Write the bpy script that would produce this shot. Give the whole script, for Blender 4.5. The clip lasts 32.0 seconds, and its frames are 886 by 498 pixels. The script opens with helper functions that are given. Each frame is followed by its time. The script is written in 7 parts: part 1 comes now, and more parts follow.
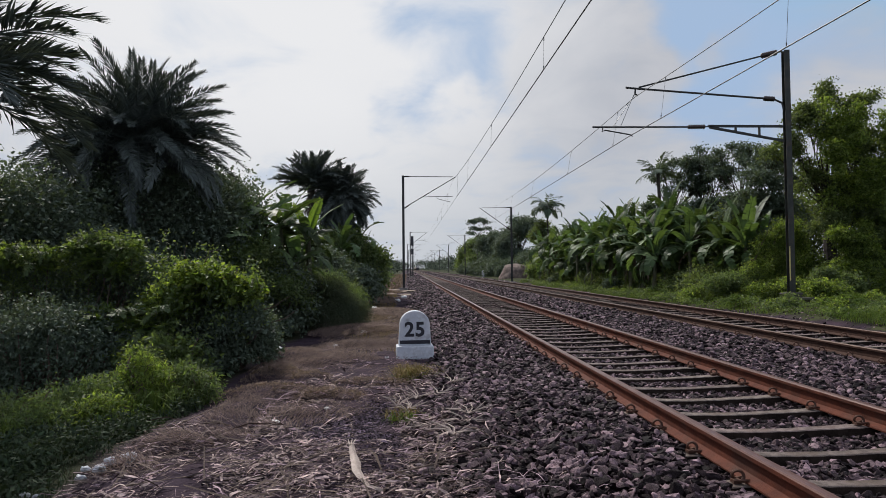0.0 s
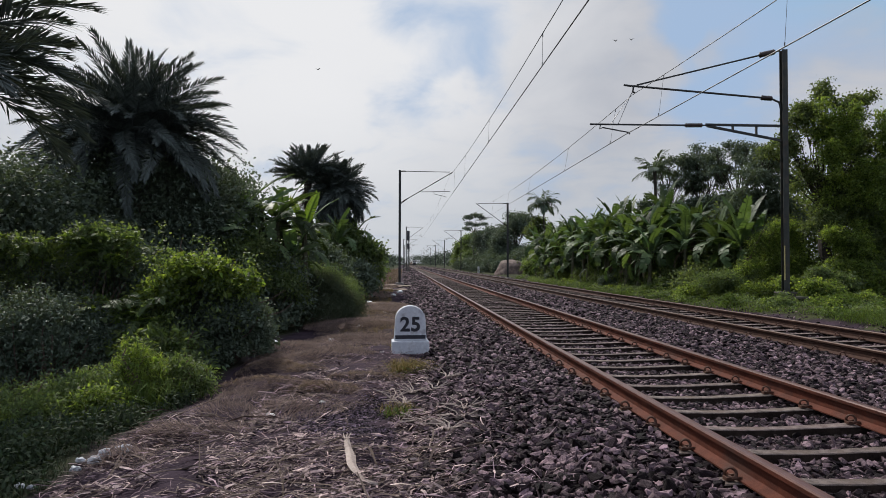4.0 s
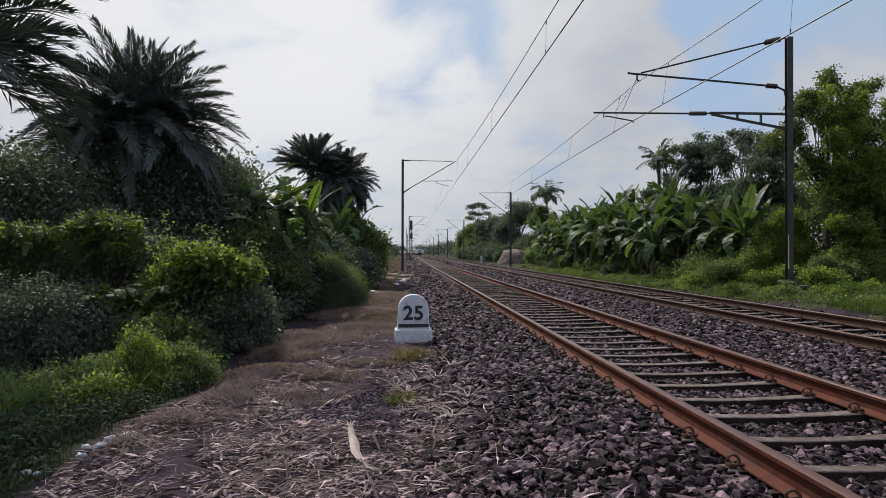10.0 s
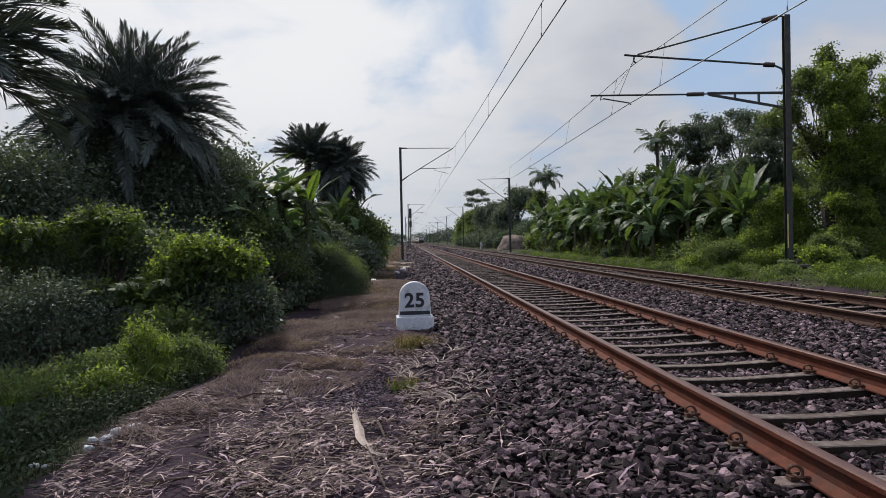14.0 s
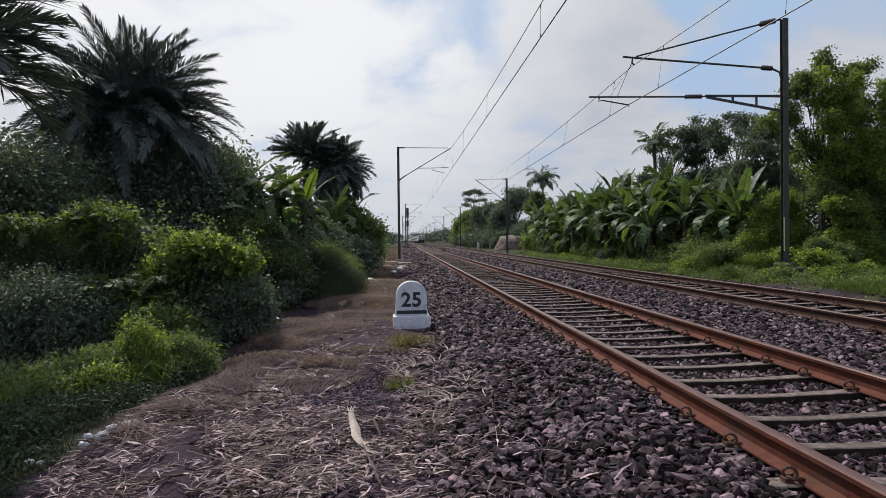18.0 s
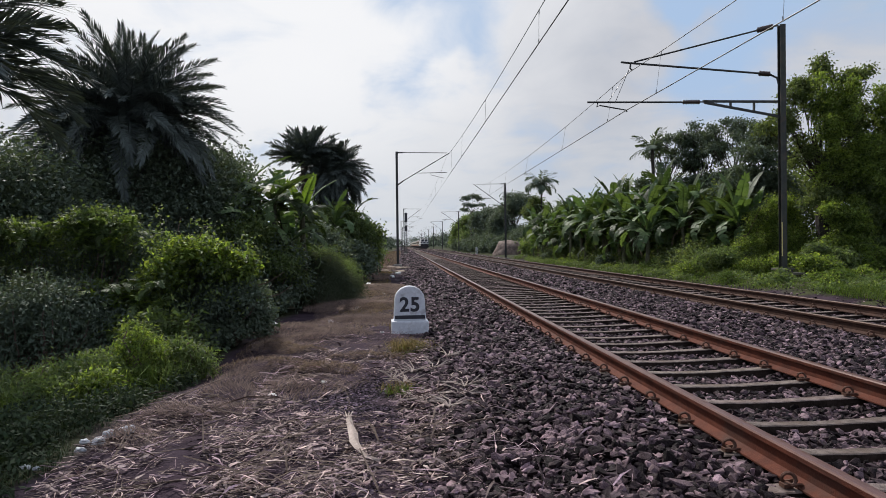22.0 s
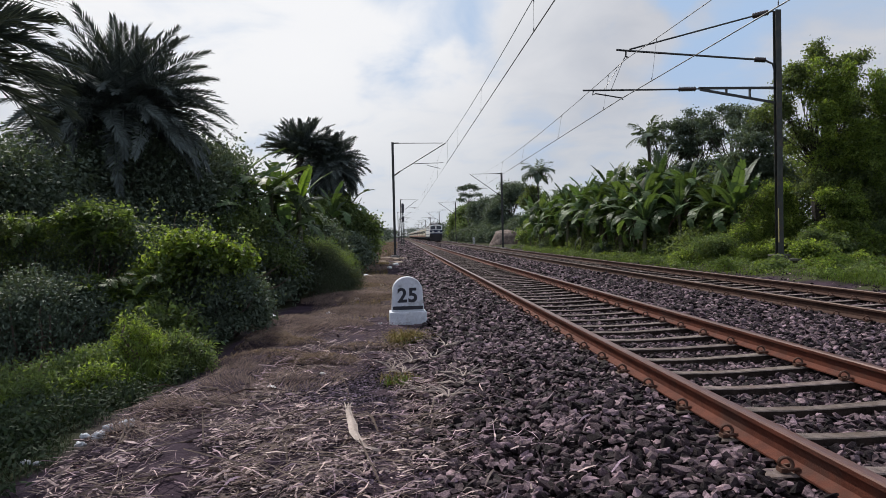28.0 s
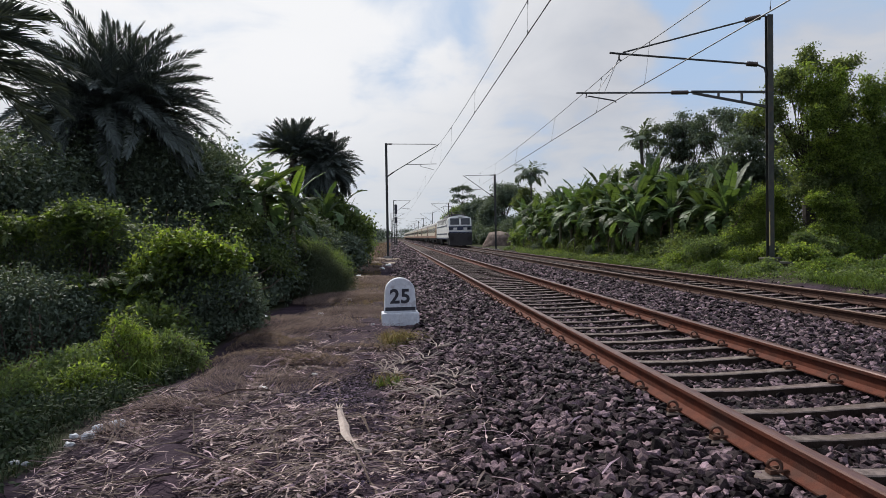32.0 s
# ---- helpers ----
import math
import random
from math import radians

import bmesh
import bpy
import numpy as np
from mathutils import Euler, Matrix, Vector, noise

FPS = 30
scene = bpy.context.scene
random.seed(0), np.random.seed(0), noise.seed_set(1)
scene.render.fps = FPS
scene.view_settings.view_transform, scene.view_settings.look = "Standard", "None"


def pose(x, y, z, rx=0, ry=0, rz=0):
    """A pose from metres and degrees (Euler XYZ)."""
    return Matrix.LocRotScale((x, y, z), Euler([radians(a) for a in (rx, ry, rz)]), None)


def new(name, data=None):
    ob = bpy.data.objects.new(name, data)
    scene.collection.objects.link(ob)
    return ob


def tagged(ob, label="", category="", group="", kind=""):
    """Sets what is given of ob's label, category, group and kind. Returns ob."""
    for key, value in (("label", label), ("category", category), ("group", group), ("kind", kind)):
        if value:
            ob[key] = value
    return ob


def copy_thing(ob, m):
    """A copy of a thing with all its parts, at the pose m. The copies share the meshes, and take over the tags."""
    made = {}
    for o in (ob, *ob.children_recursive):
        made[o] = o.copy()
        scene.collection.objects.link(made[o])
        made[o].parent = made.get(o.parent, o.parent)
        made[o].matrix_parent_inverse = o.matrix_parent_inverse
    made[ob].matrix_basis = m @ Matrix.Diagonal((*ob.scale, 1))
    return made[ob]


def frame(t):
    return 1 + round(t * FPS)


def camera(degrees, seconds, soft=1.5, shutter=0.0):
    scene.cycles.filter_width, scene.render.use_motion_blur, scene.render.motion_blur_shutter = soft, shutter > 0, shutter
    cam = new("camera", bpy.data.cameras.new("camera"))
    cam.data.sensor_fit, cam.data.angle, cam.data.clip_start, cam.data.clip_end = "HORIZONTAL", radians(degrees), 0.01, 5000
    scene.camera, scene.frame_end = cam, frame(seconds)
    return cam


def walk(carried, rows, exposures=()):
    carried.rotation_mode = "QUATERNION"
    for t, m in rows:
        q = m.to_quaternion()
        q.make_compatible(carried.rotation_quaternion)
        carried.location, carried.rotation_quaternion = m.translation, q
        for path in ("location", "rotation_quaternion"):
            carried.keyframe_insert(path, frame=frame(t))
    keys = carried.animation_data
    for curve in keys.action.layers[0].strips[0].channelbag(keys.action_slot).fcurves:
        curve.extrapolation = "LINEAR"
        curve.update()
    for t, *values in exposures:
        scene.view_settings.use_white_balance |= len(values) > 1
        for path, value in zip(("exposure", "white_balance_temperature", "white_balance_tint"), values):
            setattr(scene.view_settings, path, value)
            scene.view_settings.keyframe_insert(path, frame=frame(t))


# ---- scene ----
cam = camera(70.0, 32.0, soft=0.5)

# seconds, x, y, z, tilt, lean, turn
PATH = [
    (0, 0.020, 0.010, 1.196, 91.75, 0.53, -3.12),
    (0.5, 0.017, 0.006, 1.194, 91.87, 0.28, -3.27),
    (1, 0.027, 0.011, 1.195, 91.70, 0.18, -3.66),
    (1.5, 0.027, 0.007, 1.196, 91.62, 0.47, -3.51),
    (2, 0.025, 0.008, 1.194, 91.67, 0.60, -3.67),
    (2.5, 0.022, 0.004, 1.196, 91.68, 0.44, -3.69),
    (3, 0.020, 0.006, 1.193, 91.75, 0.60, -3.34),
    (3.5, 0.014, 0.002, 1.199, 91.47, 0.03, -3.55),
    (5.5, 0.007, 0.008, 1.199, 91.20, -0.27, -3.45),
    (6, 0.012, 0.003, 1.192, 91.28, -0.21, -3.29),
    (6.5, 0.012, 0.012, 1.200, 91.17, -0.41, -3.56),
    (7, 0.009, 0.013, 1.194, 91.10, -0.15, -3.57),
    (7.5, 0.016, 0.010, 1.194, 90.75, 0.02, -3.67),
    (8, 0.017, 0.006, 1.196, 90.76, -0.01, -3.73),
    (8.5, 0.009, 0.000, 1.190, 90.86, -0.11, -3.46),
    (9, 0.008, 0.005, 1.185, 90.86, -0.19, -3.50),
    (9.5, 0.007, 0.002, 1.190, 90.58, -0.23, -3.40),
    (10, 0.009, 0.009, 1.186, 90.37, -0.09, -3.24),
    (10.5, 0.004, 0.010, 1.183, 90.03, 0.25, -3.21),
    (11, 0.006, 0.006, 1.181, 89.79, 0.19, -3.31),
    (11.5, 0.004, 0.008, 1.178, 89.39, 0.31, -3.51),
    (12, 0.003, 0.016, 1.173, 89.13, 0.67, -3.56),
    (12.5, -0.002, 0.008, 1.173, 88.66, 0.05, -2.77),
    (13, -0.007, 0.011, 1.177, 88.94, -0.22, -2.66),
    (13.5, -0.005, 0.008, 1.176, 89.34, 0.49, -2.65),
    (14, 0.007, 0.005, 1.174, 89.23, 1.21, -3.27),
    (14.5, 0.006, 0.013, 1.168, 88.89, 0.91, -3.61),
    (16.5, 0.006, 0.006, 1.172, 89.72, 0.74, -3.61),
    (17, -0.001, 0.002, 1.169, 89.34, 0.90, -3.53),
    (17.5, 0.006, 0.005, 1.167, 89.13, 0.75, -3.48),
    (18, 0.000, -0.001, 1.171, 89.21, 0.67, -3.55),
    (18.5, -0.001, -0.005, 1.172, 89.35, 0.89, -3.84),
    (19, 0.008, -0.002, 1.173, 89.74, 0.93, -3.74),
    (19.5, 0.001, -0.004, 1.175, 89.64, 0.59, -3.45),
    (20, -0.000, 0.001, 1.174, 89.80, 0.43, -3.46),
    (20.5, -0.001, -0.005, 1.176, 89.77, 0.58, -3.53),
    (21, 0.007, -0.002, 1.176, 89.86, 0.44, -3.60),
    (21.5, -0.000, -0.005, 1.172, 89.75, 0.40, -3.55),
    (22, 0.001, 0.003, 1.173, 89.64, 0.62, -3.69),
    (22.5, 0.003, 0.003, 1.174, 89.51, 0.56, -3.90),
    (23, 0.000, 0.000, 1.174, 89.41, 0.46, -3.85),
    (23.5, -0.003, 0.002, 1.176, 89.32, 0.47, -3.77),
    (24, -0.004, -0.004, 1.172, 89.36, 0.68, -3.74),
    (24.5, 0.002, -0.005, 1.177, 89.60, 0.70, -3.82),
    (25, 0.004, -0.005, 1.177, 89.50, 0.76, -3.77),
    (25.5, -0.001, -0.008, 1.175, 89.54, 0.55, -4.04),
    (27.5, 0.000, -0.005, 1.169, 88.90, 1.36, -3.56),
    (28, 0.003, 0.004, 1.172, 88.77, 1.32, -3.95),
    (28.5, -0.003, 0.002, 1.172, 88.80, 1.19, -3.97),
    (29, -0.003, -0.008, 1.172, 89.03, 1.31, -3.91),
    (29.5, 0.005, -0.005, 1.177, 89.16, 1.49, -3.97),
    (30, -0.000, -0.008, 1.177, 89.24, 1.47, -4.20),
    (30.5, 0.002, -0.004, 1.174, 88.99, 1.27, -4.33),
    (31, 0.002, -0.006, 1.172, 88.94, 1.28, -4.19),
    (31.5, 0.008, -0.007, 1.169, 88.94, 1.26, -4.56),
    (32, 0.005, -0.002, 1.174, 88.86, 0.97, -4.58),
]
# ---- light ----
SUN_TURN, SUN_HEIGHT = -25.0, 45.0      # degrees from the line of the track (to the left), and above the horizon
walk(cam, [(t, pose(x, y, z, a, b, c)) for t, x, y, z, a, b, c in PATH], [(0, -0.16), (10, -0.14), (18, -0.04), (25, 0.0), (32, 0.0)])

to_sun = Vector((math.sin(radians(SUN_TURN)) * math.cos(radians(SUN_HEIGHT)),
                 math.cos(radians(SUN_TURN)) * math.cos(radians(SUN_HEIGHT)), math.sin(radians(SUN_HEIGHT))))
lamp = bpy.data.lights.new("sun", "SUN")
lamp.energy, lamp.angle, lamp.color = 4.6, radians(1.0), (1.0, 0.95, 0.89)
sun = new("sun", lamp)
sun.rotation_euler = to_sun.to_track_quat("Z", "Y").to_euler()


def node(tree, kind, **values):
    n = tree.nodes.new(kind)
    for key, value in values.items():
        if key in n.inputs:
            n.inputs[key].default_value = value
    return n


def ramp_between(tree, source, low, high):
    n = node(tree, "ShaderNodeMapRange")
    n.interpolation_type = "SMOOTHSTEP"
    n.inputs["From Min"].default_value, n.inputs["From Max"].default_value = low, high
    tree.links.new(source, n.inputs["Value"])
    return n.outputs["Result"]


def blend(tree, fac, a, b, mode="MIX"):
    n = tree.nodes.new("ShaderNodeMix")
    n.data_type, n.blend_type = "RGBA", mode
    for value, slot in ((fac, 0), (a, 6), (b, 7)):
        if isinstance(value, (int, float)):
            n.inputs[slot].default_value = value
        elif isinstance(value, tuple):
            n.inputs[slot].default_value = (*value, 1)
        else:
            tree.links.new(value, n.inputs[slot])
    return n.outputs[2]


def calc(tree, op, a, b=0.0):
    n = tree.nodes.new("ShaderNodeMath")
    n.operation = op
    for value, slot in ((a, 0), (b, 1)):
        if isinstance(value, (int, float)):
            n.inputs[slot].default_value = value
        else:
            tree.links.new(value, n.inputs[slot])
    return n.outputs[0]


def make_world():
    """A hazy morning sky: blue, with soft broken cloud that is brightest round the veiled sun."""
    w = bpy.data.worlds.new("sky")
    scene.world = w
    w.use_nodes = True
    t = w.node_tree
    t.nodes.clear()
    sky = node(t, "ShaderNodeTexSky")
    sky.sky_type, sky.sun_disc = "NISHITA", False
    sky.sun_elevation, sky.sun_rotation = radians(SUN_HEIGHT), radians(SUN_TURN)
    sky.air_density, sky.dust_density, sky.ozone_density = 1.0, 1.0, 2.0
    co = node(t, "ShaderNodeTexCoord")
    sep = node(t, "ShaderNodeSeparateXYZ")
    t.links.new(co.outputs["Generated"], sep.inputs[0])
    up = calc(t, "ADD", calc(t, "MAXIMUM", sep.outputs[2], 0.0), 0.22)
    flat = node(t, "ShaderNodeCombineXYZ")
    t.links.new(calc(t, "DIVIDE", sep.outputs[0], up), flat.inputs[0])
    t.links.new(calc(t, "DIVIDE", sep.outputs[1], up), flat.inputs[1])
    big = node(t, "ShaderNodeTexNoise", Scale=0.9, Detail=4.0, Roughness=0.5, Distortion=0.3)
    small = node(t, "ShaderNodeTexNoise", Scale=2.6, Detail=6.0, Roughness=0.55, Distortion=0.5)
    for n in (big, small):
        t.links.new(flat.outputs[0], n.inputs["Vector"])

    # directions pushed about by noise, for ragged edges
    edge = node(t, "ShaderNodeTexNoise", Scale=7.0, Detail=4.0, Roughness=0.5)
    t.links.new(co.outputs["Generated"], edge.inputs["Vector"])
    ragged = node(t, "ShaderNodeVectorMath")
    ragged.operation = "MULTIPLY_ADD"
    ragged.inputs[1].default_value = (0.17, 0.17, 0.10)
    t.links.new(edge.outputs["Color"], ragged.inputs[0])
    centred = node(t, "ShaderNodeVectorMath")
    centred.operation = "SUBTRACT"
    centred.inputs[1].default_value = (0.085, 0.085, 0.05)
    t.links.new(co.outputs["Generated"], centred.inputs[0])
    t.links.new(centred.outputs[0], ragged.inputs[2])
    turned = node(t, "ShaderNodeVectorMath")
    turned.operation = "NORMALIZE"
    t.links.new(ragged.outputs[0], turned.inputs[0])

    def near(direction, inner, outer):
        n = t.nodes.new("ShaderNodeVectorMath")
        n.operation = "DOT_PRODUCT"
        n.inputs[1].default_value = Vector(direction).normalized()
        t.links.new(turned.outputs[0], n.inputs[0])
        return ramp_between(t, n.outputs["Value"], math.cos(radians(outer)), math.cos(radians(inner)))

    wisps = calc(t, "ADD", calc(t, "MULTIPLY", calc(t, "SUBTRACT", big.outputs[0], 0.5), 1.4),
                 calc(t, "MULTIPLY", calc(t, "SUBTRACT", small.outputs[0], 0.5), 1.6))
    # openings in the cloud: one over the line, a wide one to its right
    gaps = 0.0
    for way, inner, outer, much in (((0.030, 0.935, 0.352), 1, 9, 0.34), ((0.095, 0.950, 0.300), 1, 8, 0.20), ((0.53, 0.79, 0.34), 3, 20, 0.50), ((0.40, 0.86, 0.335), 2, 10, 0.33)):
        gaps = calc(t, "ADD", gaps, calc(t, "MULTIPLY", near(way, inner, outer), much))
    # cloud that stands in them: a bright tower, thin streaks, small puffs
    for way, inner, outer, much in (((0.29, 0.91, 0.28), 2, 8, 0.55), ((0.61, 0.76, 0.22), 2, 11, 0.42), ((0.45, 0.837, 0.311), 0.3, 3.0, 0.40), ((0.41, 0.861, 0.300), 0.3, 2.8, 0.32), ((0.366, 0.884, 0.29), 0.3, 3.0, 0.32),
                                    ((0.045, 0.964, 0.262), 0.3, 2.8, 0.30), ((0.085, 0.958, 0.275), 0.3, 2.5, 0.24), ((-0.09, 0.955, 0.285), 0.5, 5.5, 0.2)):
        gaps = calc(t, "SUBTRACT", gaps, calc(t, "MULTIPLY", near(way, inner, outer), much))
    cover = ramp_between(t, calc(t, "SUBTRACT", calc(t, "ADD", wisps, 0.70), gaps), -0.08, 0.70)
    haze = ramp_between(t, sep.outputs[2], 0.26, -0.02)
    cover = calc(t, "MAXIMUM", cover, haze)
    blue = blend(t, 1.0, sky.outputs[0], (0.17, 0.17, 0.17), "MULTIPLY")
    blue = blend(t, 1.0, blue, (0.41, 0.555, 0.78), "DARKEN")
    glare = near((-0.20, 0.88, 0.40), 2, 34)
    grey = blend(t, ramp_between(t, small.outputs[0], 0.3, 0.7), (0.49, 0.52, 0.59), (0.60, 0.615, 0.665))
    cloud = blend(t, calc(t, "MULTIPLY", glare, 0.92), grey, (0.95, 0.955, 0.975))
    cloud = blend(t, calc(t, "MULTIPLY", haze, 0.6), cloud, (0.60, 0.645, 0.70))
    # unseen sky behind the viewer is tinted bluer, as added cool fill
    side = ramp_between(t, sep.outputs[1], -0.5, 0.75)
    dim = blend(t, side, (1.0, 1.06, 1.18), (1.0, 1.0, 1.0))
    back = node(t, "ShaderNodeBackground")
    t.links.new(blend(t, 1.0, blend(t, cover, blue, cloud), dim, "MULTIPLY"), back.inputs["Color"])
    back.inputs["Strength"].default_value = 1.0
    out = node(t, "ShaderNodeOutputWorld")
    t.links.new(back.outputs[0], out.inputs[0])


make_world()


# ---- materials ----
def mat(name, dark, light, scale=6.0, rough=0.75, bump=0.25, fine=60.0, metal=0.0, vary="", spread=0.25, through_light=0.0,
        stain=None, stain_scale=1.5, stain_amount=0.5, specular=0.4, skew=False):
    """A procedural surface: two scales of colour, fine relief, an optional stain, and a lift or drop from piece to piece."""
    m = bpy.data.materials.new(name)
    m.use_nodes = True
    t = m.node_tree
    p = t.nodes["Principled BSDF"]
    co = node(t, "ShaderNodeTexCoord")
    coarse = node(t, "ShaderNodeTexNoise", Scale=scale, Detail=5.0, Roughness=0.6)
    grain = node(t, "ShaderNodeTexNoise", Scale=fine, Detail=3.0, Roughness=0.6)
    for n in (coarse, grain):
        t.links.new(co.outputs["Object"], n.inputs["Vector"])
    col = blend(t, ramp_between(t, coarse.outputs[0], 0.3, 0.7), dark, light)
    col = blend(t, 0.35, col, blend(t, ramp_between(t, grain.outputs[0], 0.25, 0.75), dark, light))
    if stain:
        spots = node(t, "ShaderNodeTexNoise", Scale=stain_scale, Detail=6.0, Roughness=0.65)
        t.links.new(co.outputs["Object"], spots.inputs["Vector"])
        col = blend(t, calc(t, "MULTIPLY", ramp_between(t, spots.outputs[0], 0.48, 0.66), stain_amount), col, stain)
    if vary:
        if vary == "island":
            rnd = node(t, "ShaderNodeNewGeometry").outputs["Random Per Island"]
        else:
            rnd = node(t, "ShaderNodeObjectInfo").outputs["Random"]
        hsv = node(t, "ShaderNodeHueSaturation")
        if skew:      # many dark pieces, few light ones
            t.links.new(calc(t, "ADD", calc(t, "MULTIPLY", calc(t, "POWER", rnd, 2.4), 2.9), 0.12), hsv.inputs["Value"])
        else:
            t.links.new(calc(t, "ADD", calc(t, "MULTIPLY", rnd, 2 * spread), 1 - spread), hsv.inputs["Value"])
        t.links.new(calc(t, "ADD", calc(t, "MULTIPLY", calc(t, "FRACT", calc(t, "MULTIPLY", rnd, 7.3)), 0.03), 0.485), hsv.inputs["Hue"])
        t.links.new(col, hsv.inputs["Color"])
        col = hsv.outputs[0]
    t.links.new(col, p.inputs["Base Color"])
    p.inputs["Roughness"].default_value, p.inputs["Metallic"].default_value = rough, metal
    p.inputs["Specular IOR Level"].default_value = specular
    if bump:
        b = node(t, "ShaderNodeBump", Strength=bump, Distance=0.02)
        t.links.new(grain.outputs[0], b.inputs["Height"])
        t.links.new(b.outputs[0], p.inputs["Normal"])
    if through_light:
        tr = node(t, "ShaderNodeBsdfTranslucent")
        t.links.new(blend(t, 1.0, col, (1.5, 1.5, 0.6), "MULTIPLY"), tr.inputs["Color"])
        mix = node(t, "ShaderNodeMixShader", Fac=through_light)
        t.links.new(p.outputs[0], mix.inputs[1])
        t.links.new(tr.outputs[0], mix.inputs[2])
        t.links.new(mix.outputs[0], t.nodes["Material Output"].inputs[0])
    return m


M_STONE = mat("ballast stone", (0.0036, 0.0025, 0.0036), (0.164, 0.114, 0.128), 9, 0.6, 0.5, 70, vary="island", skew=True, specular=0.08)
M_STONE_ONE = mat("ballast stone single", (0.0036, 0.0025, 0.0036), (0.164, 0.114, 0.128), 9, 0.6, 0.5, 70, vary="object", skew=True, specular=0.08)
M_GRAVEL = mat("purple gravel", (0.014, 0.010, 0.016), (0.125, 0.092, 0.128), 9, 0.7, 0.4, 70, vary="island", skew=True, specular=0.08)
# near-black, so the colour gives the shade in gaps between stones
M_BED = mat("ballast bed with gap shade", (0.003, 0.002, 0.002), (0.020, 0.013, 0.013), 16, 0.9, 1.0, 45, specular=0.1)
M_RUST = mat("rusty rail steel", (0.058, 0.0160, 0.0095), (0.125, 0.036, 0.0195), 7, 0.8, 0.25, 90, stain=(0.06, 0.035, 0.028), stain_scale=3, stain_amount=0.5, specular=0.2)
M_HEAD = mat("worn rail head", (0.085, 0.036, 0.027), (0.150, 0.072, 0.055), 5, 0.33, 0.05, 90, metal=0.2, specular=0.6)
M_HEAD_DULL = mat("tarnished rail head", (0.06, 0.038, 0.030), (0.11, 0.072, 0.058), 5, 0.55, 0.05, 90, metal=0.6)
M_RUST_DARK = mat("dark rusty rail steel", (0.028, 0.013, 0.010), (0.065, 0.030, 0.020), 7, 0.8, 0.25, 90, specular=0.2)
M_MOSSY = mat("mossy concrete", (0.045, 0.042, 0.032), (0.12, 0.11, 0.09), 6, 0.9, 0.3, 60, stain=(0.05, 0.055, 0.03), stain_scale=3, stain_amount=0.6)
M_SLEEPER = mat("weathered concrete", (0.085, 0.068, 0.063), (0.255, 0.207, 0.190), 14, 0.85, 0.6, 90, vary="object", spread=0.18, stain=(0.10, 0.07, 0.055), stain_scale=4, stain_amount=0.6, specular=0.12)
# concrete darkened to paint shade on the sleepers' sides
M_SLEEPER_SHADE = mat("shaded concrete side", (0.012, 0.009, 0.008), (0.05, 0.036, 0.030), 7, 0.95, 0.6, 60, specular=0.05)
M_CLIP = mat("rusty clip", (0.05, 0.025, 0.018), (0.13, 0.055, 0.032), 12, 0.65, 0.2, 120)
M_STEEL = mat("weathered steel", (0.020, 0.022, 0.024), (0.048, 0.050, 0.050), 5, 0.6, 0.15, 60, stain=(0.045, 0.03, 0.02), stain_scale=2.5, stain_amount=0.4)
M_STEEL_OLIVE = mat("painted steel", (0.018, 0.021, 0.020), (0.042, 0.046, 0.036), 4, 0.55, 0.15, 60, stain=(0.09, 0.05, 0.03), stain_scale=3, stain_amount=0.4)
M_YELLOW = mat("faded yellow paint", (0.40, 0.34, 0.12), (0.56, 0.48, 0.20), 8, 0.6, 0.1, 60)
M_INSULATOR = mat("brown glazed insulator", (0.025, 0.016, 0.014), (0.06, 0.04, 0.035), 9, 0.25, 0.0, 60)
M_WIRE = mat("copper wire", (0.05, 0.05, 0.055), (0.09, 0.085, 0.085), 5, 0.5, 0.0, 60, metal=0.4)
M_CONCRETE = mat("grey concrete", (0.19, 0.18, 0.17), (0.32, 0.30, 0.285), 6, 0.9, 0.3, 60, stain=(0.10, 0.10, 0.07), stain_scale=3, stain_amount=0.6)
M_WHITEWASH = mat("whitewashed stone", (0.46, 0.48, 0.53), (0.68, 0.70, 0.74), 7, 0.8, 0.3, 70, stain=(0.27, 0.26, 0.27), stain_scale=6, stain_amount=0.6)
M_BLACK = mat("black paint", (0.012, 0.013, 0.020), (0.035, 0.035, 0.045), 12, 0.6, 0.1, 80)
M_STRAW = mat("dry straw", (0.032, 0.022, 0.026), (0.285, 0.204, 0.226), 5, 0.85, 0.2, 80, vary="island", skew=True, specular=0.12)
M_CHIP = mat("bleached stalk chips", (0.13, 0.095, 0.090), (0.60, 0.46, 0.43), 9, 0.85, 0.3, 80, vary="island", spread=0.65, specular=0.12)
M_SAND = mat("pale sand", (0.20, 0.155, 0.125), (0.36, 0.29, 0.24), 6, 0.95, 0.5, 60, specular=0.1)
M_HUSK = mat("bleached husk", (0.24, 0.19, 0.165), (0.50, 0.41, 0.36), 14, 0.75, 0.3, 90)
M_TWIG = mat("dry twig", (0.06, 0.042, 0.034), (0.17, 0.12, 0.095), 12, 0.85, 0.4, 90)
M_LITTER = mat("white litter", (0.62, 0.62, 0.62), (0.85, 0.85, 0.84), 14, 0.5, 0.2, 60)
M_DRYGRASS = mat("brown dry grass", (0.114, 0.083, 0.076), (0.242, 0.180, 0.164), 3, 0.95, 0.0, 60, vary="island", spread=0.65, through_light=0.2, specular=0.1)
M_TUFT = mat("yellowing grass", (0.11, 0.085, 0.04), (0.25, 0.19, 0.09), 3, 0.9, 0.0, 60, vary="island", spread=0.5, through_light=0.2, specular=0.1)
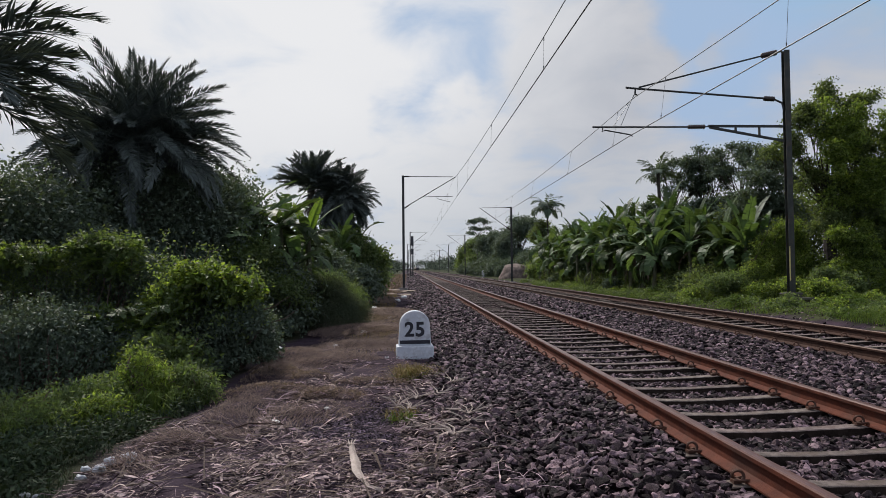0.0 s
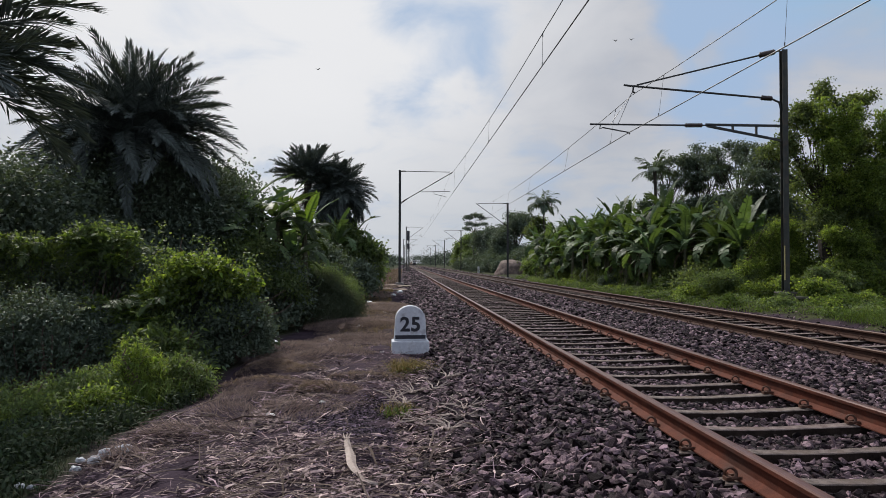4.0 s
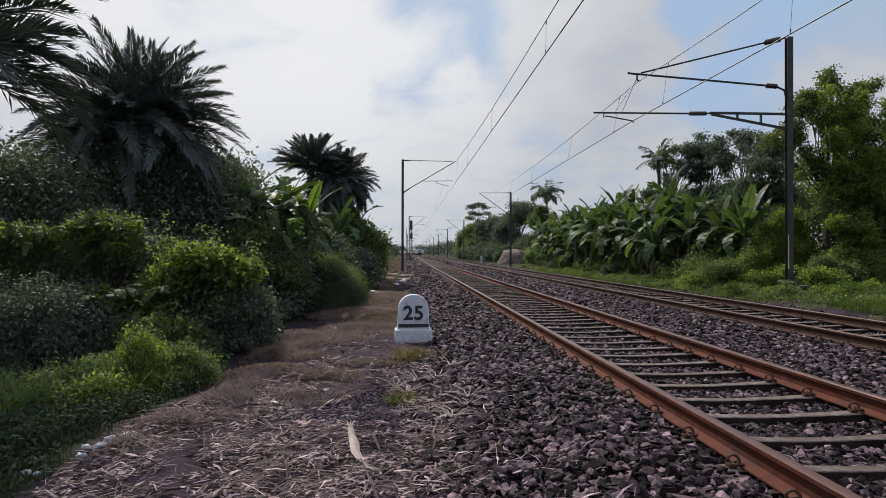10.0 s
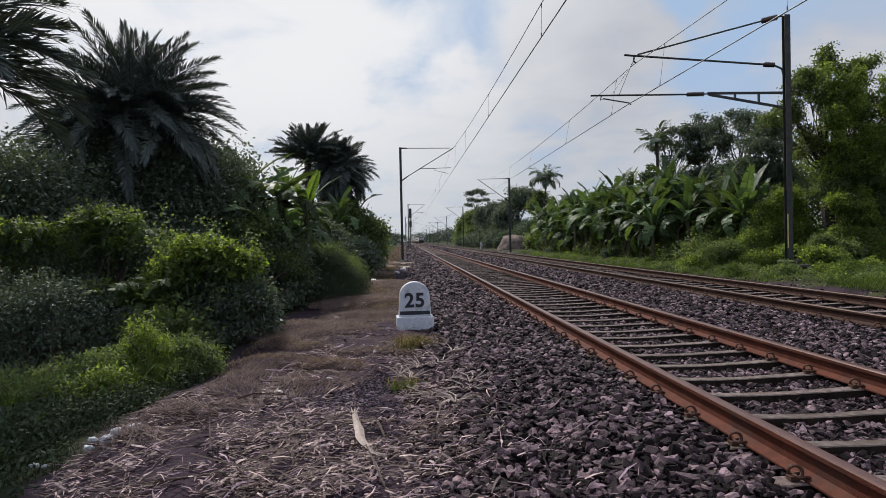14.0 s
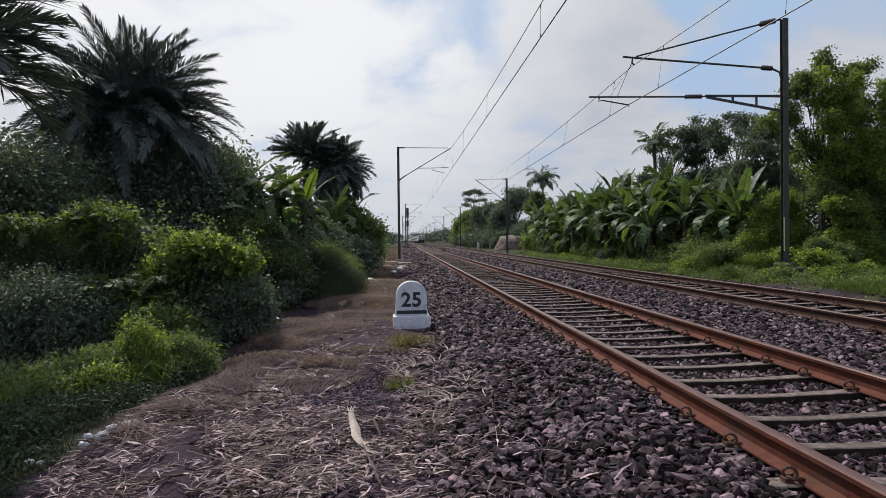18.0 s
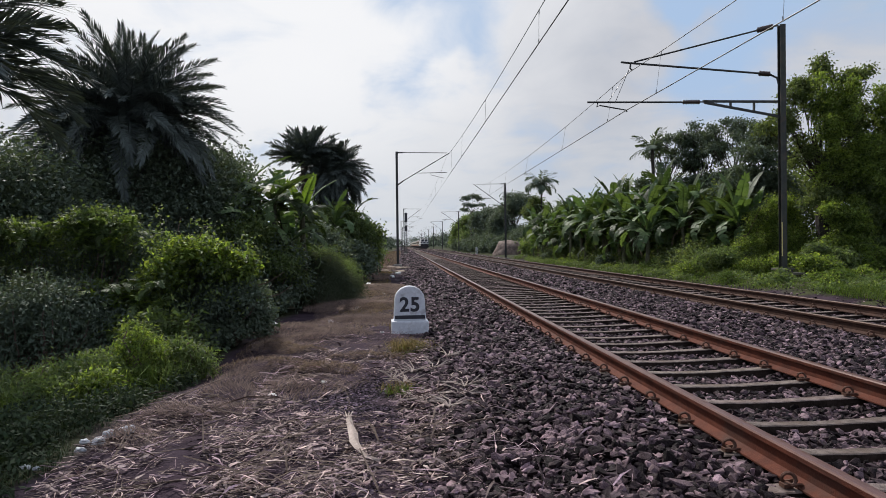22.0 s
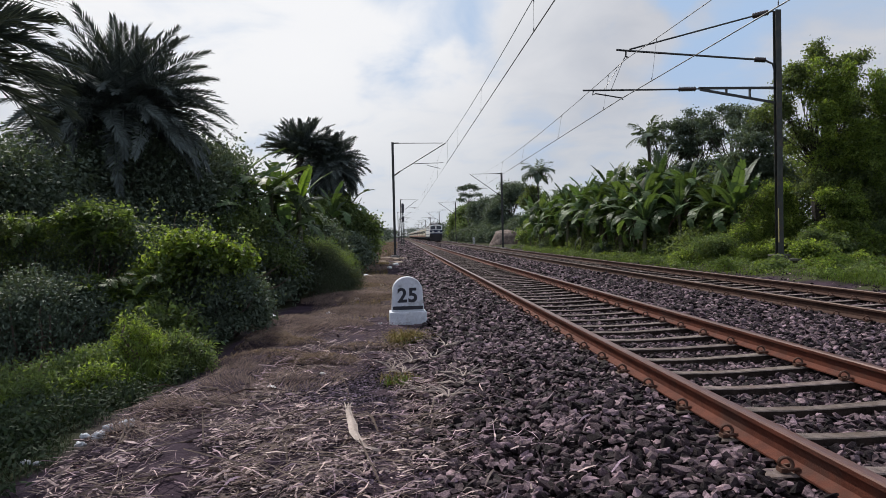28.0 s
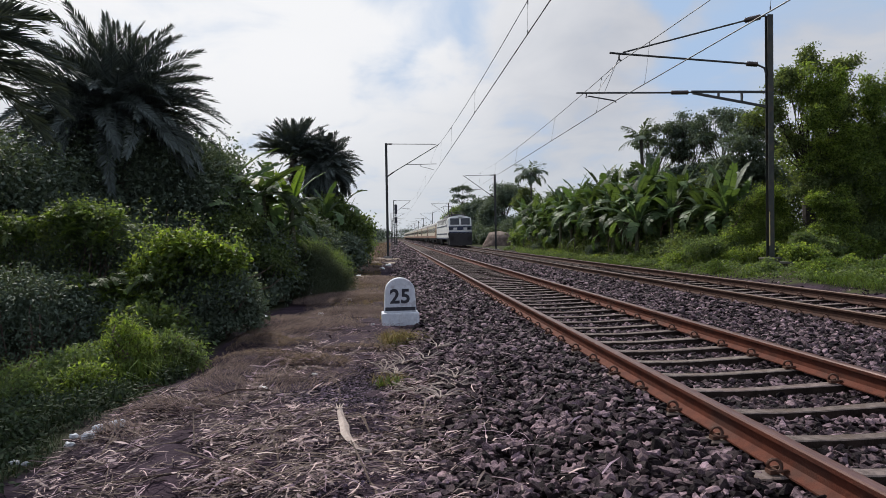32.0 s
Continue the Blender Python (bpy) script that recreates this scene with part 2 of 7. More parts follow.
M_GRASS = mat("green grass", (0.050, 0.085, 0.022), (0.13, 0.18, 0.05), 2, 0.85, 0.0, 60, vary="island", spread=0.45, through_light=0.35, specular=0.15)
# lightened and blued: the veil of glare is mixed into the leaf colour
M_LEAF = mat("dark green foliage with haze tint", (0.082, 0.110, 0.086), (0.112, 0.146, 0.108), 1.2, 0.6, 0.0, 60, vary="island", spread=0.25, through_light=0.2, specular=0.15)
M_FEATHER = mat("feathery grey-green leaves", (0.052, 0.068, 0.044), (0.100, 0.122, 0.082), 1.2, 0.8, 0.0, 60, vary="island", spread=0.3, through_light=0.2, specular=0.1)
# leaf green darkened so that the colour itself carries the shade
M_SHADED_LEAF = mat("undergrowth leaves with shade in the colour", (0.022, 0.036, 0.022), (0.050, 0.070, 0.038), 1.2, 0.7, 0.0, 60, vary="island", spread=0.4, through_light=0.15, specular=0.1)
M_LEAF_MID = mat("green foliage", (0.070, 0.105, 0.046), (0.138, 0.186, 0.082), 1.2, 0.6, 0.0, 60, vary="island", spread=0.45, through_light=0.52)
M_LEAF_OLIVE = mat("olive green foliage", (0.072, 0.098, 0.046), (0.135, 0.172, 0.080), 1.2, 0.6, 0.0, 60, vary="island", spread=0.45, through_light=0.5, specular=0.2)
# on the vine's top and the creeper this brighter green paints in sunlight
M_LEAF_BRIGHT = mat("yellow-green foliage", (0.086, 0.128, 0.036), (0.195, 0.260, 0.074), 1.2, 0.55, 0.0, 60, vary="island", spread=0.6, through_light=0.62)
M_FAR = mat("distant foliage", (0.050, 0.075, 0.045), (0.095, 0.125, 0.075), 0.3, 0.8, 0.0, 60, vary="island", spread=0.3)
# blue-grey lift in the frond colour stands for haze
M_PALM = mat("date palm frond with haze tint", (0.066, 0.082, 0.080), (0.108, 0.130, 0.122), 2, 0.6, 0.0, 60, vary="island", spread=0.4, through_light=0.06, specular=0.12)
M_PALM_DRY = mat("dead palm frond", (0.10, 0.075, 0.05), (0.22, 0.17, 0.12), 2, 0.8, 0.0, 60, vary="island", spread=0.35)
M_BANANA = mat("banana leaf", (0.038, 0.068, 0.032), (0.100, 0.150, 0.064), 1.5, 0.5, 0.1, 30, vary="object", spread=0.6, through_light=0.30, specular=0.18)
M_BANANA_YOUNG = mat("young banana leaf", (0.10, 0.17, 0.03), (0.19, 0.28, 0.05), 1.5, 0.42, 0.1, 30, through_light=0.45)
M_BANANA_DRY = mat("dry banana leaf", (0.07, 0.05, 0.032), (0.16, 0.12, 0.075), 3, 0.8, 0.2, 30)
M_STALK = mat("banana stalk", (0.040, 0.046, 0.022), (0.105, 0.105, 0.058), 5, 0.7, 0.2, 40, stain=(0.10, 0.07, 0.04), stain_scale=4)
M_BARK = mat("bark", (0.028, 0.024, 0.020), (0.075, 0.064, 0.052), 6, 0.9, 0.6, 30)
M_HAY = mat("weathered straw stack", (0.045, 0.034, 0.030), (0.24, 0.18, 0.15), 2.6, 0.9, 1.0, 12, stain=(0.30, 0.235, 0.20), stain_scale=2.2)
M_TRAIN_WHITE = mat("white train paint", (0.62, 0.62, 0.60), (0.78, 0.78, 0.76), 2, 0.4, 0.0, 30, stain=(0.45, 0.42, 0.38), stain_scale=1.5, stain_amount=0.4)
M_TRAIN_BLUE = mat("dark blue train paint", (0.018, 0.025, 0.055), (0.035, 0.045, 0.085), 2, 0.4, 0.0, 30)
M_TRAIN_CREAM = mat("cream coach paint", (0.52, 0.46, 0.35), (0.66, 0.60, 0.48), 1, 0.45, 0.0, 30, stain=(0.36, 0.29, 0.22), stain_scale=1.0, stain_amount=0.45)
M_TRAIN_BROWN = mat("rust brown coach paint", (0.19, 0.085, 0.05), (0.30, 0.15, 0.09), 1, 0.5, 0.0, 30)
M_GLASS_DARK = mat("dark window glass", (0.012, 0.016, 0.022), (0.022, 0.028, 0.036), 2, 0.12, 0.0, 30, specular=0.7)
M_BOGIE = mat("grimy running gear", (0.010, 0.009, 0.010), (0.026, 0.022, 0.022), 4, 0.7, 0.2, 40)
M_ROOF = mat("dusty grey roof", (0.16, 0.16, 0.16), (0.28, 0.28, 0.27), 2, 0.6, 0.0, 30)
M_ROOF_DARK = mat("sooty roof", (0.05, 0.05, 0.052), (0.11, 0.11, 0.11), 2, 0.7, 0.0, 30)
M_BIRD = mat("black plumage", (0.012, 0.012, 0.014), (0.03, 0.03, 0.035), 20, 0.6, 0.0, 60)


# ---- building helpers ----
def geo():
    return [], [], []


def add(g, verts, faces, m=0):
    n = len(g[0])
    g[0].extend(tuple(v) for v in verts)
    g[1].extend(tuple(n + i for i in f) for f in faces)
    g[2].extend([m] * len(faces))


def box(g, c, s, m=0, turn=None, taper=1.0):
    hx, hy, hz = s[0] / 2, s[1] / 2, s[2] / 2
    vs = [Vector((x * hx * (taper if z > 0 else 1), y * hy * (taper if z > 0 else 1), z * hz)) for z in (-1, 1) for y in (-1, 1) for x in (-1, 1)]
    if turn:
        vs = [turn @ v for v in vs]
    add(g, [v + Vector(c) for v in vs], [(0, 2, 3, 1), (4, 5, 7, 6), (0, 1, 5, 4), (2, 6, 7, 3), (0, 4, 6, 2), (1, 3, 7, 5)], m)


def tube(g, pts, radii, n=8, m=0):
    """A round bar along a line of points."""
    pts = [Vector(p) for p in pts]
    if isinstance(radii, (int, float)):
        radii = [radii] * len(pts)
    vs, fs = [], []
    side = None
    for i, p in enumerate(pts):
        d = (pts[min(i + 1, len(pts) - 1)] - pts[max(i - 1, 0)]).normalized()
        if side is None:
            side = d.cross(Vector((0, 0, 1)) if abs(d.z) < 0.9 else Vector((1, 0, 0))).normalized()
        else:
            side = (side - d * side.dot(d)).normalized()
        other = d.cross(side)
        for k in range(n):
            a = 2 * math.pi * k / n
            vs.append(p + (side * math.cos(a) + other * math.sin(a)) * radii[i])
    for i in range(len(pts) - 1):
        for k in range(n):
            fs.append((i * n + k, i * n + (k + 1) % n, (i + 1) * n + (k + 1) % n, (i + 1) * n + k))
    fs.append(tuple(range(n - 1, -1, -1)))
    fs.append(tuple((len(pts) - 1) * n + k for k in range(n)))
    add(g, vs, fs, m)


def extrude(g, profile, y0, y1, m=0, closed=True, steps=1):
    """A cross-section (x, z) drawn along y."""
    n = len(profile)
    vs, fs = [], []
    for j in range(steps + 1):
        y = y0 + (y1 - y0) * j / steps
        vs += [(x, y, z) for x, z in profile]
    for j in range(steps):
        for k in range(n if closed else n - 1):
            a, b = j * n + k, j * n + (k + 1) % n
            fs.append((a, a + n, b + n, b))
    if closed:
        fs.append(tuple(range(n)))
        fs.append(tuple(steps * n + k for k in reversed(range(n))))
    add(g, vs, fs, m)


def upright(g, profile, z0, z1, m=0):
    """A cross-section (x, y) drawn upwards."""
    n = len(profile)
    add(g, [(x, y, z0) for x, y in profile] + [(x, y, z1) for x, y in profile],
        [(k, (k + 1) % n, n + (k + 1) % n, n + k) for k in range(n)] + [tuple(reversed(range(n))), tuple(range(n, 2 * n))], m)


def to_mesh(name, g, mats, smooth=False, bevel=0.0):
    me = bpy.data.meshes.new(name)
    me.from_pydata(g[0], [], g[1])
    for m in (mats if isinstance(mats, (list, tuple)) else [mats]):
        me.materials.append(m)
    me.polygons.foreach_set("material_index", g[2])
    if smooth:
        me.polygons.foreach_set("use_smooth", [True] * len(me.polygons))
    bm = bmesh.new()
    bm.from_mesh(me)
    bmesh.ops.recalc_face_normals(bm, faces=bm.faces)
    if bevel:
        edges = [e for e in bm.edges if len(e.link_faces) == 2 and e.calc_face_angle(0) > 0.6]
        bmesh.ops.bevel(bm, geom=edges, offset=bevel, segments=2, profile=0.6, affect="EDGES")
    bm.to_mesh(me)
    bm.free()
    me.update()
    return me


def part(name, g, mats, parent=None, label="", smooth=False, bevel=0.0, at=None):
    """One mesh object, under a thing or a part; g: geometry, or a mesh to share."""
    me = g if isinstance(g, bpy.types.Mesh) else to_mesh(name, g, mats, smooth, bevel)
    ob = new(name, me)
    if parent:
        ob.parent = parent
    if at is not None:
        ob.matrix_basis = at
    return tagged(ob, label)


def thing(name, label, category, at=None, group="", kind="", mesh=None):
    ob = new(name, mesh)
    if at is not None:
        ob.matrix_basis = at
    return tagged(ob, label, category, group, kind)


def fast_mesh(name, verts, faces, material):
    """A mesh from numpy arrays: verts n x 3, faces all of one size."""
    verts, faces = np.asarray(verts, np.float32).reshape(-1, 3), np.asarray(faces, np.int32)
    me = bpy.data.meshes.new(name)
    k = faces.shape[1]
    me.vertices.add(len(verts))
    me.vertices.foreach_set("co", verts.ravel())
    me.loops.add(faces.size)
    me.loops.foreach_set("vertex_index", faces.ravel())
    me.polygons.add(len(faces))
    me.polygons.foreach_set("loop_start", np.arange(len(faces), dtype=np.int32) * k)
    me.update(calc_edges=True)
    me.materials.append(material)
    me.validate()
    me.polygons.foreach_set("use_smooth", [False] * len(me.polygons))
    return me


def unit(a):
    return a / np.maximum(np.linalg.norm(a, axis=-1, keepdims=True), 1e-9)


def leaves(base, way, normal, length, width, droop=0.15):
    """Folded pointed leaves: verts and triangles."""
    way = unit(way)
    side = unit(np.cross(way, normal))
    up = np.cross(side, way)
    length, width = np.asarray(length)[:, None], np.asarray(width)[:, None]
    mid = base + way * length * 0.45
    v = np.stack([base, mid + side * width - up * width * 0.35, base + way * length - np.array([0, 0, 1]) * length * droop,
                  mid - side * width - up * width * 0.35], 1)
    n = len(base)
    i = np.arange(n)[:, None] * 4
    f = np.concatenate([i + [0, 1, 2], i + [0, 2, 3]], 0)
    return v.reshape(-1, 3), f


def foliage(name, blobs, clusters, per, size, material, seed, spread=0.22, hollow=0.55, lean=-0.15, slim=0.32):
    """A crown of small leaves in clumps, on uneven ellipsoids (x, y, z, rx, ry, rz)."""
    rng = np.random.default_rng(seed)
    b = np.array(blobs, float)
    weight = (b[:, 3] * b[:, 4] + b[:, 3] * b[:, 5] + b[:, 4] * b[:, 5])
    pick = rng.choice(len(b), clusters, p=weight / weight.sum())
    d = unit(rng.normal(size=(clusters, 3)))
    d[:, 2] = np.where(d[:, 2] < -0.55, -d[:, 2], d[:, 2])
    lumps = np.sin(d[:, 0] * 5.1 + pick) * np.sin(d[:, 1] * 4.3 + 2 * pick) + 0.5 * np.sin(d[:, 2] * 7 + pick * 3)
    r = (hollow + (1 - hollow) * rng.random(clusters) ** 0.5) * (1 + 0.18 * lumps)
    c = b[pick, :3] + d * r[:, None] * b[pick, 3:]
    k = clusters * per
    cc, dd = np.repeat(c, per, 0), np.repeat(d, per, 0)
    base = cc + rng.normal(size=(k, 3)) * spread * np.array([1, 1, 0.7])
    way = dd * 0.5 + rng.normal(size=(k, 3)) * 0.75 + np.array([0, 0, lean])
    normal = unit(rng.normal(size=(k, 3)) * 0.7 + np.array([0, 0, 1]) + dd * 0.4)
    length = size * (0.6 + 0.8 * rng.random(k))
    v, f = leaves(base, way, normal, length, length * slim)
    return fast_mesh(name, v, f, material)


def ground_z(x):
    """Height of the ground across the line."""
    xs = [-400, -14, -8, -4.6, -3.2, -1.0, 0.5, 0.9, 10.0, 10.5, 12.0, 16, 400]
    zs = [-1.3, -1.2, -1.05, -0.72, -0.42, -0.35, -0.36, -0.62, -0.62, -0.42, -0.14, -0.10, -0.3]
    return float(np.interp(x, xs, zs))


# ---- ground and tracks ----
NEAR, FAR, GAUGE = 3.073, 7.505, 0.8725       # centres of the two tracks, half the distance of the rail heads
SPACING, FIRST = 0.64, 5.23


def make_ground():
    xs = np.unique(np.concatenate([np.linspace(-4000, -30, 9), np.linspace(-30, -6, 13), np.linspace(-6, 1.2, 73), np.linspace(1.2, 10.2, 10),
                                   np.linspace(10.2, 16, 40), np.linspace(16, 40, 13), np.linspace(40, 4000, 9)]).round(3))
    ys = np.unique(np.concatenate([np.linspace(-300, -3, 5), np.linspace(-3, 16, 150), np.linspace(16, 50, 60), np.linspace(50, 200, 30), np.linspace(200, 4500, 14)]).round(3))
    verts = []
    for y in ys:
        for x in xs:
            z = ground_z(x)
            if -6 < x < 0.7 or 10.4 < x < 16:
                z += 0.10 * noise.noise((x * 0.9, y * 0.7, 0.3)) + 0.035 * noise.noise((x * 4, y * 4, 1.7))
            verts.append((x, y, z))
    nx, ny = len(xs), len(ys)
    i = (np.arange(ny - 1)[:, None] * nx + np.arange(nx - 1)[None]).ravel()
    me = fast_mesh("ground", np.array(verts), np.stack([i, i + 1, i + nx + 1, i + nx], 1), ground_material())
    me.polygons.foreach_set("use_smooth", [True] * len(me.polygons))
    tagged(new("ground", me), "trodden brown earth beside the line turning to rough green ground", "ground", kind="structure")


def ground_material():
    m = mat("earth and rough ground", (0.016, 0.0105, 0.0155), (0.060, 0.040, 0.054), 1.7, 0.95, 0.8, 30, specular=0.08, stain=(0.040, 0.029, 0.042), stain_scale=0.8, stain_amount=0.8)
    t = m.node_tree
    p = t.nodes["Principled BSDF"]
    was = p.inputs["Base Color"].links[0].from_socket
    co = node(t, "ShaderNodeTexCoord")
    sep = node(t, "ShaderNodeSeparateXYZ")
    t.links.new(co.outputs["Object"], sep.inputs[0])
    wob = node(t, "ShaderNodeTexNoise", Scale=0.8, Detail=5.0)
    t.links.new(co.outputs["Object"], wob.inputs["Vector"])
    x = calc(t, "ADD", sep.outputs[0], calc(t, "MULTIPLY", calc(t, "SUBTRACT", wob.outputs[0], 0.5), 2.0))
    green = calc(t, "MAXIMUM", ramp_between(t, x, -2.3, -2.9), ramp_between(t, x, 10.9, 11.4))
    tone = blend(t, ramp_between(t, wob.outputs[0], 0.35, 0.65), (0.020, 0.024, 0.012), (0.050, 0.056, 0.024))
    t.links.new(blend(t, green, was, tone), p.inputs["Base Color"])
    return m


def bed_z(x):
    xs = [-0.2, 0.15, 1.25, 1.7, 2.1, 2.4, 3.7, 4.1, 4.5, 6.1, 6.5, 6.9, 8.1, 8.5, 8.9, 9.4, 10.6]
    zs = [-0.45, -0.37, -0.215, -0.178, -0.205, -0.266, -0.266, -0.205, -0.180, -0.185, -0.205, -0.266, -0.266, -0.205, -0.185, -0.23, -0.50]
    return np.interp(x, xs, zs)


STONE_SHAPES = []


def stone_shapes():
    """Angular stones: hulls of scattered points."""
    rng = np.random.default_rng(5)
    for i in range(10):
        pts = unit(rng.normal(size=(11, 3))) * (0.85 + 0.3 * rng.random((11, 1))) * np.array([1.0, 0.6 + 0.3 * rng.random(), 0.40 + 0.28 * rng.random()])
        bm = bmesh.new()
        for q in pts:
            bm.verts.new(q)
        hull = bmesh.ops.convex_hull(bm, input=bm.verts[:])
        bmesh.ops.delete(bm, geom=[e for e in hull["geom_interior"] if isinstance(e, bmesh.types.BMVert)], context="VERTS")
        bmesh.ops.triangulate(bm, faces=bm.faces[:])
        bmesh.ops.recalc_face_normals(bm, faces=bm.faces[:])
        bm.verts.index_update()
        STONE_SHAPES.append((np.array([v.co[:] for v in bm.verts]), np.array([[v.index for v in f.verts] for f in bm.faces])))
        bm.free()


def turns(rng, n):
    """Turns of stones that lie mostly on their flat sides."""
    a, b, c = rng.random(n) * 2 * np.pi, rng.normal(size=n) * 0.42, rng.normal(size=n) * 0.42
    o, i = np.zeros(n), np.ones(n)
    about_z = np.stack([np.stack([np.cos(a), -np.sin(a), o], -1), np.stack([np.sin(a), np.cos(a), o], -1), np.stack([o, o, i], -1)], -2)
    about_x = np.stack([np.stack([i, o, o], -1), np.stack([o, np.cos(b), -np.sin(b)], -1), np.stack([o, np.sin(b), np.cos(b)], -1)], -2)
    about_y = np.stack([np.stack([np.cos(c), o, np.sin(c)], -1), np.stack([o, i, o], -1), np.stack([-np.sin(c), o, np.cos(c)], -1)], -2)
    return about_y @ about_x @ about_z


def stone_places(rng, x0, x1, y0, y1, density, size):
    n = int((x1 - x0) * (y1 - y0) * density)
    x, y = x0 + (x1 - x0) * rng.random(n), y0 + (y1 - y0) * rng.random(n)
    s = size * (0.6 + 0.75 * rng.random(n) ** 1.5)
    keep = np.ones(n, bool)
    for c in (NEAR, FAR):
        row = np.abs((y - FIRST + SPACING / 2) % SPACING - SPACING / 2)
        keep &= ~((np.abs(x - c) < 0.92) & (row < 0.055 + s * 0.55))
        keep &= ~((np.abs(np.abs(x - c) - GAUGE) < 0.17) & (row < 0.12))
    keep &= rng.random(n) < np.clip((x + 0.25) / 0.5, 0.12, 1)
    x, y, s = x[keep], y[keep], s[keep]
    z = bed_z(x) + s * (0.15 + 0.55 * rng.random(len(x)))
    crib = np.minimum(np.abs(x - NEAR), np.abs(x - FAR)) < 0.80
    z = np.where(crib, np.minimum(z, -0.222 - 0.42 * s), z)      # between the rails the stones lie below the sleepers
    under = np.minimum(np.abs(np.abs(x - NEAR) - GAUGE), np.abs(np.abs(x - FAR) - GAUGE)) < 0.10
    z = np.where(under, np.minimum(z, -0.178 - 0.70 * s), z)
    return x, y, z, s


def stones_mesh(name, rng, x, y, z, s, material=None):
    n = len(x)
    rot = turns(rng, n)
    kind = rng.integers(0, len(STONE_SHAPES), n)
    allv, allf, at = [], [], 0
    for k, (v, f) in enumerate(STONE_SHAPES):
        i = np.nonzero(kind == k)[0]
        if not len(i):
            continue
        w = np.einsum("nij,vj->nvi", rot[i], v) * s[i, None, None] * np.array([1, 1, 0.95])
        w += np.stack([x[i], y[i], z[i]], -1)[:, None, :]
        allv.append(w.reshape(-1, 3))
        allf.append((f[None] + (at + np.arange(len(i)) * len(v))[:, None, None]).reshape(-1, 3))
        at += len(i) * len(v)
    return fast_mesh(name, np.concatenate(allv), np.concatenate(allf), material or M_STONE)


def make_ballast():
    g = geo()
    xs = [-0.2, 0.15, 0.7, 1.25, 1.7, 2.1, 2.4, 3.1, 3.7, 4.1, 4.5, 5.3, 6.1, 6.5, 6.9, 7.5, 8.1, 8.5, 8.9, 9.4, 10.0, 10.6]
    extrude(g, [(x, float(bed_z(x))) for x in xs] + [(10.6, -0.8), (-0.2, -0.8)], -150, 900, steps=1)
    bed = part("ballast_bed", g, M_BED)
    tagged(bed, "grey-brown crushed stone ballast under two railway tracks", "ballast", kind="structure")
    stone_shapes()
    rng = np.random.default_rng(11)
    bands = [(-60.0, -9.0, 20, 0.12), (-9.0, 2.4, 210, 0.058), (2.4, 5.5, 640, 0.044), (5.5, 9.0, 560, 0.045), (9.0, 16.0, 340, 0.053), (16.0, 30.0, 150, 0.068), (30.0, 60.0, 60, 0.085), (60.0, 110.0, 20, 0.13), (110.0, 200.0, 6, 0.20)]
    for y0, y1, density, size in bands:
        x1 = 10.5 if y0 > 5 or y0 < 0 else 7.0
        ob = part("stones", stones_mesh("stones", rng, *stone_places(rng, -0.25, x1, y0, y1, density, size)), None, bed)
        tagged(ob, kind="stuff")
    n = 2600
    x, y = 10.2 + 2.0 * rng.random(n) ** 1.4, 10.5 + 34 * rng.random(n) ** 1.3
    z = np.array([ground_z(v) + 0.10 * noise.noise((v * 0.9, w * 0.7, 0.3)) for v, w in zip(x, y)]) + 0.01
    tagged(part("stones", stones_mesh("stones", rng, x, y, z, 0.022 + 0.04 * rng.random(n) ** 2), None, bed), kind="stuff")
    # the stones nearest to the path, one by one
    shared = []
    for v, f in STONE_SHAPES:
        shared.append(fast_mesh("stone", v, f, M_STONE_ONE))
    x, y, z, s = stone_places(rng, 0.1, 1.7, 3.2, 5.0, 125, 0.052)
    for i in range(min(len(x), 290)):
        m = pose(x[i], y[i], z[i] + 0.012, *(rng.normal(size=2) * 24), rng.random() * 360) @ Matrix.Diagonal((s[i], s[i], s[i], 1))
        part("stone", shared[i % len(shared)], None, bed, at=m)


RAIL_SIDE = [(0.075, -0.172), (0.075, -0.161), (0.030, -0.145), (0.009, -0.135), (0.0085, -0.052), (0.034, -0.038), (0.036, -0.012), (0.029, -0.002), (0.012, 0.0)]


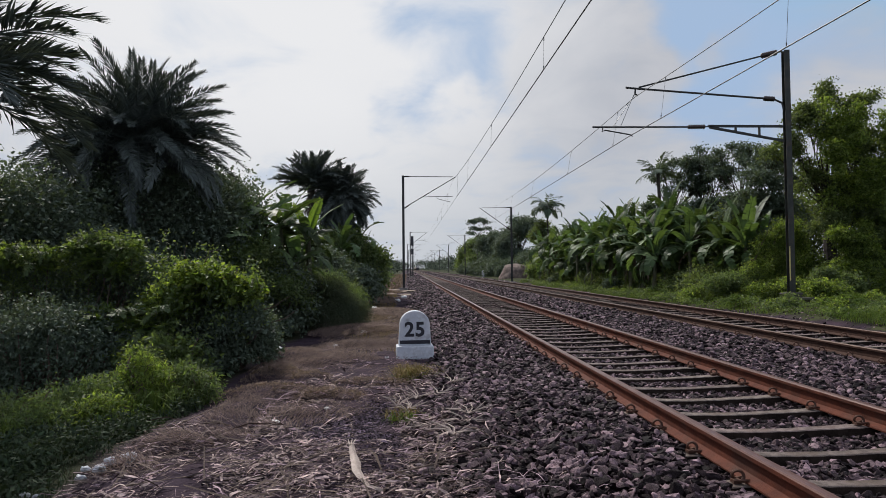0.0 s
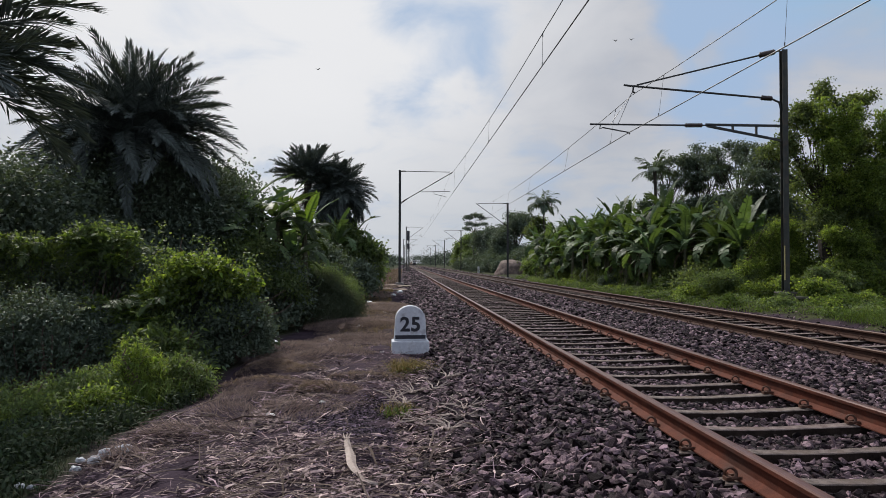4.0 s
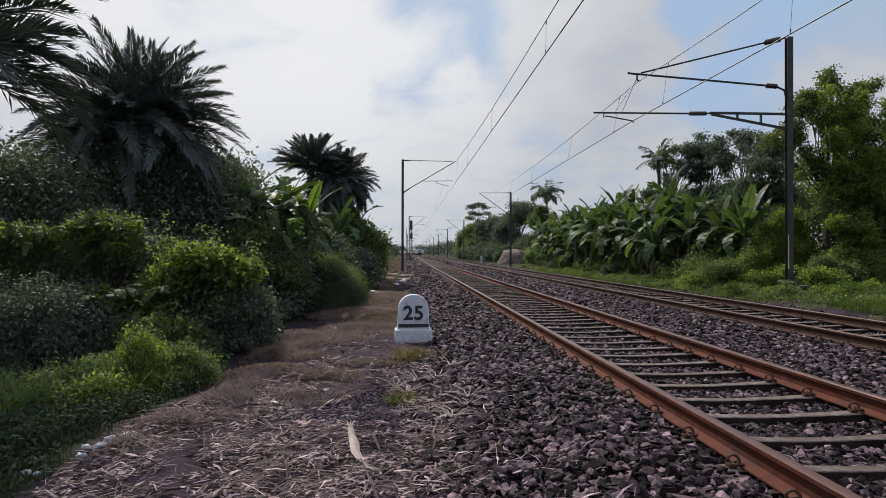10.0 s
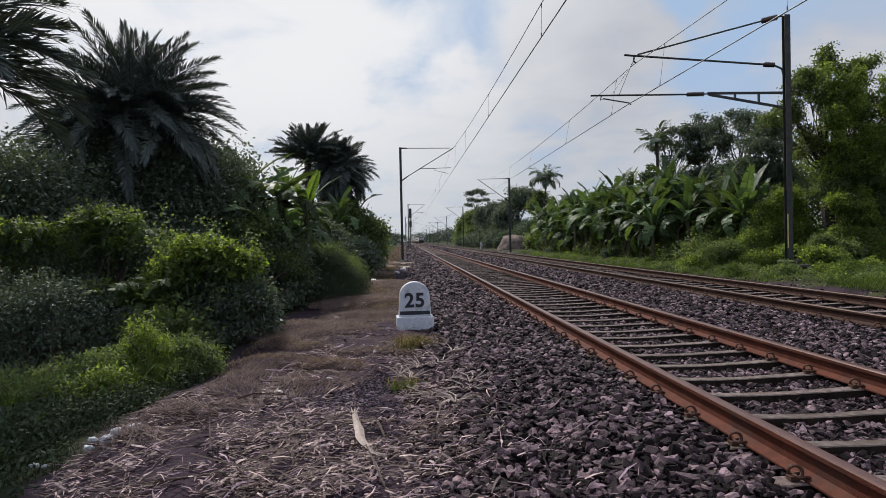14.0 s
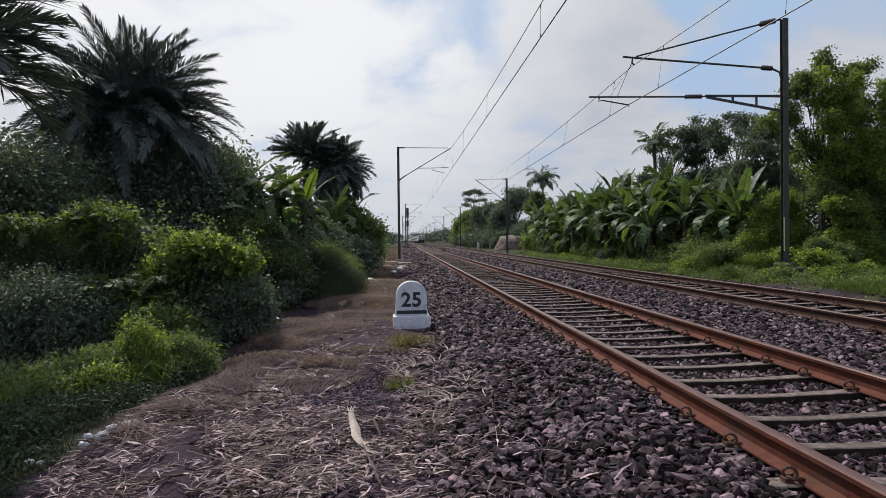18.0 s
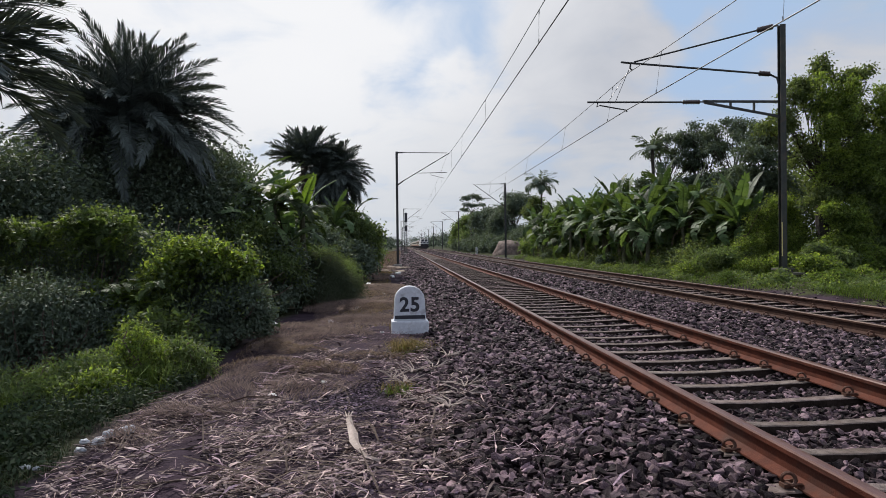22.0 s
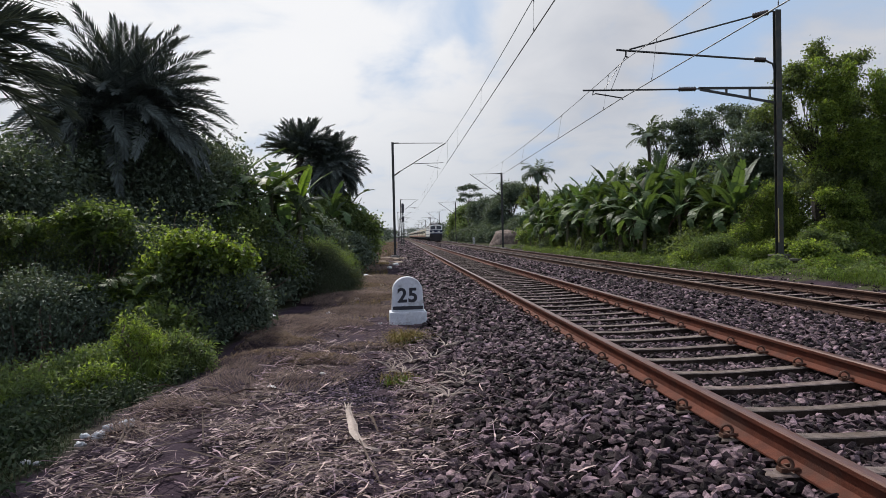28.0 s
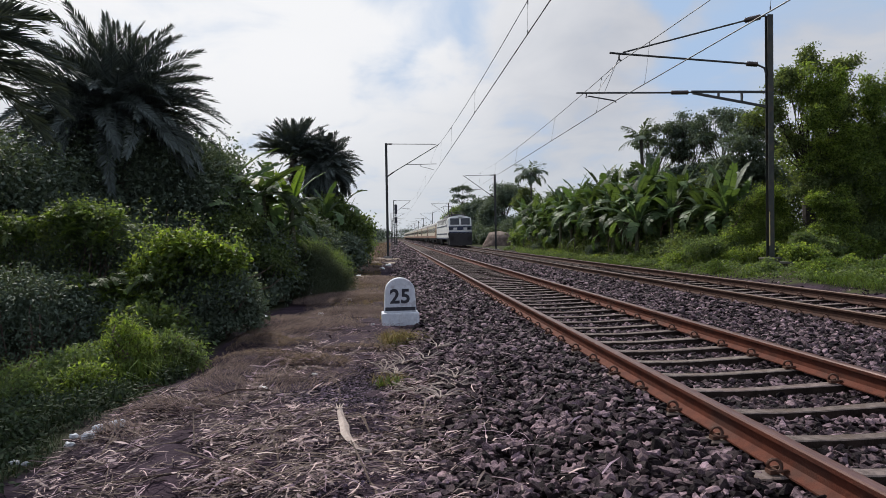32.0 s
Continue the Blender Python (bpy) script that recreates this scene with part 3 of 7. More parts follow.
def make_track(centre, label, near_end, rust, head):
    track = thing("railway_track", label, "railway track", kind="structure")
    profile = RAIL_SIDE + [(-x, z) for x, z in reversed(RAIL_SIDE)]
    for side in (-GAUGE, GAUGE):
        g = geo()
        n = len(profile)
        extrude(g, [(centre + side + x, z) for x, z in profile], -150, 900, steps=1)
        for i, f in enumerate(g[1]):
            if len(f) == 4 and all(g[0][k][2] > -0.013 for k in f):
                g[2][i] = 1
        part("rail", g, [rust, head], track, "rust-brown steel rail with a worn bright head")
    # one sleeper: waisted concrete bar, lower at the middle
    g = geo()
    wear = random.Random(12)
    vs = []
    stations = [-1.375, -1.30, -1.1, -0.9, -0.7, -0.55, -0.42, -0.30, -0.18, -0.06, 0.06, 0.18, 0.30, 0.42, 0.55, 0.7, 0.9, 1.1, 1.30, 1.375]
    for x in stations:
        z = -0.174 - 0.022 * max(0.0, 1 - (abs(x) / 0.75) ** 2) + wear.uniform(-0.0025, 0.0025)
        w = 0.052 + 0.018 * min(1.0, abs(x) / 1.1)
        l, r = w + wear.uniform(-0.005, 0.004), w + wear.uniform(-0.005, 0.004)
        vs += [(x, -w - 0.012, z - 0.20), (x, w + 0.012, z - 0.20), (x, r, z - 0.007), (x, r - 0.008, z), (x, -l + 0.008, z), (x, -l, z - 0.007)]
    fs = [(i * 6 + k, i * 6 + (k + 1) % 6, i * 6 + 6 + (k + 1) % 6, i * 6 + 6 + k) for i in range(len(stations) - 1) for k in range(6)]
    fs += [tuple(range(6)), tuple(len(vs) - 1 - k for k in range(6))]
    add(g, vs, fs)
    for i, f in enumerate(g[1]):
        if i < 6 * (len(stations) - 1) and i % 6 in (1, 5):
            g[2][i] = 1      # sides in a darkened colour that stands for their shade
    sleeper_mesh = to_mesh("sleeper", g, [M_SLEEPER, M_SLEEPER_SHADE])
    # one sprung clip, bent from a round bar
    g = geo()
    coil = [(-0.055, -0.035, 0.012), (-0.035, -0.036, 0.012)]
    coil += [(0.002 + 0.030 * math.sin(a), -0.034 + 0.010 * a, 0.038 - 0.030 * math.cos(a)) for a in [0.55 * k for k in range(13)]]
    coil += [(-0.03, 0.036, 0.014), (-0.058, 0.030, 0.010)]
    tube(g, coil, 0.0105, 6)
    box(g, (0.018, 0.0, 0.004), (0.05, 0.05, 0.022))
    clip_mesh = to_mesh("clip", g, M_CLIP)
    rng = random.Random(3)
    first = FIRST - 22 * SPACING
    count = int((near_end - first) / SPACING)
    for i in range(count):
        y = first + i * SPACING
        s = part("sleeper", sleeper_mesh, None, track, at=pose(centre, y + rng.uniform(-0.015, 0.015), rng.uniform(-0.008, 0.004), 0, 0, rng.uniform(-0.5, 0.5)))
        if 1.5 < y < 26:
            for side in (-GAUGE, GAUGE):
                for k in (-1, 1):
                    part("clip", clip_mesh, None, s, at=pose(side + k * 0.105, 0, -0.163, 0, 0, 0 if k > 0 else 180))
    g = geo()
    rest = first + count * SPACING
    while rest < 420:
        box(g, (centre, rest, -0.27), (2.75, 0.20, 0.21))
        rest += SPACING
    rest = first - SPACING
    while rest > -149:
        box(g, (centre, rest, -0.27), (2.75, 0.20, 0.21))
        rest -= SPACING
    tagged(part("far_sleepers", g, M_SLEEPER, track), kind="stuff")
    return track


# ---- overhead line ----
def mast_post(g, w, d, h, base):
    """An H-section post."""
    a, b, f, t = w / 2, d / 2, 0.014, 0.006
    upright(g, [(-a, -b), (a, -b), (a, f - b), (t, f - b), (t, b - f), (a, b - f), (a, b), (-a, b), (-a, b - f), (-t, b - f), (-t, f - b), (-a, f - b)], base, base + h)


def insulator(g, a, b, r=0.075):
    a, b = Vector(a), Vector(b)
    pts, rad = [], []
    n = 7
    for i in range(n * 2 + 1):
        pts.append(a.lerp(b, i / (n * 2)))
        rad.append(r if i % 2 else r * 0.55)
    tube(g, pts, rad, 10)


def cantilever_mast(x, y, side, ground, group, high=7.86, contact=5.95, reach=3.45):
    """A steel mast with its bracket over the track; side: +1 when the arm goes towards +x."""
    ob = thing("overhead_line_mast", "dark steel railway mast with a bracket arm holding the overhead wires", "mast", pose(x, y, 0), group)
    g = geo()
    mast_post(g, 0.17, 0.20, high - ground, ground)
    part("post", g, M_STEEL, ob)
    g = geo()
    box(g, (0, 0, ground + 0.05), (0.6, 0.6, 0.34), taper=0.9)
    part("foundation", g, M_CONCRETE, ob, bevel=0.02)
    s = side
    m = contact + 1.82
    g = geo()
    tube(g, [(s * 0.45, 0, high - 0.06), (s * (reach - 0.2), 0, m)], 0.024)
    part("top_tube", g, M_STEEL, ob)
    g = geo()
    tube(g, [(s * 0.5, 0, contact - 0.42 + 0.28), (s * reach, 0, m)], 0.032)
    part("bracket_tube", g, M_STEEL, ob)
    g = geo()
    tube(g, [(s * 1.45, 0, contact + 0.38), (s * (reach - 0.2), 0, contact + 0.42)], 0.022)
    part("register_tube", g, M_STEEL, ob)
    g = geo()
    tube(g, [(s * 2.4, 0, contact + 0.40), (s * 2.45, 0, contact + 0.24), (s * 3.35, 0, contact + 0.02)], 0.016)
    part("steady_arm", g, M_STEEL, ob)
    for z0, z1, x0, x1 in ((high - 0.06, high - 0.06, 0.08, 0.45), (contact - 0.44, contact - 0.14, 0.08, 0.5)):
        g = geo()
        insulator(g, (s * x0, 0, z0), (s * x1, 0, z1), 0.065)
        part("insulator", g, M_INSULATOR, ob, smooth=True)
    return ob


def bracket_mast():
    """The near mast: set far back, with a steel bracket that carries the lower arm."""
    ob = thing("overhead_line_mast", "tall steel mast with triangular bracket and long arms, concrete foot", "mast",
               pose(12.88, 20.66, 0), "overhead line masts")
    g = geo()
    mast_post(g, 0.195, 0.17, 8.30, 0.20)
    part("post", g, M_STEEL_OLIVE, ob)
    g = geo()
    box(g, (-0.03, -0.03, 0.24), (0.56, 0.46, 0.07))
    box(g, (0.16, -0.05, 0.08), (0.95, 0.80, 0.07))
    box(g, (0.10, -0.02, -0.05), (0.70, 0.60, 0.26), taper=0.95)
    box(g, (0.0, -0.02, 0.16), (0.44, 0.40, 0.12))
    part("foundation", g, M_MOSSY, ob, "mossy concrete foot in two steps", bevel=0.02)
    g = geo()
    box(g, (-0.078, -0.090, 1.25), (0.038, 0.006, 1.15))
    part("painted_band", g, M_YELLOW, ob, "faded yellow painted band")
    g = geo()
    box(g, (-1.45, 0, 5.90), (2.60, 0.07, 0.075))
    part("bracket_beam", g, M_STEEL, ob)
    g = geo()
    v = Vector((-2.70, 0, 5.86)) - Vector((-0.1, 0, 5.40))
    turn = Matrix.Rotation(-math.atan2(v.z, v.x), 3, "Y")
    box(g, Vector((-1.40, 0, 5.63)), (v.length, 0.07, 0.075), 0, turn)
    part("bracket_strut", g, M_STEEL, ob)
    for x in (-1.80, -0.98):
        g = geo()
        z0 = 5.40 + (5.86 - 5.40) * (-x - 0.1) / 2.6
        box(g, (x, 0, (z0 + 5.9) / 2), (0.06, 0.06, 5.9 - z0))
        part("bracket_upright", g, M_STEEL, ob)
    g = geo()
    insulator(g, (-2.86, 0, 5.88), (-3.45, 0, 5.87), 0.085)
    part("insulator", g, M_INSULATOR, ob, smooth=True)
    g = geo()
    tube(g, [(-3.4, 0, 5.87), (-6.70, 0, 5.855)], 0.030)
    tube(g, [(-2.65, 0, 5.885), (-2.9, 0, 5.88)], 0.022)
    part("register_tube", g, M_STEEL, ob)
    g = geo()
    tube(g, [(-6.35, 0, 5.84), (-6.38, 0, 5.70), (-6.28, 0, 5.75), (-5.40, 0, 5.60), (-5.35, 0, 5.54)], 0.022)
    part("steady_arm", g, M_STEEL, ob)
    g = geo()
    insulator(g, (-0.42, 0, 6.83), (-0.80, 0, 6.85), 0.09)
    part("insulator", g, M_INSULATOR, ob, smooth=True)
    g = geo()
    tube(g, [(-0.75, 0, 6.85), (-5.35, 0, 7.17), (-5.55, 0, 7.19)], 0.035)
    tube(g, [(-0.10, 0, 6.45), (-0.16, 0, 6.70), (-0.45, 0, 6.83)], 0.035)
    part("bracket_tube", g, M_STEEL, ob)
    g = geo()
    insulator(g, (-0.30, 0, 8.43), (-0.85, 0, 8.30), 0.10)
    part("insulator", g, M_INSULATOR, ob, smooth=True)
    g = geo()
    tube(g, [(-0.12, 0, 8.47), (-0.35, 0, 8.42)], 0.025)
    tube(g, [(-0.80, 0, 8.31), (-5.10, 0, 7.20)], 0.028)
    part("stay_tube", g, M_STEEL, ob)
    g = geo()
    tube(g, [(-5.22, 0, 7.16), (-5.24, 0, 6.98), (-5.17, 0, 6.93)], 0.03)
    part("wire_clamp", g, M_STEEL, ob)
    for x0, x1 in ((-5.25, -6.0), (-5.28, -5.75)):
        g = geo()
        tube(g, [(x0, 0, 6.95), (x1, 0, 5.87)], 0.009, 5)
        part("stay_wire", g, M_WIRE, ob)
    return ob


def overhead_line(label, supports, sag, hangers):
    """Supports: x, y, contact height, messenger height, x of the messenger; hangers: where along the line the droppers hang."""
    ob = thing("overhead_line", label, "overhead wire")
    contact, messenger = [], []
    droppers = []
    for (x0, y0, c0, m0, n0), (x1, y1, c1, m1, n1) in zip(supports, supports[1:]):
        n = 14 if y0 < 120 else 4
        for i in range(n):
            u = i / n
            contact.append((x0 + (x1 - x0) * u, y0 + (y1 - y0) * u, c0 + (c1 - c0) * u))
            messenger.append((n0 + (n1 - n0) * u, y0 + (y1 - y0) * u, m0 + (m1 - m0) * u - sag * 4 * u * (1 - u)))
        for y in hangers:
            if y0 < y <= y1:
                u = (y - y0) / (y1 - y0)
                droppers.append(((x0 + (x1 - x0) * u, y, c0 + (c1 - c0) * u), (n0 + (n1 - n0) * u, y, m0 + (m1 - m0) * u - sag * 4 * u * (1 - u))))
    g = geo()
    tube(g, contact, [0.014 if p[1] < 45 else 0.007 for p in contact], 6)
    part("contact_wire", g, M_WIRE, ob)
    g = geo()
    tube(g, messenger, [0.011 if p[1] < 45 else 0.004 for p in messenger], 6)
    part("messenger_wire", g, M_WIRE, ob)
    for a, b in droppers:
        g = geo()
        tube(g, [a, b], 0.0045, 5)
        tube(g, [Vector(a), Vector(a) + Vector((0, 0, 0.09))], 0.013, 5)
        tube(g, [Vector(b), Vector(b) - Vector((0, 0, 0.09))], 0.013, 5)
        part("dropper", g, M_WIRE, ob)


def make_overhead():
    left = [(-0.32, 45.26), (0.36, 115.0), (-0.25, 174.0), (0.1, 228.0), (0.1, 282.0), (0.1, 336.0)]
    right = [63.5, 116.3, 164.0, 211.0, 250.0, 292.0, 336.0]
    for x, y in left:
        cantilever_mast(x, y, 1, -0.38, "overhead line masts", 7.86, 5.95, 3.46 - x)
    bracket_mast()
    for y in right:
        cantilever_mast(10.45, y, -1, -0.40, "overhead line masts", 7.35, 5.45, 3.2)
    rows = [(3.1, -83.0, 5.80, 7.5, 3.1), (3.24, -19.0, 5.79, 7.5, 3.2)] + [(3.18, y, 5.84, 7.5 if k == 0 else 7.7, 3.24) for k, (x, y) in enumerate(left)]
    overhead_line("twin overhead wires with droppers above the near track", rows, 0.92, (-12.0, -4.0, 5.0, 14.5, 23.9, 33.4, 40.5, 51, 60, 69, 78))
    rows = [(7.5, -68, 5.5, 7.1, 7.5), (8.2, -22, 5.5, 7.0, 7.75), (7.42, 20.66, 5.55, 6.86, 7.62)] + [(7.85 - 0.5 * (i % 2), y, 5.58, 7.05, 8.0 - 0.4 * (i % 2)) for i, y in enumerate(right)]
    overhead_line("twin overhead wires with droppers above the second track", rows, 0.40, (-14.0, -6.0, 4.0, 12.1, 18.1, 22.4, 29.2, 38.5, 47.0, 56.0))


def signal_post():
    ob = thing("signal_post", "dark steel colour-light signal post beside the line", "signal", pose(0.64, 101, 0))
    g = geo()
    tube(g, [(0, 0, -0.4), (0, 0, 6.4)], [0.08, 0.07])
    part("post", g, M_STEEL, ob)
    for z, h in ((5.6, 1.5), (3.9, 0.9)):
        g = geo()
        box(g, (0, -0.18, z), (0.42, 0.22, h))
        head = part("signal_head", g, M_BLACK, ob, bevel=0.02)
        for k in range(int(h / 0.4)):
            g = geo()
            tube(g, [(0, -0.30, z - h / 2 + 0.22 + k * 0.38), (0, -0.28, z - h / 2 + 0.22 + k * 0.38)], 0.10, 12)
            part("lens", g, M_GLASS_DARK, head)
    g = geo()
    for k in (-0.18, 0.18):
        box(g, (k, 0.25, 3.0), (0.04, 0.04, 6.4))
    for k in range(16):
        box(g, (0, 0.25, 0.1 + k * 0.38), (0.36, 0.03, 0.03))
    part("ladder", g, M_STEEL, ob)
    g = geo()
    box(g, (0, 0, -0.3), (0.7, 0.7, 0.4))
    part("foundation", g, M_CONCRETE, ob)


# ---- distance stone ----
def kilometre_stone():
    z0 = -0.42
    ob = thing("kilometre_stone", "whitewashed round-topped stone marked 25 in black, on a white plinth", "milestone", pose(0.115, 10.88, 0, 0, 0, 2.5))
    g = geo()
    box(g, (0, 0, (z0 - 0.11) / 2 - 0.03), (0.63, 0.42, -0.11 - z0 + 0.06))
    part("plinth", g, M_WHITEWASH, ob, bevel=0.018)
    g = geo()
    w, top, base = 0.262, 0.48, -0.112
    r = 0.235
    prof = [(-w - 0.015, base), (w + 0.015, base)]
    for k in range(15):
        a = math.pi * k / 14
        prof.append((r * 1.09 * math.cos(a), top - r + r * math.sin(a)))
    vs = [(x, -0.10, z) for x, z in prof] + [(x, 0.10, z) for x, z in prof]
    n = len(prof)
    fs = [tuple(range(n)), tuple(reversed(range(n, 2 * n)))] + [(k, (k + 1) % n, n + (k + 1) % n, n + k) for k in range(n)]
    add(g, vs, fs)
    part("headstone", g, M_WHITEWASH, ob, bevel=0.015)
    g = geo()
    box(g, (0, -0.103, -0.048), (0.515, 0.010, 0.062))
    part("painted_band", g, M_BLACK, ob, "black painted band")
    for text, x in (("2", -0.092), ("5", 0.088)):
        curve = bpy.data.curves.new("numeral", "FONT")
        curve.body, curve.size, curve.extrude, curve.offset = text, 0.335, 0.003, 0.010
        curve.align_x = "CENTER"
        tmp = new("numeral", curve)
        bpy.context.view_layer.update()
        me = bpy.data.meshes.new_from_object(tmp.evaluated_get(bpy.context.evaluated_depsgraph_get()))
        bpy.data.objects.remove(tmp)
        me.materials.clear()
        me.materials.append(M_BLACK)
        part("numeral", me, None, ob, at=pose(x, -0.104, 0.055, 90, 0, 0))


# ---- train ----
def wheel_set(ob, y, r=0.46, half=0.80):
    for x in (-half, half):
        g = geo()
        tube(g, [(x - 0.06, y, r), (x + 0.06, y, r)], r, 16)
        part("wheel", g, M_BOGIE, ob)


def loft(g, sections, m=0):
    """Rings (list of (x, z)) at stations y."""
    n = len(sections[0][1])
    vs, fs = [], []
    for y, ring in sections:
        vs += [(x, y, z) for x, z in ring]
    for j in range(len(sections) - 1):
        for k in range(n):
            fs.append((j * n + k, j * n + (k + 1) % n, (j + 1) * n + (k + 1) % n, (j + 1) * n + k))
    fs += [tuple(range(n)), tuple(reversed([(len(sections) - 1) * n + k for k in range(n)]))]
    add(g, vs, fs, m)


def ring(hw, z0, z1, crown):
    """Body section: flat sides, rounded roof."""
    pts = [(-hw, z0), (hw, z0), (hw, z1)]
    for k in range(1, 8):
        a = math.pi * k / 8
        pts.append((hw * math.cos(a), z1 + crown * math.sin(a)))
    return pts + [(-hw, z1)]


LOCO_LONG = 18.8


def locomotive():
    """Front at y = 0, the rest behind it along +y."""
    ob = thing("locomotive", "white electric locomotive with dark blue bands and two windscreens", "locomotive", pose(FAR, 400, 0))
    hw = 1.36
    g = geo()
    rake = lambda y, s: [(x * s, z) for x, z in ring(hw, 1.02, 3.05, 0.42)]
    L = LOCO_LONG
    loft(g, [(0.10, [(x * 0.93, 1.02 + (z - 1.02) * 0.60) for x, z in ring(hw, 1.02, 3.05, 0.42)]), (0.42, rake(0, 0.95)), (1.0, rake(0, 1.0)),
             (L - 1.0, rake(0, 1.0)), (L - 0.1, rake(0, 0.95))])
    part("body", g, M_TRAIN_WHITE, ob)
    g = geo()
    box(g, (0, 0.24, 1.98), (2.50, 0.06, 1.1), 0, Matrix.Rotation(radians(-8), 3, "X"))
    part("cab_front", g, M_TRAIN_WHITE, ob, bevel=0.02)
    for x in (-0.60, 0.60):
        g = geo()
        box(g, (x, 0.20, 2.80), (0.98, 0.06, 0.74), 0, Matrix.Rotation(radians(-16), 3, "X"))
        screen = part("windscreen", g, M_GLASS_DARK, ob, bevel=0.02)
        g = geo()
        tube(g, [(x - 0.3, 0.12, 2.50), (x + 0.1, 0.15, 2.85)], 0.012, 5)
        part("wiper", g, M_BLACK, screen)
    for z, h in ((2.20, 0.14), (1.60, 0.12)):
        g = geo()
        box(g, (0, 0.10, z), (2.56, 0.12, h))
        part("front_band", g, M_TRAIN_BLUE, ob)
    for x in (-1.02, 1.02):
        g = geo()
        box(g, (x, 0.08, 2.02), (0.50, 0.10, 0.30))
        part("lamp_surround", g, M_TRAIN_BLUE, ob, bevel=0.02)
    g = geo()
    box(g, (0, 0.08, 2.00), (0.70, 0.10, 0.30))
    part("jumper_box", g, M_TRAIN_BLUE, ob, bevel=0.02)
    for x in (-0.85, 0.85):
        g = geo()
        tube(g, [(x * 1.12, 0.0, 2.02), (x * 1.12, 0.12, 2.02)], 0.12, 12)
        part("headlight", g, M_GLASS_DARK, ob)
    g = geo()
    box(g, (0, 0.30, 3.36), (0.5, 0.25, 0.22))
    part("head_lamp_box", g, M_TRAIN_WHITE, ob, bevel=0.02)
    for x in (-1.0, 1.0):
        g = geo()
        tube(g, [(x, -0.5, 1.05), (x, 0.15, 1.05)], [0.10, 0.12], 12)
        shank = part("buffer", g, M_BOGIE, ob)
        g = geo()
        tube(g, [(x, -0.55, 1.05), (x, -0.5, 1.05)], 0.24, 14)
        part("buffer_head", g, M_BOGIE, shank)
    g = geo()
    vs = [(-1.32, 0.0, 1.52), (1.32, 0.0, 1.52), (1.22, -0.35, 0.16), (-1.22, -0.35, 0.16), (-1.32, 0.5, 1.52), (1.32, 0.5, 1.52), (1.22, 0.5, 0.16), (-1.22, 0.5, 0.16)]
    add(g, vs, [(0, 1, 2, 3), (7, 6, 5, 4), (0, 4, 5, 1), (3, 2, 6, 7), (0, 3, 7, 4), (1, 5, 6, 2)])
    part("cowcatcher", g, M_BOGIE, ob)
    g = geo()
    box(g, (0, L / 2, 0.95), (2.66, L - 1.0, 0.22))
    part("underframe", g, M_TRAIN_BLUE, ob)
    for z in (1.45, 2.35):
        for x in (-1, 1):
            g = geo()
            box(g, (x * (hw + 0.006), L / 2, z), (0.012, L - 2.4, 0.16))
            part("side_band", g, M_TRAIN_BLUE, ob)
    for x in (-1, 1):
        g = geo()
        box(g, (x * (hw + 0.008), 1.35, 2.72), (0.016, 0.62, 0.6))
        part("cab_window", g, M_GLASS_DARK, ob)
        for k in range(6):
            g = geo()
            box(g, (x * (hw + 0.008), 3.6 + k * 2.0, 2.82), (0.016, 1.2, 0.42))
            part("louvre", g, M_ROOF, ob)
    for y in (3.6, L - 3.6):
        g = geo()
        for x in (-0.98, 0.98):
            box(g, (x, y, 0.62), (0.14, 4.0, 0.34))
        box(g, (0, y, 0.66), (1.9, 0.7, 0.3))
        part("bogie_frame", g, M_BOGIE, ob)
        for k in (-1.5, 0, 1.5):
            wheel_set(ob, y + k)
    g = geo()
    loft(g, [(1.15, [(x * 1.012, z + 0.012) for x, z in ring(hw, 3.0, 3.05, 0.42)]), (L - 1.15, [(x * 1.012, z + 0.012) for x, z in ring(hw, 3.0, 3.05, 0.42)])])
    part("roof", g, M_ROOF_DARK, ob, "sooty dark grey roof")
    for y, w, long in ((3.4, 1.5, 1.4), (6.6, 1.7, 2.4), (9.6, 1.7, 2.4), (12.4, 1.5, 1.6)):
        g = geo()
        box(g, (0, y, 3.58), (w, long, 0.26), taper=0.9)
        part("roof_box", g, M_ROOF_DARK, ob, bevel=0.03)
    for x in (-0.75, 0.75):
        for y in (2.4, 4.6, 8.1, 11.0):
            g = geo()
            insulator(g, (x, y, 3.40), (x, y, 3.78), 0.07)
            part("roof_insulator", g, M_INSULATOR, ob)
    for y0, rise in ((3.0, 0.25), (15.2, 1.45)):      # the front pantograph lies folded, the rear one reaches the wire
        g = geo()
        for x in (-0.45, 0.45):
            tube(g, [(x, y0 + 0.9, 3.60), (x * 0.9, y0 - 0.6, 3.62 + rise * 0.48), (x * 1.3, y0 + 0.6, 3.66 + rise)], 0.035, 6)
        tube(g, [(-0.9, y0 + 0.6, 3.60 + rise), (-0.6, y0 + 0.6, 3.72 + rise), (0.6, y0 + 0.6, 3.72 + rise), (0.9, y0 + 0.6, 3.60 + rise)], 0.04, 6)
        box(g, (0, y0 + 0.3, 3.58), (1.1, 1.6, 0.1))
        part("pantograph", g, M_STEEL, ob)
    return ob


COACH_LONG = 20.6


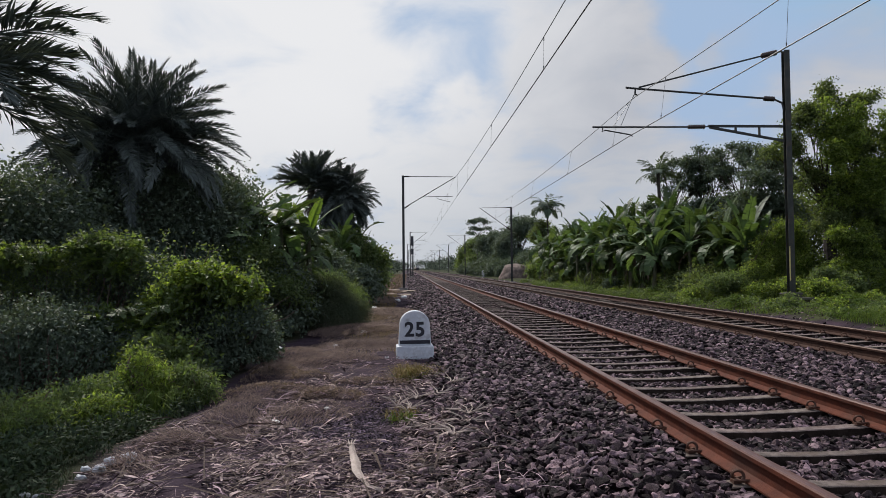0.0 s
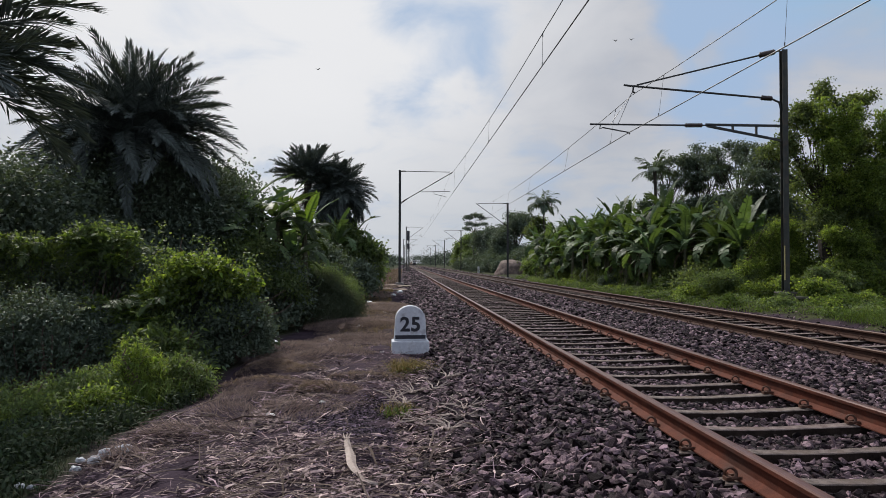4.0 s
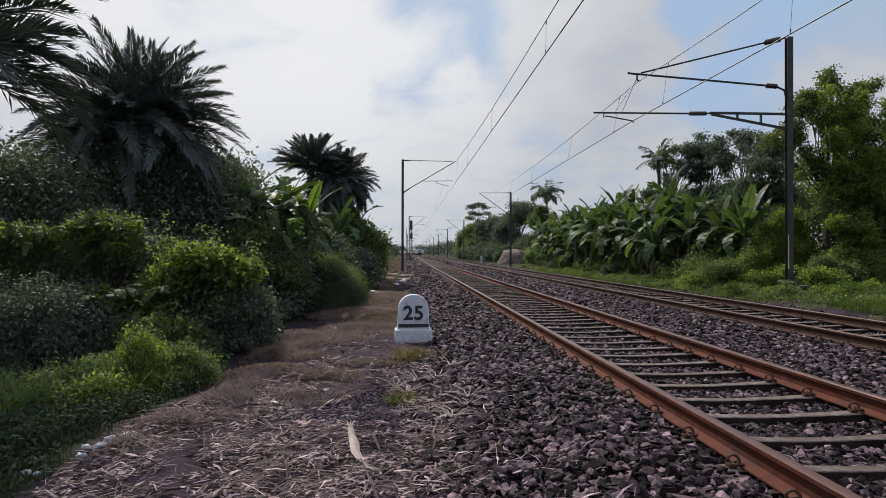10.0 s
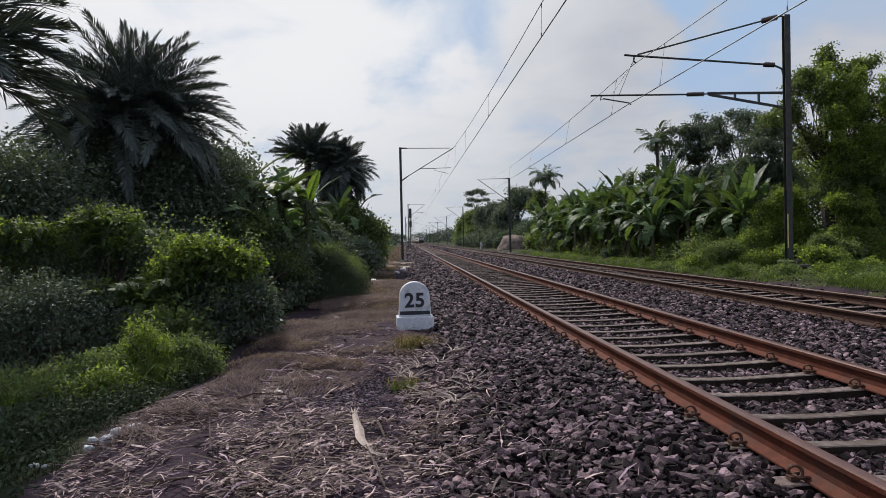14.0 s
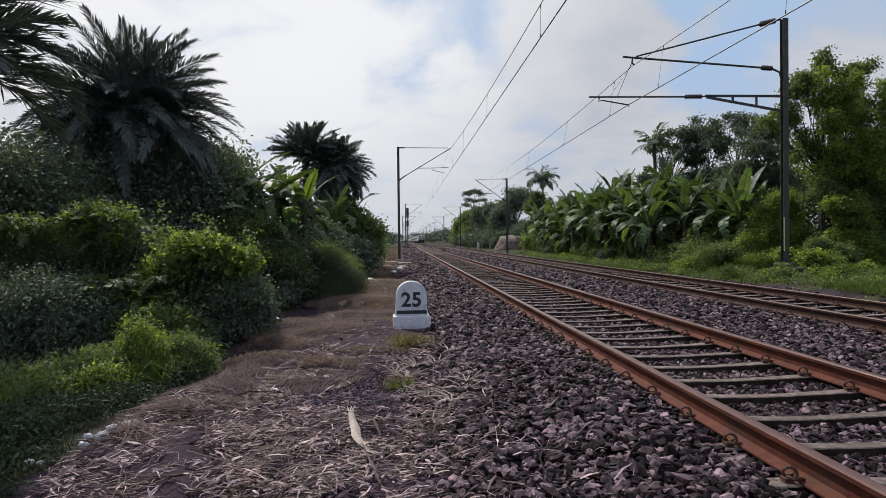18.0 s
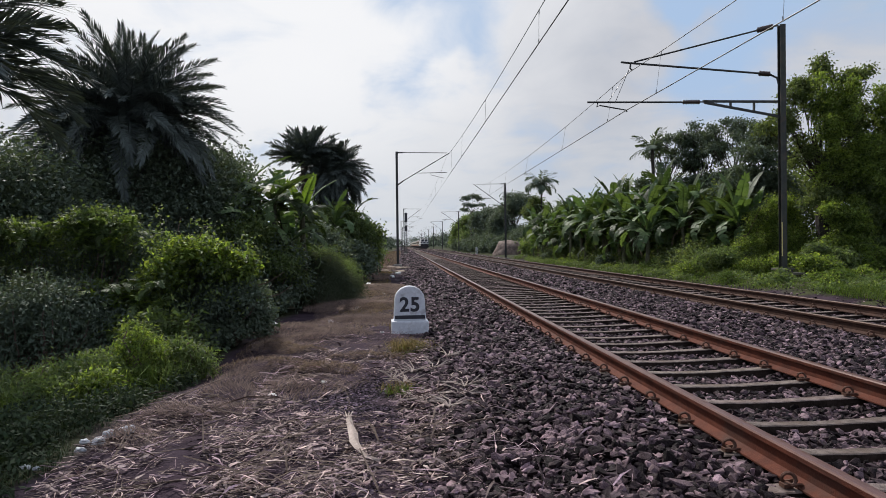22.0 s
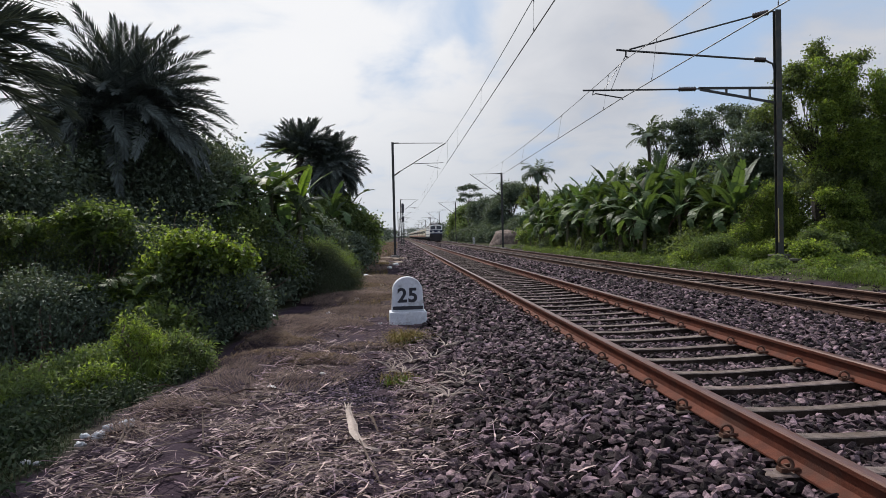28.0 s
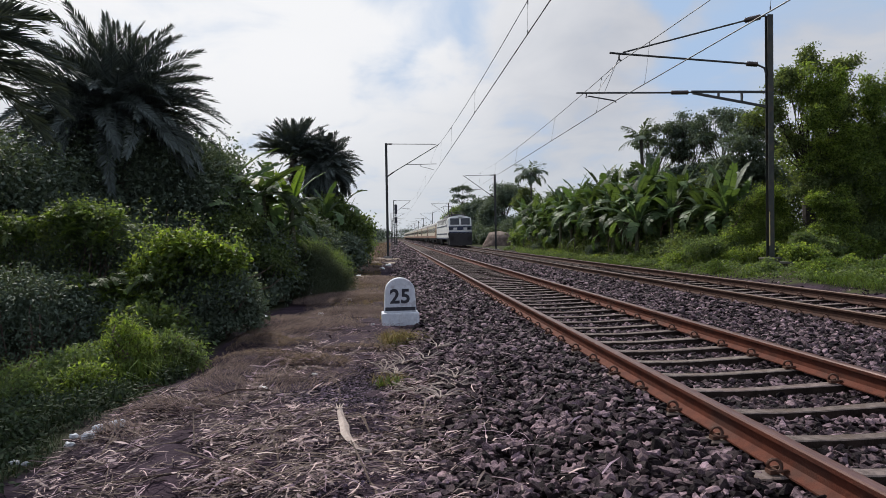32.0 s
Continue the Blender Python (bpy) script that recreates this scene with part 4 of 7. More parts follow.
def coach():
    ob = thing("railway_coach", "cream and brown passenger coach with a row of barred windows", "railway coach", pose(FAR, 420, 0), "coaches of the train")
    hw, L = 1.36, COACH_LONG
    g = geo()
    loft(g, [(0.0, ring(hw, 0.95, 2.75, 0.62)), (L, ring(hw, 0.95, 2.75, 0.62))])
    part("body", g, M_TRAIN_CREAM, ob)
    g = geo()
    loft(g, [(0.02, [(x * 1.01, z) for x, z in ring(hw, 2.74, 2.78, 0.62)]), (L - 0.02, [(x * 1.01, z) for x, z in ring(hw, 2.74, 2.78, 0.62)])])
    part("roof", g, M_ROOF, ob)
    for x in (-1, 1):
        g = geo()
        box(g, (x * (hw + 0.004), L / 2, 1.12), (0.012, L - 0.1, 0.34))
        part("lower_band", g, M_TRAIN_BROWN, ob)
        for y in (0.75, L - 0.75):
            g = geo()
            box(g, (x * (hw + 0.008), y, 1.95), (0.018, 1.1, 1.75))
            door = part("door", g, M_TRAIN_BROWN, ob)
            g = geo()
            box(g, (x * (hw + 0.019), y, 2.35), (0.008, 0.6, 0.6))
            part("door_window", g, M_GLASS_DARK, door)
            g = geo()
            for k in (-0.5, 0.5):
                tube(g, [(x * (hw + 0.05), y + k, 1.3), (x * (hw + 0.05), y + k, 2.3)], 0.015, 6)
            part("handrail", g, M_STEEL, door)
        for k in range(9):
            g = geo()
            box(g, (x * (hw + 0.008), 2.6 + k * 1.93, 2.08), (0.018, 1.15, 0.62))
            pane = part("window", g, M_GLASS_DARK, ob)
            g = geo()
            for j in range(3):
                box(g, (x * (hw + 0.022), 2.6 + k * 1.93, 1.93 + j * 0.15), (0.006, 1.15, 0.014))
            part("window_grille", g, M_ROOF, pane)
    g = geo()
    box(g, (0, -0.25, 2.0), (1.3, 0.6, 2.1))
    part("gangway", g, M_BOGIE, ob)
    g = geo()
    box(g, (0, L / 2, 0.80), (2.4, L - 0.6, 0.28))
    box(g, (0, L / 2, 0.55), (2.2, 4.5, 0.5))
    part("underframe", g, M_BOGIE, ob)
    for y in (2.9, L - 2.9):
        g = geo()
        for x in (-0.98, 0.98):
            box(g, (x, y, 0.55), (0.12, 2.8, 0.26))
        box(g, (0, y, 0.62), (1.9, 0.5, 0.28))
        part("bogie_frame", g, M_BOGIE, ob)
        for k in (-1.2, 1.2):
            wheel_set(ob, y + k)
    return ob


# ---- plants ----
def frond_mesh(name, long, bend, pairs, leaflet, seed, material, lift=0.35, start=0.15, slim=0.055):
    """A feather leaf along +x that curves down: midrib and leaflets."""
    rng = np.random.default_rng(seed)
    n = 16
    ang = -bend * np.linspace(0, 1, n) ** 1.3
    step = long / (n - 1)
    pts = np.zeros((n, 3))
    pts[1:, 0] = np.cumsum(np.cos(ang[:-1]) * step)
    pts[1:, 2] = np.cumsum(np.sin(ang[:-1]) * step)
    s = np.repeat(np.linspace(start, 1.0, pairs), 2)
    side = np.tile([-1.0, 1.0], pairs)
    at = np.stack([np.interp(s, np.linspace(0, 1, n), pts[:, i]) for i in range(3)], 1)
    a = np.interp(s, np.linspace(0, 1, n), ang)
    fwd = np.stack([np.cos(a), 0 * a, np.sin(a)], 1)
    upw = np.stack([-np.sin(a), 0 * a, np.cos(a)], 1)
    out = np.stack([0 * a, side, 0 * a], 1)
    lean = 0.55 + 0.9 * s ** 2
    way = fwd * lean[:, None] + out * (1.0 - 0.35 * s[:, None]) + upw * (lift + 0.25 * rng.normal(size=len(s)))[:, None]
    way += rng.normal(size=way.shape) * 0.10
    length = leaflet * (0.55 + 0.9 * np.sin(np.pi * np.clip(s * 0.85 + 0.12, 0, 1))) * (0.85 + 0.3 * rng.random(len(s)))
    v, f = leaves(at, way, upw + out * -0.3, length, np.full(len(s), leaflet * slim), 0.12)
    # midrib: three-sided bar
    w = np.linspace(0.03, 0.006, n)
    rib = np.concatenate([pts + np.array([0, 1, 0]) * w[:, None], pts - np.array([0, 1, 0]) * w[:, None], pts - np.array([0, 0, 1.2]) * w[:, None]])
    i = np.arange(n - 1)
    rf = []
    for k in range(3):
        a0, b0 = k * n, ((k + 1) % 3) * n
        rf += [np.stack([a0 + i, b0 + i, b0 + i + 1], 1), np.stack([a0 + i, b0 + i + 1, a0 + i + 1], 1)]
    rf = np.concatenate(rf) + len(v)
    return fast_mesh(name, np.concatenate([v, rib]), np.concatenate([f, rf]), material)


def date_palm(base, crown_at, fronds, long, seed, label, high=88, low=-24, bends=(0.5, 0.9, 1.25, 1.6), leaflet=0.27, pairs=74, slim=0.05, trunk=0.17, dead=9, core=0):
    """high, low: tilt of the uppermost and the lowest fronds; core: short fronds that fill the heart of the crown."""
    rng = random.Random(seed)
    ob = thing("date_palm", label, "palm tree", pose(*base), "palms beside the line")
    top = Vector(crown_at) - Vector(base)
    g = geo()
    pts = [Vector((0, 0, 0)).lerp(top, k / 24) + Vector((0.05 * math.sin(k / 2), 0.05 * math.cos(k * 0.65), 0)) for k in range(25)]
    tube(g, pts, [trunk * (1.25 - 0.3 * k / 24 + (0.14 if k % 2 else 0)) for k in range(25)], 10)
    part("trunk", g, M_BARK, ob)
    meshes = [frond_mesh("frond", long * (0.9 + 0.06 * i), b, pairs, leaflet, seed * 7 + i, M_PALM, slim=slim) for i, b in enumerate(bends)]
    dry = frond_mesh("dead_frond", long * 0.75, 0.6, 44, leaflet * 0.9, seed * 7 + 9, M_PALM_DRY, 0.0)
    s0, s1 = math.sin(radians(high)), math.sin(radians(low))
    for i in range(fronds):
        u = (i + 0.5) / fronds
        tilt = math.degrees(math.asin(s0 + (s1 - s0) * u)) + rng.uniform(-9, 9)
        around = i * 137.5 + rng.uniform(-14, 14)
        k = min(3, int(u * 3.0 + rng.random() * 1.1))
        size = rng.uniform(0.86, 1.08)
        m = Matrix.Translation(top) @ pose(0, 0, rng.uniform(-0.2, 0.15), 0, 0, around) @ pose(0, 0, 0, rng.uniform(-35, 35), -tilt, 0) @ Matrix.Diagonal((size, size, size, 1))
        part("frond", meshes[k], None, ob, at=m)
    for i in range(core):
        m = Matrix.Translation(top) @ pose(0, 0, rng.uniform(-0.6, 0.3), 0, 0, i * 137.5) @ pose(0, 0, 0, rng.uniform(-60, 60), -rng.uniform(-60, 80), 0) @ Matrix.Diagonal((0.55, 0.75, 0.75, 1))
        part("frond", meshes[i % 2], None, ob, at=m)
    for i in range(dead):
        m = Matrix.Translation(top) @ pose(0, 0, -0.3, 0, 0, i * 360 / dead + rng.uniform(-20, 20)) @ pose(0, 0, 0, 0, 66 + rng.uniform(-12, 14), 0)
        part("dead_frond", dry, None, ob, at=m)
    return ob


def feather_palm(base, high, fronds, long, seed, label, kind, bends=(1.0, 1.7), leaflet=0.28):
    """A slim palm far off: areca or coconut."""
    rng = random.Random(seed)
    ob = thing(kind, label, "palm tree", pose(*base))
    g = geo()
    tube(g, [(0, 0, 0), (0.1, 0, high * 0.5), (0, 0, high)], [0.14, 0.10, 0.09], 8)
    part("trunk", g, M_BARK, ob)
    me = [frond_mesh("frond", long, b, 20, leaflet * long, seed + i, M_LEAF, -0.35, 0.12, 0.14) for i, b in enumerate(bends)]
    for i in range(fronds):
        u = (i + 0.5) / fronds
        m = pose(0, 0, high, 0, 0, i * 137.5) @ pose(0, 0, 0, rng.uniform(-15, 15), -(72 - 75 * u + rng.uniform(-8, 8)), 0)
        part("frond", me[i % 2], None, ob, at=m)
    return ob


def banana_leaf(seed, long, wide, bend, material, torn=0.5):
    """A paddle leaf along +x, arched, its halves torn into strips."""
    rng = random.Random(seed)
    g = geo()
    n = 15
    pts, ang, x, z = [], 0.0, 0.0, 0.0
    for i in range(n):
        pts.append(Vector((x, 0, z)))
        ang = -bend * (i / (n - 1)) ** 1.4
        x += math.cos(ang) * long / (n - 1)
        z += math.sin(ang) * long / (n - 1)
    tube(g, pts, [0.028 - 0.022 * i / (n - 1) for i in range(n)], 5)
    for side in (-1, 1):
        drop = 0.0
        for i in range(1, n - 1):
            u = i / (n - 1)
            w = wide * 0.5 * math.sin(math.pi * min(1.0, u * 0.93 + 0.07)) ** 0.55
            if rng.random() < torn:
                drop = rng.uniform(-0.35, 0.75)
            a, b = pts[i], pts[i + 1]
            gap = (b - a) * (0.06 if rng.random() < torn else 0.0)
            fwd = (b - a) * rng.uniform(0.2, 0.9)
            tilt = 0.35 - drop
            o1 = Vector((0, side * w * 0.55, w * 0.55 * tilt * 0.8))
            o2 = Vector((0, side * w * (1 - 0.12 * abs(drop)), w * (tilt * 0.5 - 0.25 * abs(drop))))
            add(g, [a, b - gap, b - gap + o1 + fwd * 0.5, a + o1 + fwd * 0.5, b - gap + o2 + fwd, a + o2 + fwd], [(0, 1, 2, 3), (3, 2, 4, 5)], 0)
    return to_mesh("leaf", g, material, smooth=False)


BANANA = {}


def banana_plant(base, high, seed, long=1.9, count=9, label="", young=0, group="banana plants", dry=2, upright=86):
    rng = random.Random(seed)
    if not BANANA:
        BANANA["leaf"] = [banana_leaf(s, 2.0, 0.50, b, M_BANANA, t) for s, b, t in ((1, 0.6, 0.10), (2, 1.4, 0.25), (3, 2.2, 0.45), (4, 2.7, 0.6), (5, 1.0, 0.2))]
        BANANA["young"] = [banana_leaf(8, 1.05, 0.30, 0.30, M_BANANA_YOUNG, 0.05)]
        BANANA["dry"] = [banana_leaf(9, 1.6, 0.35, 1.2, M_BANANA_DRY, 0.8)]
    ob = thing("banana_plant", label or "green banana plant with broad torn leaves on a thick stalk", "banana plant", pose(*base), group)
    g = geo()
    lean = Vector((rng.uniform(-0.15, 0.15), rng.uniform(-0.15, 0.15), high))
    tube(g, [(0, 0, 0), lean * 0.5, lean], [0.13, 0.10, 0.06], 8)
    part("stalk", g, M_STALK, ob)
    for i in range(count):
        u = (i + 0.5) / count
        tilt = upright - (upright - 4) * u ** 1.3 + rng.uniform(-10, 10)
        s = long / 2.0 * rng.uniform(0.85, 1.15)
        me = BANANA["leaf"][min(3, int(u * 3.4 + rng.random() * 0.8))]
        m = Matrix.Translation(lean * (1 - 0.10 * u)) @ pose(0, 0, 0, 0, 0, i * 137.5 + rng.uniform(-20, 20)) @ pose(0, 0, 0, rng.uniform(-30, 30), -tilt, 0) @ Matrix.Diagonal((s, s, s, 1))
        part("leaf", me, None, ob, at=m)
    for i in range(young):
        m = Matrix.Translation(lean) @ pose(0, 0, 0, 0, 0, -20 + i * 150) @ pose(0, 0, 0, 90, -(72 - 14 * i), 0)
        part("young_leaf", BANANA["young"][0], None, ob, "pale yellow-green young leaf", at=m)
    for i in range(dry):
        m = Matrix.Translation(lean * 0.9) @ pose(0, 0, 0, 0, 0, rng.uniform(0, 360)) @ pose(0, 0, 0, 0, 48 + rng.uniform(-15, 15), 0) @ Matrix.Diagonal((0.7, 0.5, 0.7, 1))
        part("dry_leaf", BANANA["dry"][0], None, ob, at=m)
    return ob


def limb_points(a, b, rng, wob):
    a, b = Vector(a), Vector(b)
    return [a.lerp(b, k / 5) + Vector((rng.uniform(-wob, wob), rng.uniform(-wob, wob), rng.uniform(-wob, wob) * 0.5)) * (1 if 0 < k < 5 else 0) for k in range(6)]


def clumps(seed, centre, radii, n, size, low=-0.7):
    """Clumps of leaves spread through a crown's outline."""
    rng = random.Random(seed)
    out = []
    while len(out) < n:
        d = Vector((rng.gauss(0, 1), rng.gauss(0, 1), rng.gauss(0, 1))).normalized()
        if d.z < low:
            continue
        r = rng.uniform(0.35, 1.0) ** 0.6
        s = size * rng.uniform(0.65, 1.3)
        out.append((centre[0] + d.x * radii[0] * r, centre[1] + d.y * radii[1] * r, centre[2] + d.z * radii[2] * r, s, s, s * rng.uniform(0.55, 0.85)))
    return out


def strands(seed, x0, x1, y0, y1, z0, z1, n, wide=0.2):
    """Tall narrow clumps: creeper that hangs in ropes."""
    rng = random.Random(seed)
    out = []
    for _ in range(n):
        half = rng.uniform(0.35, 1.1)
        out.append((rng.uniform(x0, x1), rng.uniform(y0, y1), rng.uniform(z0 + half, z1), wide * rng.uniform(0.7, 1.5), wide, half))
    return out


def tree(name, label, base, fork, blobs, clusters, per, size, material, seed, trunk=0.2, category="tree", spread=0.3, group="", extra=(), hollow=0.5, slim=0.32):
    """A trunk to its fork, a limb to each clump of the crown, and the leaves. Places in metres of the world."""
    rng = random.Random(seed)
    b = Vector(base)
    ob = thing(name, label, category, pose(*base), group)
    g = geo()
    top = Vector(fork) - b
    tube(g, limb_points((0, 0, -0.1), top, rng, 0.06), [trunk * (1.15 - 0.07 * k) for k in range(6)], 9)
    part("trunk", g, M_BARK, ob)
    rel = [(x - b.x, y - b.y, z - b.z, rx, ry, rz) for x, y, z, rx, ry, rz in blobs]
    thin = min(0.6, 1.3 / math.sqrt(len(rel)))
    for x, y, z, rx, ry, rz in rel:
        g = geo()
        tip = Vector((x, y, z + rz * 0.2))
        pts = limb_points(top, tip, rng, 0.12)
        tube(g, pts, [trunk * thin * (1 - 0.15 * k) for k in range(6)], 6)
        for k in range(4):
            end = tip + Vector((rng.uniform(-1, 1) * rx * 0.8, rng.uniform(-1, 1) * ry * 0.8, rng.uniform(0, 0.9) * rz))
            tube(g, limb_points(pts[4], end, rng, 0.06), [trunk * thin * 0.36 * (1 - 0.14 * j) for j in range(6)], 5)
        part("limb", g, M_BARK, ob)
    part("crown", foliage("crown", rel, clusters, per, size, material, seed, spread, hollow, slim=slim), None, ob)
    for nm, bl, cl, pe, si, ma, lab in extra:
        rel2 = [(x - b.x, y - b.y, z - b.z, rx, ry, rz) for x, y, z, rx, ry, rz in bl]
        part(nm, foliage(nm, rel2, cl, pe, si, ma, seed + 31, spread * 0.8, 0.85), None, ob, lab)
    return ob


def bush(label, blobs, clusters, per, size, material, seed, spread=0.14, group="", stems=5, extra=(), slim=0.32, hollow=0.5):
    """A shrub: stems and leaves. The first blob gives its foot."""
    rng = random.Random(seed)
    x0, y0 = blobs[0][0], blobs[0][1]
    b = Vector((x0, y0, ground_z(x0)))
    ob = thing("bush", label, "bush", pose(*b), group)
    rel = [(x - b.x, y - b.y, z - b.z, rx, ry, rz) for x, y, z, rx, ry, rz in blobs]
    g = geo()
    for x, y, z, rx, ry, rz in rel:
        for k in range(stems):
            tube(g, limb_points((x * 0.5 + rng.uniform(-0.15, 0.15), y * 0.5, 0), (x + rng.uniform(-1, 1) * rx * 0.8, y + rng.uniform(-1, 1) * ry * 0.7, z + rng.uniform(0.2, 1.0) * rz), rng, 0.07), [0.022 - 0.003 * j for j in range(6)], 5)
    part("woody_base", g, M_TWIG, ob)
    part("foliage", foliage("foliage", rel, clusters, per, size, material, seed, spread, hollow, slim=slim), None, ob)
    for nm, bl, cl, pe, si, ma, lab in extra:
        rel2 = [(x - b.x, y - b.y, z - b.z, rx, ry, rz) for x, y, z, rx, ry, rz in bl]
        part(nm, foliage(nm, rel2, cl, pe, si, ma, seed + 31, spread, 0.8), None, ob, lab)
    return ob


def blades(name, places, count, long, wide, material, seed, lean=0.6, label="", category="grass", thing_kind="stuff", comb=0.0):
    """Grass: narrow bent blades, in patches (x, y, rx, ry)."""
    rng = np.random.default_rng(seed)
    pl = np.array(places, float)
    w = pl[:, 2] * pl[:, 3]
    k = rng.choice(len(pl), count, p=w / w.sum())
    a, r = rng.random(count) * 2 * np.pi, np.sqrt(rng.random(count))
    x = pl[k, 0] + np.cos(a) * r * pl[k, 2]
    y = pl[k, 1] + np.sin(a) * r * pl[k, 3]
    z = np.array([ground_z(v) for v in x]) + (pl[k, 4] if pl.shape[1] > 4 else 0) * np.maximum(1 - r * r, 0)
    base = np.stack([x, y, z - 0.02], 1)
    d = rng.random(count) * 2 * np.pi
    if comb:      # blades laid over one way, swirling from patch to patch
        d = comb * np.sin(x * 1.3 + 0.7 * y) + 1.4 * np.cos(y * 1.1) + rng.normal(size=count) * 0.55 + 0.6
    flat = np.stack([np.cos(d), np.sin(d), 0 * d], 1)
    side = np.stack([-np.sin(d), np.cos(d), 0 * d], 1)
    le = long * (0.5 + 0.9 * rng.random(count))[:, None]
    ln = (lean * (0.3 + rng.random(count)))[:, None]
    wd = wide * (0.6 + 0.8 * rng.random(count))[:, None]
    up = np.array([0, 0, 1.0])
    mid = base + up * le * 0.6 + flat * le * ln * 0.3
    tip = base + up * le * (1 - 0.45 * ln) + flat * le * ln
    if comb:
        mid = base + up * le * (0.16 + 0.14 * rng.random(count))[:, None] + flat * le * 0.45
        tip = base + up * le * (0.02 + 0.28 * rng.random(count) ** 2)[:, None] + flat * le
    v = np.stack([base - side * wd, base + side * wd, mid + side * wd * 0.8, mid - side * wd * 0.8, tip], 1).reshape(-1, 3)
    i = np.arange(count)[:, None] * 5
    f = np.concatenate([i + [0, 1, 2], i + [0, 2, 3], i + [3, 2, 4]])
    ob = new(name, fast_mesh(name, v, f, material))
    return tagged(ob, label, category, kind=thing_kind)


# ---- plants along the left of the line ----
def left_side():
    date_palm((-6.5, 16.4, -1.05), (-6.65, 16.0, 4.28), 175, 2.6, 1, "large date palm with a dense dark crown of arching fronds", 86, -14, (0.5, 0.85, 1.1, 1.3), 0.25, 84, 0.055, core=60)
    date_palm((-6.9, 8.9, -0.9), (-6.75, 8.8, 3.95), 54, 2.4, 2, "date palm with long arching feathery fronds", 82, -8, (0.35, 0.55, 0.75, 0.95), 0.38, 66, 0.055, dead=3)
    date_palm((-4.9, 33.0, -0.8), (-4.95, 33.0, 5.5), 90, 2.05, 3, "date palm with a bushy upright crown", 86, 14, (0.2, 0.4, 0.6, 0.9), 0.27, 64, 0.065, dead=8)
    date_palm((-3.3, 33.8, -0.6), (-3.5, 33.4, 4.95), 170, 2.05, 4, "date palm with a bushy crown and hanging lower fronds", 86, -62, (0.5, 0.8, 1.1, 1.4), 0.28, 64, 0.065, dead=14)
    tree("tree", "dense dark broadleaf tree tangled below the palms", (-8.5, 17.5, -1.1), (-8.2, 17.5, 1.2),
         [(-9.2, 16.5, 2.0, 2.0, 2.0, 1.5), (-6.8, 17.3, 2.4, 1.7, 1.6, 1.6), (-11.4, 17.0, 2.1, 2.2, 2.0, 1.6), (-7.5, 17, 0.6, 2.2, 1.6, 1.4), (-5.3, 16.4, 2.5, 1.4, 1.0, 1.1), (-5.3, 16.0, 1.0, 1.6, 1.0, 1.5), (-8.0, 15.4, 1.3, 1.9, 1.0, 1.7), (-6.6, 15.4, 2.3, 1.6, 0.9, 1.4)], 12500, 14, 0.08, M_LEAF, 21, 0.2, spread=0.34, hollow=0.35)
    tree("tree", "dark rounded tree with small dense leaves", (-5.0, 18.6, -0.8), (-4.9, 18.6, 1.2),
         clumps(41, (-5.7, 18.4, 2.5), (1.0, 1.2, 1.4), 9, 0.65) + [(-5.0, 18.5, 1.0, 1.0, 1.2, 1.2), (-4.8, 18.0, 0.5, 1.7, 1.2, 1.2)], 4200, 13, 0.11, M_LEAF, 22, 0.16, spread=0.26, hollow=0.35)
    tree("tree", "tangled dark scrub tree behind the bushes", (-9.5, 12.0, -1.1), (-9.2, 12.0, 0.8),
         [(-9.4, 12.2, 1.8, 1.9, 1.5, 1.4), (-7.6, 12.6, 1.6, 1.6, 1.3, 1.5), (-11.5, 12.6, 1.9, 2.0, 1.5, 1.6)], 4200, 13, 0.085, M_LEAF, 23, 0.15, spread=0.28, hollow=0.35)
    tree("tree", "dark green tree with drooping leafy edge", (-3.0, 33.5, -0.5), (-3.0, 33.5, 1.0),
         clumps(42, (-3.2, 32.5, 2.0), (1.5, 1.3, 1.2), 9, 0.65) + clumps(43, (-2.4, 33.2, 1.4), (1.0, 1.3, 1.0), 8, 0.5) + [(-2.2, 34.0, 0.6, 0.9, 1.4, 0.8), (-4.8, 32, 1.6, 1.6, 1.5, 1.5)], 3000, 13, 0.15, M_LEAF_MID, 24, 0.14, spread=0.26, hollow=0.35)
    tree("tree", "low bushy tree beside the cleared strip", (-2.7, 44.0, -0.4), (-2.7, 44.0, 0.8),
         clumps(44, (-3.2, 43.5, 1.2), (1.1, 1.5, 1.0), 8, 0.6) + [(-2.5, 45.5, 0.6, 0.7, 1.6, 0.7), (-4.4, 44, 1.8, 1.4, 1.6, 1.4)], 1900, 12, 0.17, M_LEAF_MID, 25, 0.12, spread=0.26, hollow=0.35)
